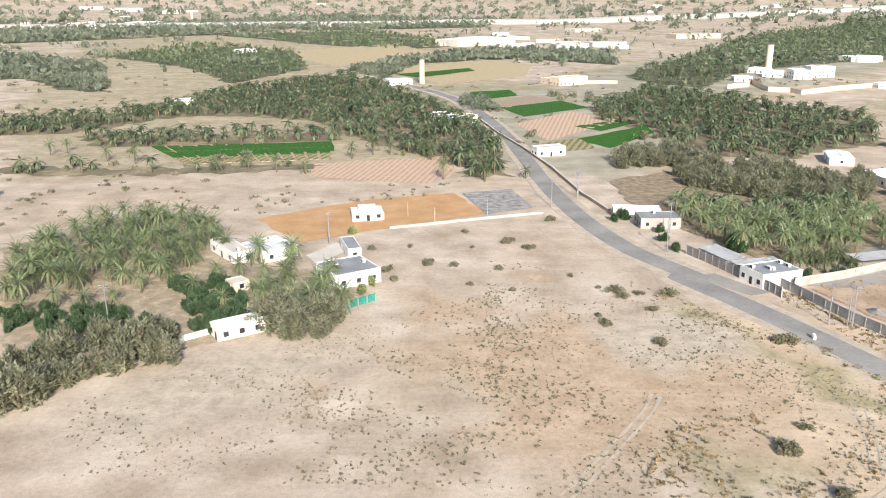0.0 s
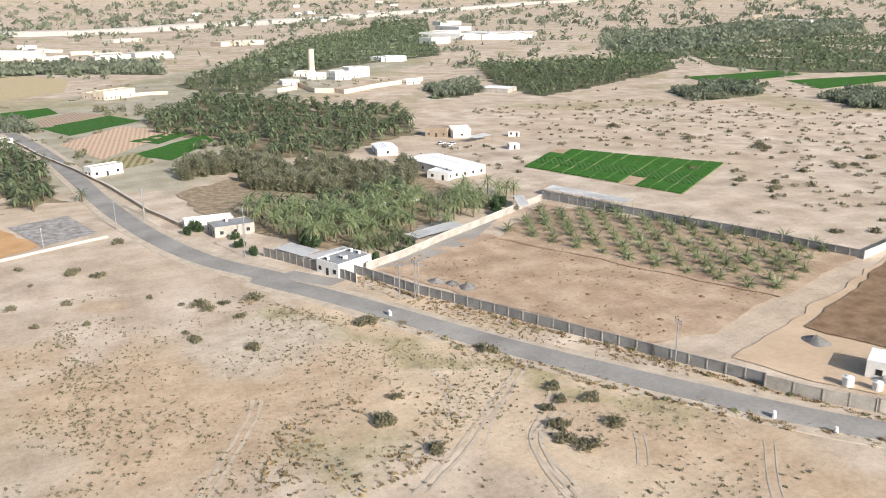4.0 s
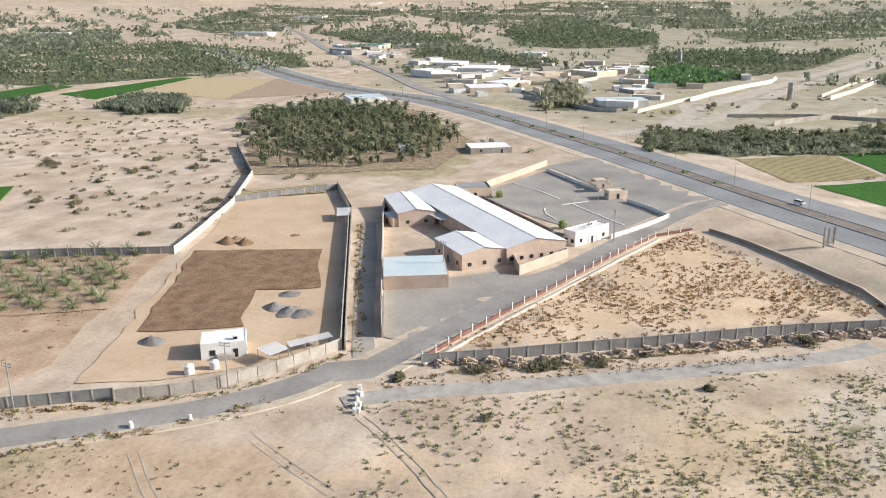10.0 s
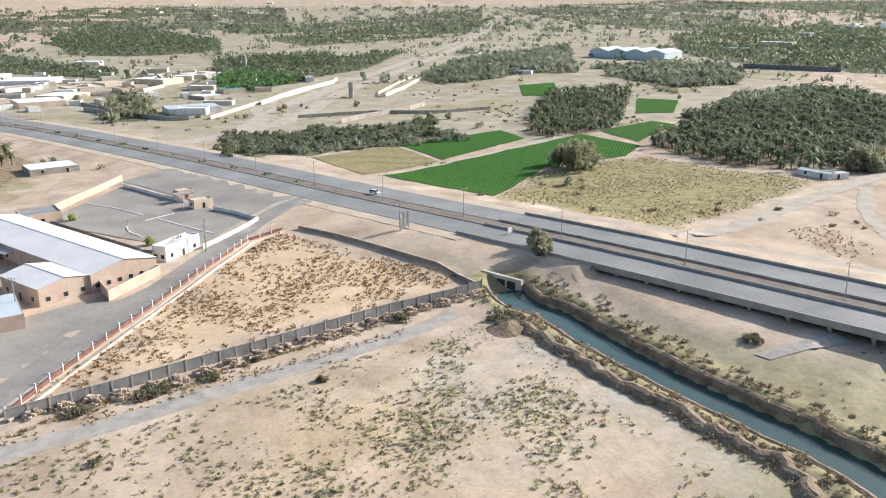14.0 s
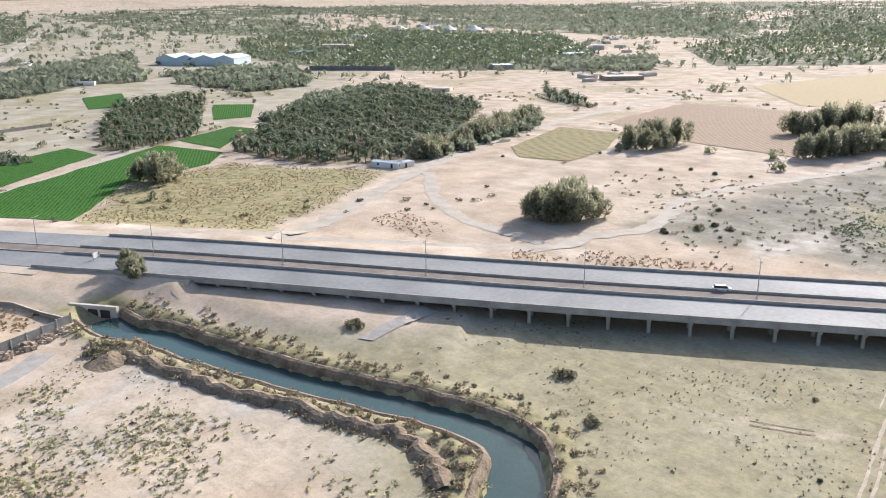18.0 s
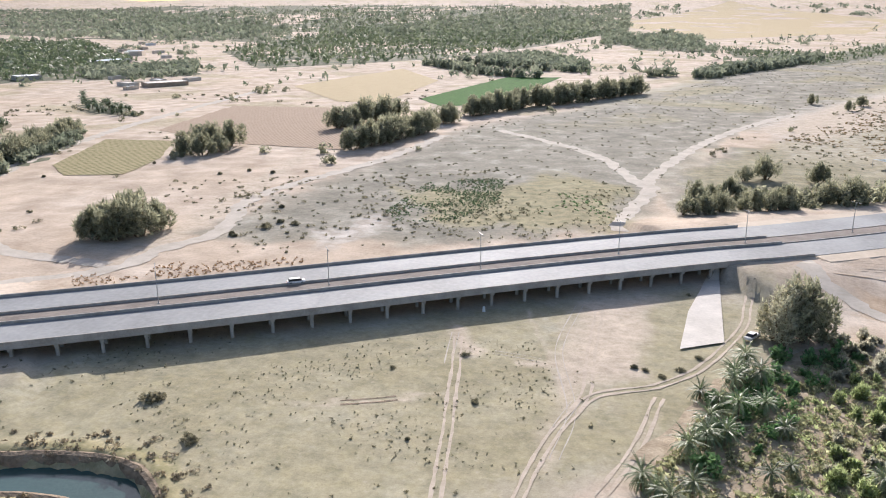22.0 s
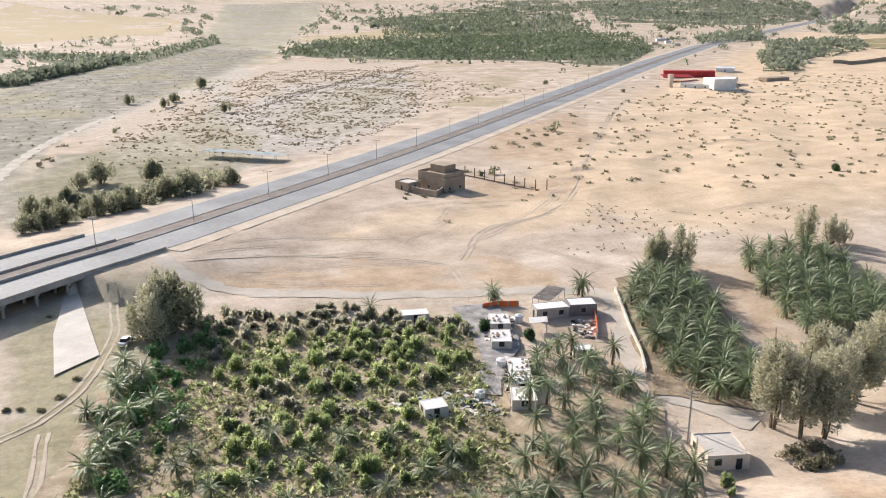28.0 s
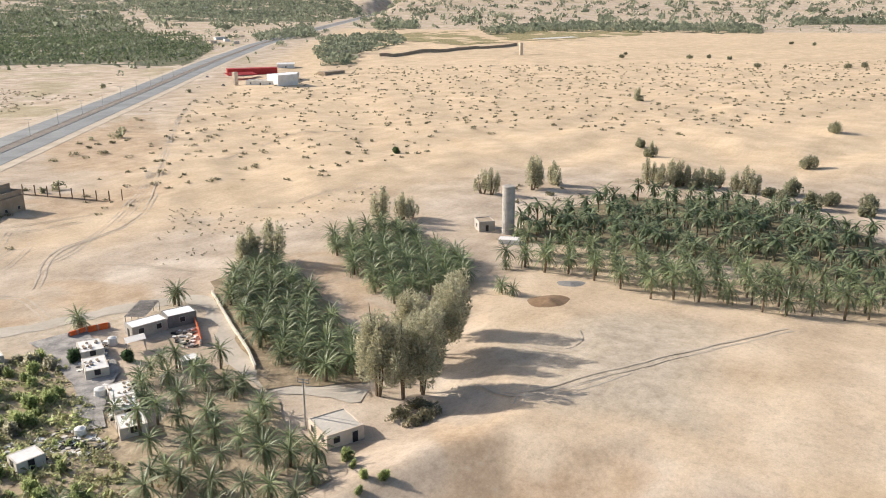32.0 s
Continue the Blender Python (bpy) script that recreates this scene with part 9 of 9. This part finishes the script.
bays = ((1059, -494), (1036, -510), (1015, -525), (993, -541))
for x, y in bays:
    gable("blue_warehouse", "bay of a pale blue vaulted warehouse", x, y, 27.5, 50, -145, 9, 13, roof_blue, roof_pale_blue, "y", 0)
for x, y in [(1826, -1517), (1746, -1538), (1659, -1548), (1569, -1554)]:
    tent = empty("event_tent", pose(x, y, hz1(x, y)), label="white peaked tent in the palm plantation", category="tent")
    part("canvas", tube(26, 1.5, 5.0, 17, 12), white_m, tent)
    part("skirt", tube(24, 25, -0.5, 5.0, 12), concrete_pale, tent)
plain_wall([(831.0, -550.5), (753.4, -616.1)], 5.0, "long dark wall of the palm plantation", concrete_dark, 0.6)
plain_wall([(-831.3, -634.6), (-969.4, -619.3), (-1127.0, -599.5)], 4.0, "long dark wall behind the dunes", brown_m, 0.6)
plain_wall([(645.6, -17.4), (724.4, -49.7), (796.7, -90.2), (834.0, -97.5)], 3.2, "white and cream village boundary wall", white_m)
plain_wall([(649.2, 108.7), (613.0, 82.3), (575.7, 45.3), (573.7, 32.1)], 2.6, "grey yard wall in the village", concrete)
plain_wall([(529.0, -63.2), (548.4, -79.9), (582.1, -119.2), (604.9, -135.3)], 2.8, "grey block yard wall beside the wash", concrete)
plain_wall([(672.6, -117.9), (724.7, -143.5), (828.4, -185.3)], 3.0, "pale wall along the wash", concrete_pale)
plain_wall([(762.5, 138.7), (744.9, 90.0), (813.3, 65.1), (926.7, 64.1)], 2.8, "cream yard wall in the village", cream_m)


def village(poly, n, label, hmax=4.5, walls=(white_m, cream_m, concrete_pale), wmin=8, wmax=22, name="house"):
    """Small flat-roofed houses scattered over a settlement."""
    q = np.array(poly, float)
    p = spread(poly, math.sqrt(max(1, 0.5 * abs(np.dot(q[:, 0], np.roll(q[:, 1], 1)) - np.dot(q[:, 1], np.roll(q[:, 0], 1)))) / n))
    turn = rng.uniform(0, 90)
    for x, y in p:
        w, d = rng.uniform(wmin, wmax), rng.uniform(wmin * 0.7, wmax * 0.6)
        building(name, label, x, y, w, d, turn + rng.choice((0, 90)) + rng.uniform(-8, 8), rng.uniform(2.8, hmax), walls[rng.integers(len(walls))], (roof_white, concrete_pale, concrete)[rng.integers(3)], 0.4, 1, True, 0, "house", group="houses of a far settlement", plain=True)


village([(900.8, 250.6), (1018.7, 180), (1032.9, 89.8), (1040, 1.9), (860.1, -90.2), (600, 2.9), (591.6, 42.3), (755.7, 91.8), (656.1, 118.7), (683.2, 162.4)], 30, "low white and cream village house among trees")
village([(636.6, 178.1), (946.7, 264.3), (859.3, 176.9), (945.2, 114.7), (979.9, 52.7), (909.9, -3.1), (698.9, 11.9), (679.5, 50.8), (655.5, 109.8)], 26, "low village house with a walled yard", 3.6, wmin=9, wmax=20)
village([(1209.7, 505.9), (1482.6, 570.3), (996.4, 248.3), (889.9, 173.1), (808.8, 187.8), (852.5, 260.8)], 12, "low workshop beside the highway", 4.5, (white_m, concrete), 14, 34)
village([(1305, 547.7), (1464.2, 513.8), (1192, 365.7), (975.6, 320.3)], 8, "low farm building beside the highway")
village([(1636.7, 915.5), (2038.2, 1002), (1709, 826.4), (1452.8, 800.5)], 5, "white building beside the highway")
village([(-1148.8, 2025.8), (-1245.3, 2907.1), (-693.6, 1992.4), (-685.7, 1590.5), (-852.5, 1497.4)], 10, "far white house of the town", 6, wmin=14, wmax=36)
village([(-1204.1, 3474.9), (-336.3, 3649.2), (-154.7, 1952.8), (-563.2, 1829.9)], 10, "far white house among trees", 6, wmin=14, wmax=36)
village([(-46.1, 1166.9), (20.1, 1457.2), (137.7, 1290.8), (205.8, 1104.2), (108.4, 1009.9), (-13.2, 1039.9)], 12, "pale farm block beyond the fields", 5, wmin=12, wmax=40)
village([(392.5, 2842.8), (1762.4, 3743.1), (1092.1, 2310), (376.9, 2202.4)], 14, "far white warehouse along the highway", 9, (white_m,), 24, 60)
village([(1160.4, 4037.2), (1889, 3752.1), (1908.4, 3742.2), (1129.7, 3959.3)], 12, "far white building of the town", 9, (white_m,), 24, 60)
village([(2371.2, 2155.2), (2589.8, 2062.2), (1663.8, 1323.7), (1607.2, 1422.1)], 4, "far cream villa among trees", 9, (cream_m,), 14, 30)
village([(4185.6, 362.6), (4193.1, -261.1), (3201.9, -204.4), (3069.1, 172.8)], 8, "far white building of the town", 6, wmin=14, wmax=40)
village([(3942.4, 1456), (4060, 1085.6), (4064.2, 1069.7), (3804.4, 1416.4)], 9, "far white building of the town", 8, wmin=20, wmax=50)
village([(1189, -305.5), (1387.2, -454.1), (921.9, -315.7), (782.3, -302.2), (741, -227.6)], 7, "farm shed along the wadi", 3.5)
village([(1066, -1246.9), (1113.7, -1553.7), (703.6, -1022.1), (668.2, -823.8)], 9, "far farm shed among palms", 4)
village([(2284.5, -1882.4), (2129.5, -2163.8), (1588, -1622.6), (1732.3, -1463.1)], 7, "far white greenhouse among palms", 5, (white_m,), 20, 40)
village([(641, -782.1), (506.3, -773.3), (435.7, -665.4), (476.2, -604.6)], 6, "low farm sheds beside the track", 3.2)
village([(-1041.8, -1162.4), (-1260, -1289.2), (-977.8, -987.1), (-874.7, -950.9)], 4, "white building beside the highway", 4)
village([(-1903.1, -3743.1), (-3053.7, -2881.2), (-2311.3, -1937.1), (-1450.7, -2300.9)], 16, "far pale farm building on the plain", 5, wmin=14, wmax=40)
village([(-868.7, -776.3), (-1066, -868.6), (-806.7, -647.7)], 5, "cream farm building behind the station", 3.5, (cream_m, white_m))
village([(-1000.7, -1143.5), (-1178.2, -1247.1), (-1033.8, -1082.1), (-912.4, -1030.9)], 3, "white building beside the highway", 4)
canopy("far_shelter", "long dark open shelter beyond the dunes", -1262.9, -600.4, 95, 18, 162.9, 4, roof_white, 0.5, 6)

# ---- poles, signs, vehicles and clutter ----
def lamp_kind():
    root = empty("street_lamp", Matrix.Translation((0, 0, -500)), label="tall galvanised street lamp with two arms", category="street lamp")
    part("pole", tube(0.14, 0.08, -0.4, 10.0, 8), metal_m, root)
    part("base", box(-0.3, -0.3, -0.4, 0.3, 0.3, 0.35, bevel=0.03), concrete, root)
    for s in (-1, 1):
        arm = part("arm", box(min(0, s * 1.6), -0.05, 9.85, max(0, s * 1.6), 0.05, 9.95), metal_m, root)
        part("lamp_head", box(s * 1.6 - 0.4, -0.15, 9.8, s * 1.6 + 0.4, 0.15, 10.0, bevel=0.04), concrete, arm)
    return root


def pole_kind():
    root = empty("power_pole", Matrix.Translation((0, 0, -500)), label="grey power pole with crossarms and insulators", category="power pole")
    part("pole", tube(0.2, 0.12, -0.5, 10.0, 8), metal_m, root)
    for z in (9.3, 9.9):
        arm = part("crossarm", box(-1.2, -0.06, z - 0.06, 1.2, 0.06, z + 0.06), metal_m, root)
        for x in (-1.1, 0.0, 1.1):
            part("insulator", tube(0.07, 0.04, z + 0.06, z + 0.4, 6, x, 0), concrete_dark, arm)
    return root


LAMP, POLE = lamp_kind(), pole_kind()
dist = np.r_[0, np.cumsum(np.hypot(*np.diff(HWAY[:, :2], axis=0).T))]
keep = (np.hypot(HWAY[:, 0], HWAY[:, 1]) < 900)
lo_, hi_ = dist[keep].min(), dist[keep].max()
for k in np.arange(lo_, hi_, 42.0):
    x, y, z = (np.interp(k, dist, HWAY[:, c]) for c in range(3))
    i = int(np.searchsorted(dist, k))
    n = sides(HWAY)[min(i, len(HWAY) - 1)]
    ob = copy_thing(LAMP, pose(x, y, z, 0, 0, math.degrees(math.atan2(n[1], n[0]))))
    ob["group"] = "street lamps of the highway"
for (x, y) in [(87.1, 180.1), (117.6, 117.9), (136.2, 82.4)] + [(-44.2, 241), (38.9, 299.7), (-85.5, 176.3), (87.6, 178.9), (63.1, 255.7)] + [(38.2, 294.7), (57.7, 235.3), (83, 180.7)] + [(168.9, 60.5), (214.5, 58.1), (258.2, 13.8)] + [(260.9, 13.7), (258.2, -47.9)] + [(39.1, 299.9), (28.1, 287.2)] + [(-94.6, -93.7)]:
    copy_thing(POLE, pose(x, y, hz1(x, y), 0, 0, rng.uniform(0, 180)))["group"] = "power poles"
for (x, y), h in zip([(-12.7, 265.3), (5.1, 276.5), (-22.3, 272.3)] + [(285.9, 39.3), (303.1, 36.1), (307.5, 31.4), (312.5, 22.9)] + [(-95.5, -94.4)], (5, 6, 5, 5, 5, 5, 5, 8)):
    r = empty("lamp_post", pose(x, y, hz1(x, y)), label="thin pale lamp post", category="lamp post")
    part("pole", tube(0.09, 0.06, -0.3, h, 6), concrete_pale, r)
    part("lamp_head", box(-0.1, -0.35, h, 0.1, 0.35, h + 0.15, bevel=0.03), concrete_pale, r)


def sign(x, y, w, h, z0, rot, label, panels=1, board=None):
    r = empty("road_sign", pose(x, y, hz1(x, y), 0, 0, rot), label=label, category="sign")
    for s in np.linspace(-w / 2 + 0.2, w / 2 - 0.2, panels + 1):
        part("post", tube(0.1, 0.1, -0.4, z0 + h, 6, s, 0), metal_m, r)
    for k in range(panels):
        b = box_part("board", (-w / 2 + w * k / panels + 0.1, -0.16, z0, -w / 2 + w * (k + 1) / panels - 0.1, -0.1, z0 + h), board or metal_m, r)
    return r


sign(*(259.7, -49.5), 4.2, 5.0, 1.0, 120, "large double panel road sign seen from behind", 2)
sign(*(240.4, -79.9), 3.0, 1.6, 1.0, 120, "pale road sign board beside the highway", 1, white_m)
# concrete barrier blocks across the lane
for x, y in [(132.7, 53.9), (134.9, 54.5), (137.3, 55.1), (139.6, 55.7), (142.1, 56.3), (139.4, 55), (135.2, 53.8), (133, 53.2)]:
    b = tagged(part("barrier_block", box(-0.5, -0.35, -0.1, 0.5, 0.35, 0.9, bevel=0.06), white_m), "white concrete barrier block across the lane", "barrier", "barrier blocks")
    b.matrix_world = pose(x, y, hz1(x, y) + 0.1, 0, 0, rng.uniform(0, 60))
for x, y in [(76.1, 171.2), (117.5, 92)] + [(117, 91.6), (122.3, 82.6)] + [(76.2, 172.1)] + [(49.7, -188.6)]:
    b = tagged(part("marker_stone", tube(0.45, 0.3, -0.1, 1.3, 8), white_m), "white roadside marker stone", "marker")
    b.matrix_world = pose(x, y, hz1(x, y))


def car(x, y, z, rot, paint, label, pickup=False):
    r = empty("pickup_truck" if pickup else "car", pose(x, y, z, 0, 0, rot), label=label, category="car")
    bm = box(-2.35, -0.9, 0.35, 2.35, 0.9, 0.95, bevel=0.12)
    body = part("body", bm, paint, r)
    bm = bmesh.new()
    x0, x1 = (-0.6, 1.0) if pickup else (-1.7, 1.0)
    lo = [bm.verts.new(v) for v in ((x0 - 0.3, -0.82, 0.95), (x1 + 0.6, -0.82, 0.95), (x1 + 0.6, 0.82, 0.95), (x0 - 0.3, 0.82, 0.95))]
    hi = [bm.verts.new(v) for v in ((x0, -0.7, 1.5), (x1, -0.7, 1.5), (x1, 0.7, 1.5), (x0, 0.7, 1.5))]
    bm.faces.new(hi)
    for i in range(4):
        bm.faces.new((lo[i], lo[(i + 1) % 4], hi[(i + 1) % 4], hi[i]))
    part("cabin", bm, dark_m, r)
    box_part("roof", (x0 + 0.02, -0.69, 1.49, x1 - 0.02, 0.69, 1.55), paint, r)
    for sx in (-1.45, 1.45):
        for sy in (-0.82, 0.82):
            w = part("wheel", tube(0.33, 0.33, -0.12, 0.12, 12), rubber, r)
            w.matrix_basis = pose(sx, sy, 0.33, 90, 0, 0)
            part("rim", tube(0.19, 0.19, -0.13, 0.13, 8), metal_m, w)
    for sy in (-0.6, 0.6):
        box_part("headlight", (2.3, sy - 0.2, 0.6, 2.37, sy + 0.2, 0.78), white_m, body)
        box_part("tail_light", (-2.37, sy - 0.2, 0.6, -2.3, sy + 0.2, 0.78), red_m, body)
    return r


HWROT = math.degrees(math.atan2(-52, -77))
car(*(315.5, -48.9), 2.35, HWROT + 3, car_white, "white saloon car on the highway")
car(*(98.8, -182.9), 4.85, HWROT, car_white, "white estate car on the bridge")
car(*(-14, -187.8), 0.1, 60, car_white, "white pickup parked by the palms", True)
for (x, y), a in zip([(198.6, 376.2), (202.6, 372), (198.1, 367.9)] + [(-501.2, -554.8), (-539.2, -617.1)], (20, 25, 15, 70, 30)):
    car(x, y, hz1(x, y), a, car_white if a < 40 else concrete_dark, "parked car in a farm yard" if a < 30 else "vehicle parked at the service station", a > 20)


def heap(x, y, r, h, material, label, seed):
    bm = bmesh.new()
    g = np.random.default_rng(seed)
    n, rings = 20, 6
    prev = None
    for k in range(rings + 1):
        t = k / rings
        ring = [bm.verts.new((x + math.cos(6.2832 * i / n) * r * t * (1 + 0.25 * math.sin(2 * i * 6.28 / n + seed) * t), y + math.sin(6.2832 * i / n) * r * t * 1.05,
                              hz1(x, y) - 0.15 + h * (1 - t) ** 1.1 * (0.9 + 0.2 * g.random()))) for i in range(n)] if k else [bm.verts.new((x, y, hz1(x, y) + h))]
        if prev:
            for i in range(n):
                j = (i + 1) % n
                bm.faces.new((prev[0], ring[i], ring[j]) if len(prev) == 1 else (prev[i], ring[i], ring[j], prev[j]))
        prev = ring
    return tagged(part("earth_mound", bm, material, smooth=True), label, "heap")


for i, ((x, y), r, h, m_) in enumerate(zip([(179.8, 93.4), (178.2, 88.5), (177.5, 85), (176, 88.6), (189.8, 94.1), (153.2, 111.5), (230.6, 135), (230.9, 128.7), (234.7, 134), (243, 116.9)] + [(97.6, 188.3), (100.5, 184.7), (102.8, 180.1)], (4, 4, 4, 3.5, 4, 4, 4, 3.5, 3, 3, 3.2, 3, 3.4),
                                           (1.8, 1.7, 1.5, 1.2, 1.3, 1.8, 2.4, 2.2, 1.5, 0.8, 1.4, 1.2, 1.5), (gravel_dark,) * 6 + (field_brown,) * 4 + (gravel_dark,) * 3)):
    heap(x, y, r, h, m_, "heap of grey gravel on the sand" if m_ is gravel_dark else "heap of dark brown soil", i)
plant(BRIGHT, np.array([(-87.8, -77.0), (-84.9, -72.7), (-86.1, -69.6), (-89.9, -80.4), (-81.8, -71.0)], float), "yellowing shrubs below the bank", 0.5, 0.8)
plant(LOW, np.array([(-171.5, -96.2), (-170.6, -92.5), (-192.7, -106.5)], float), "palms by the water tank", 0.6, 0.85)
heap(*(-170.1, -82.0), 5.5, 1.2, field_brown, "heap of dead brown fronds on the sand", 90)
heap(*(-187.5, -84.4), 4, 0.7, concrete_dark, "low heap of blackened branches", 91)
heap(*(174.6, -57.5), 6, 2.0, bank_m, "dark mound of dug earth by the canal", 92)
# planting pits of the bare plot
for i, (x, y) in enumerate(rows_in([(94.2, 202.2), (129.3, 218.9), (158.5, 151.1), (164.2, 135.4), (134, 125.8), (117.7, 130)], 15, 15, 62)):
    heap(x, y, 1.7, 0.6, field_brown, "small dark planting mound in the plot", i + 50).name = "planting_mound"
# rubble piles below the fence
bank = np.array(spline([(157.2, 43), (163.6, 22), (176.4, -4.8), (188.9, -31.7), (199.4, -56.3)], 5.0))
rub = []
for x, y in bank:
    for _ in range(26):
        a, q = rng.uniform(0, 6.28), 2.3 * math.sqrt(rng.random())
        rub.append((x + q * math.cos(a), y + q * math.sin(a), 1.3 * (1 - q / 2.6)))
rub = np.array(rub)
R_ = np.random.default_rng(3)
vs, fs = [], []
for x, y, z in rub:
    s = R_.uniform(0.18, 0.45)
    c = np.array([(sx, sy, sz) for sx in (-1, 1) for sy in (-1, 1) for sz in (-1, 1)]) * s * R_.uniform(0.6, 1.3, (8, 3))
    b = len(vs)
    vs += [(x + u, y + v, z + w + 0.15) for u, v, w in c]
    fs += [(b, b + 1, b + 3, b + 2), (b + 4, b + 6, b + 7, b + 5), (b, b + 4, b + 5, b + 1), (b + 2, b + 3, b + 7, b + 6), (b, b + 2, b + 6, b + 4), (b + 1, b + 5, b + 7, b + 3)]
tagged(mesh_of("rubble", vs, fs, stone_m), "piles of pale broken rubble stones along the wall", "rubble", kind="stuff")
# culvert under the highway
cv = empty("culvert", pose(209.6, -67, -2.0, 0, 0, 214), label="concrete culvert with three dark openings", category="culvert")
box_part("headwall", (-7, -0.4, 0, 7, 0.6, 3.4), concrete_pale, cv)
# near-black panels on the solid headwall stand in for the shade inside
for k in (-3.6, 0, 3.6):
    box_part("opening", (k - 1.4, -0.46, 0.2, k + 1.4, -0.41, 2.4), dark_m, cv)
# playground
pg = empty("play_frame", pose(-46, 187.5, 0), label="colourful playground frame with a blue slide", category="playground")
for a, b in ((-1.2, -1.2), (1.2, -1.2), (1.2, 1.2), (-1.2, 1.2)):
    part("post", tube(0.1, 0.1, -0.2, 3.6, 6, a, b), green_m, pg)
box_part("platform", (-1.2, -1.2, 1.5, 1.2, 1.2, 1.65), red_m, pg)
part("roof", tube(1.8, 0.05, 3.5, 4.8, 4), yellow_m, pg)
sl = part("slide", box(-0.5, -3.8, -0.06, 0.5, 0, 0.06, bevel=0.02), blue_m, pg)
sl.matrix_basis = pose(0, -1.2, 1.55, 22, 0, 0)
# water tanks, clutter
for (x, y), r, h, m_ in zip([(140.5, 93.9), (143.9, 89.9)] + [(-99.7, -155.8), (-93.3, -130), (-71.4, -126.1), (-82.7, -136.2)] + [(-208.9, -148.4)], (1.1, 1.0, 1.0, 1.1, 1.0, 1.2, 1.0), (2.0, 1.8, 1.7, 1.8, 1.4, 1.6, 1.6), (white_m, white_m, white_m, concrete, white_m, white_m, white_m)):
    t = empty("water_tank", pose(x, y, hz1(x, y)), label="white plastic water tank on the ground", category="tank")
    part("body", tube(r, r, -0.1, h, 16), m_, t)
    part("lid", tube(r * 0.9, r * 0.3, h, h + 0.3, 16), m_, t)
jv, jf = [], []
for poly, n in (([(-111.4, -150.8), (-115.9, -146.5), (-108.7, -138.7), (-105.8, -141.5)], 60), ([(-57.9, -129.7), (-72.2, -125.3), (-72.3, -117.7), (-64.8, -117.6)], 110), ([(-90, -156.4), (-101.3, -160.3), (-86.4, -138.4), (-82.8, -141.8)], 50), ([(-84.6, -140.1), (-90.4, -134.7), (-80.1, -119.6), (-76.1, -123.3)], 60), ([(-56.4, -135.5), (-73.3, -129), (-69.5, -120.4), (-54.4, -128.6)], 90)):
    p = spread(poly, 1.3)
    for x, y in p[:n]:
        s = R_.uniform(0.2, 0.7, 3) * (1, 1, 0.6)
        a = R_.uniform(0, 6.28)
        c = np.array([(sx, sy, sz) for sx in (-1, 1) for sy in (-1, 1) for sz in (0, 1)]) * s
        b = len(jv)
        jv += [(x + u * math.cos(a) - v * math.sin(a), y + u * math.sin(a) + v * math.cos(a), w + 0.15) for u, v, w in c]
        jf += [(b, b + 1, b + 3, b + 2), (b + 4, b + 6, b + 7, b + 5), (b, b + 4, b + 5, b + 1), (b + 2, b + 3, b + 7, b + 6), (b + 1, b + 5, b + 7, b + 3)]
tagged(mesh_of("yard_junk", jv, jf, [white_m, concrete_dark, rubber, concrete_pale], index=[i // 5 % 4 for i in range(len(jf))]), "scattered junk, sheets and tyres in the farm yard", "junk", kind="stuff")
# shrubs in the highway median to the north
ms = HWAY[(np.hypot(HWAY[:, 0], HWAY[:, 1]) < 1600) & (HWAY[:, 0] > 330)]
stuff("median_shrubs", HUMMOCK, ms[::4, :2], [leaf_green], "clipped shrubs along the highway median", "shrubs", 1.2, 1.9)

# ---- the models that the copies were made from are not part of the place ----
for root in PALMS + YOUNG + LOW + TAMA + ORCH + BRIGHT + GREY_SHRUB + DESERT + TALL + PALE + BIG + [LAMP, POLE]:
    for o in (*root.children_recursive, root):
        bpy.data.objects.remove(o)
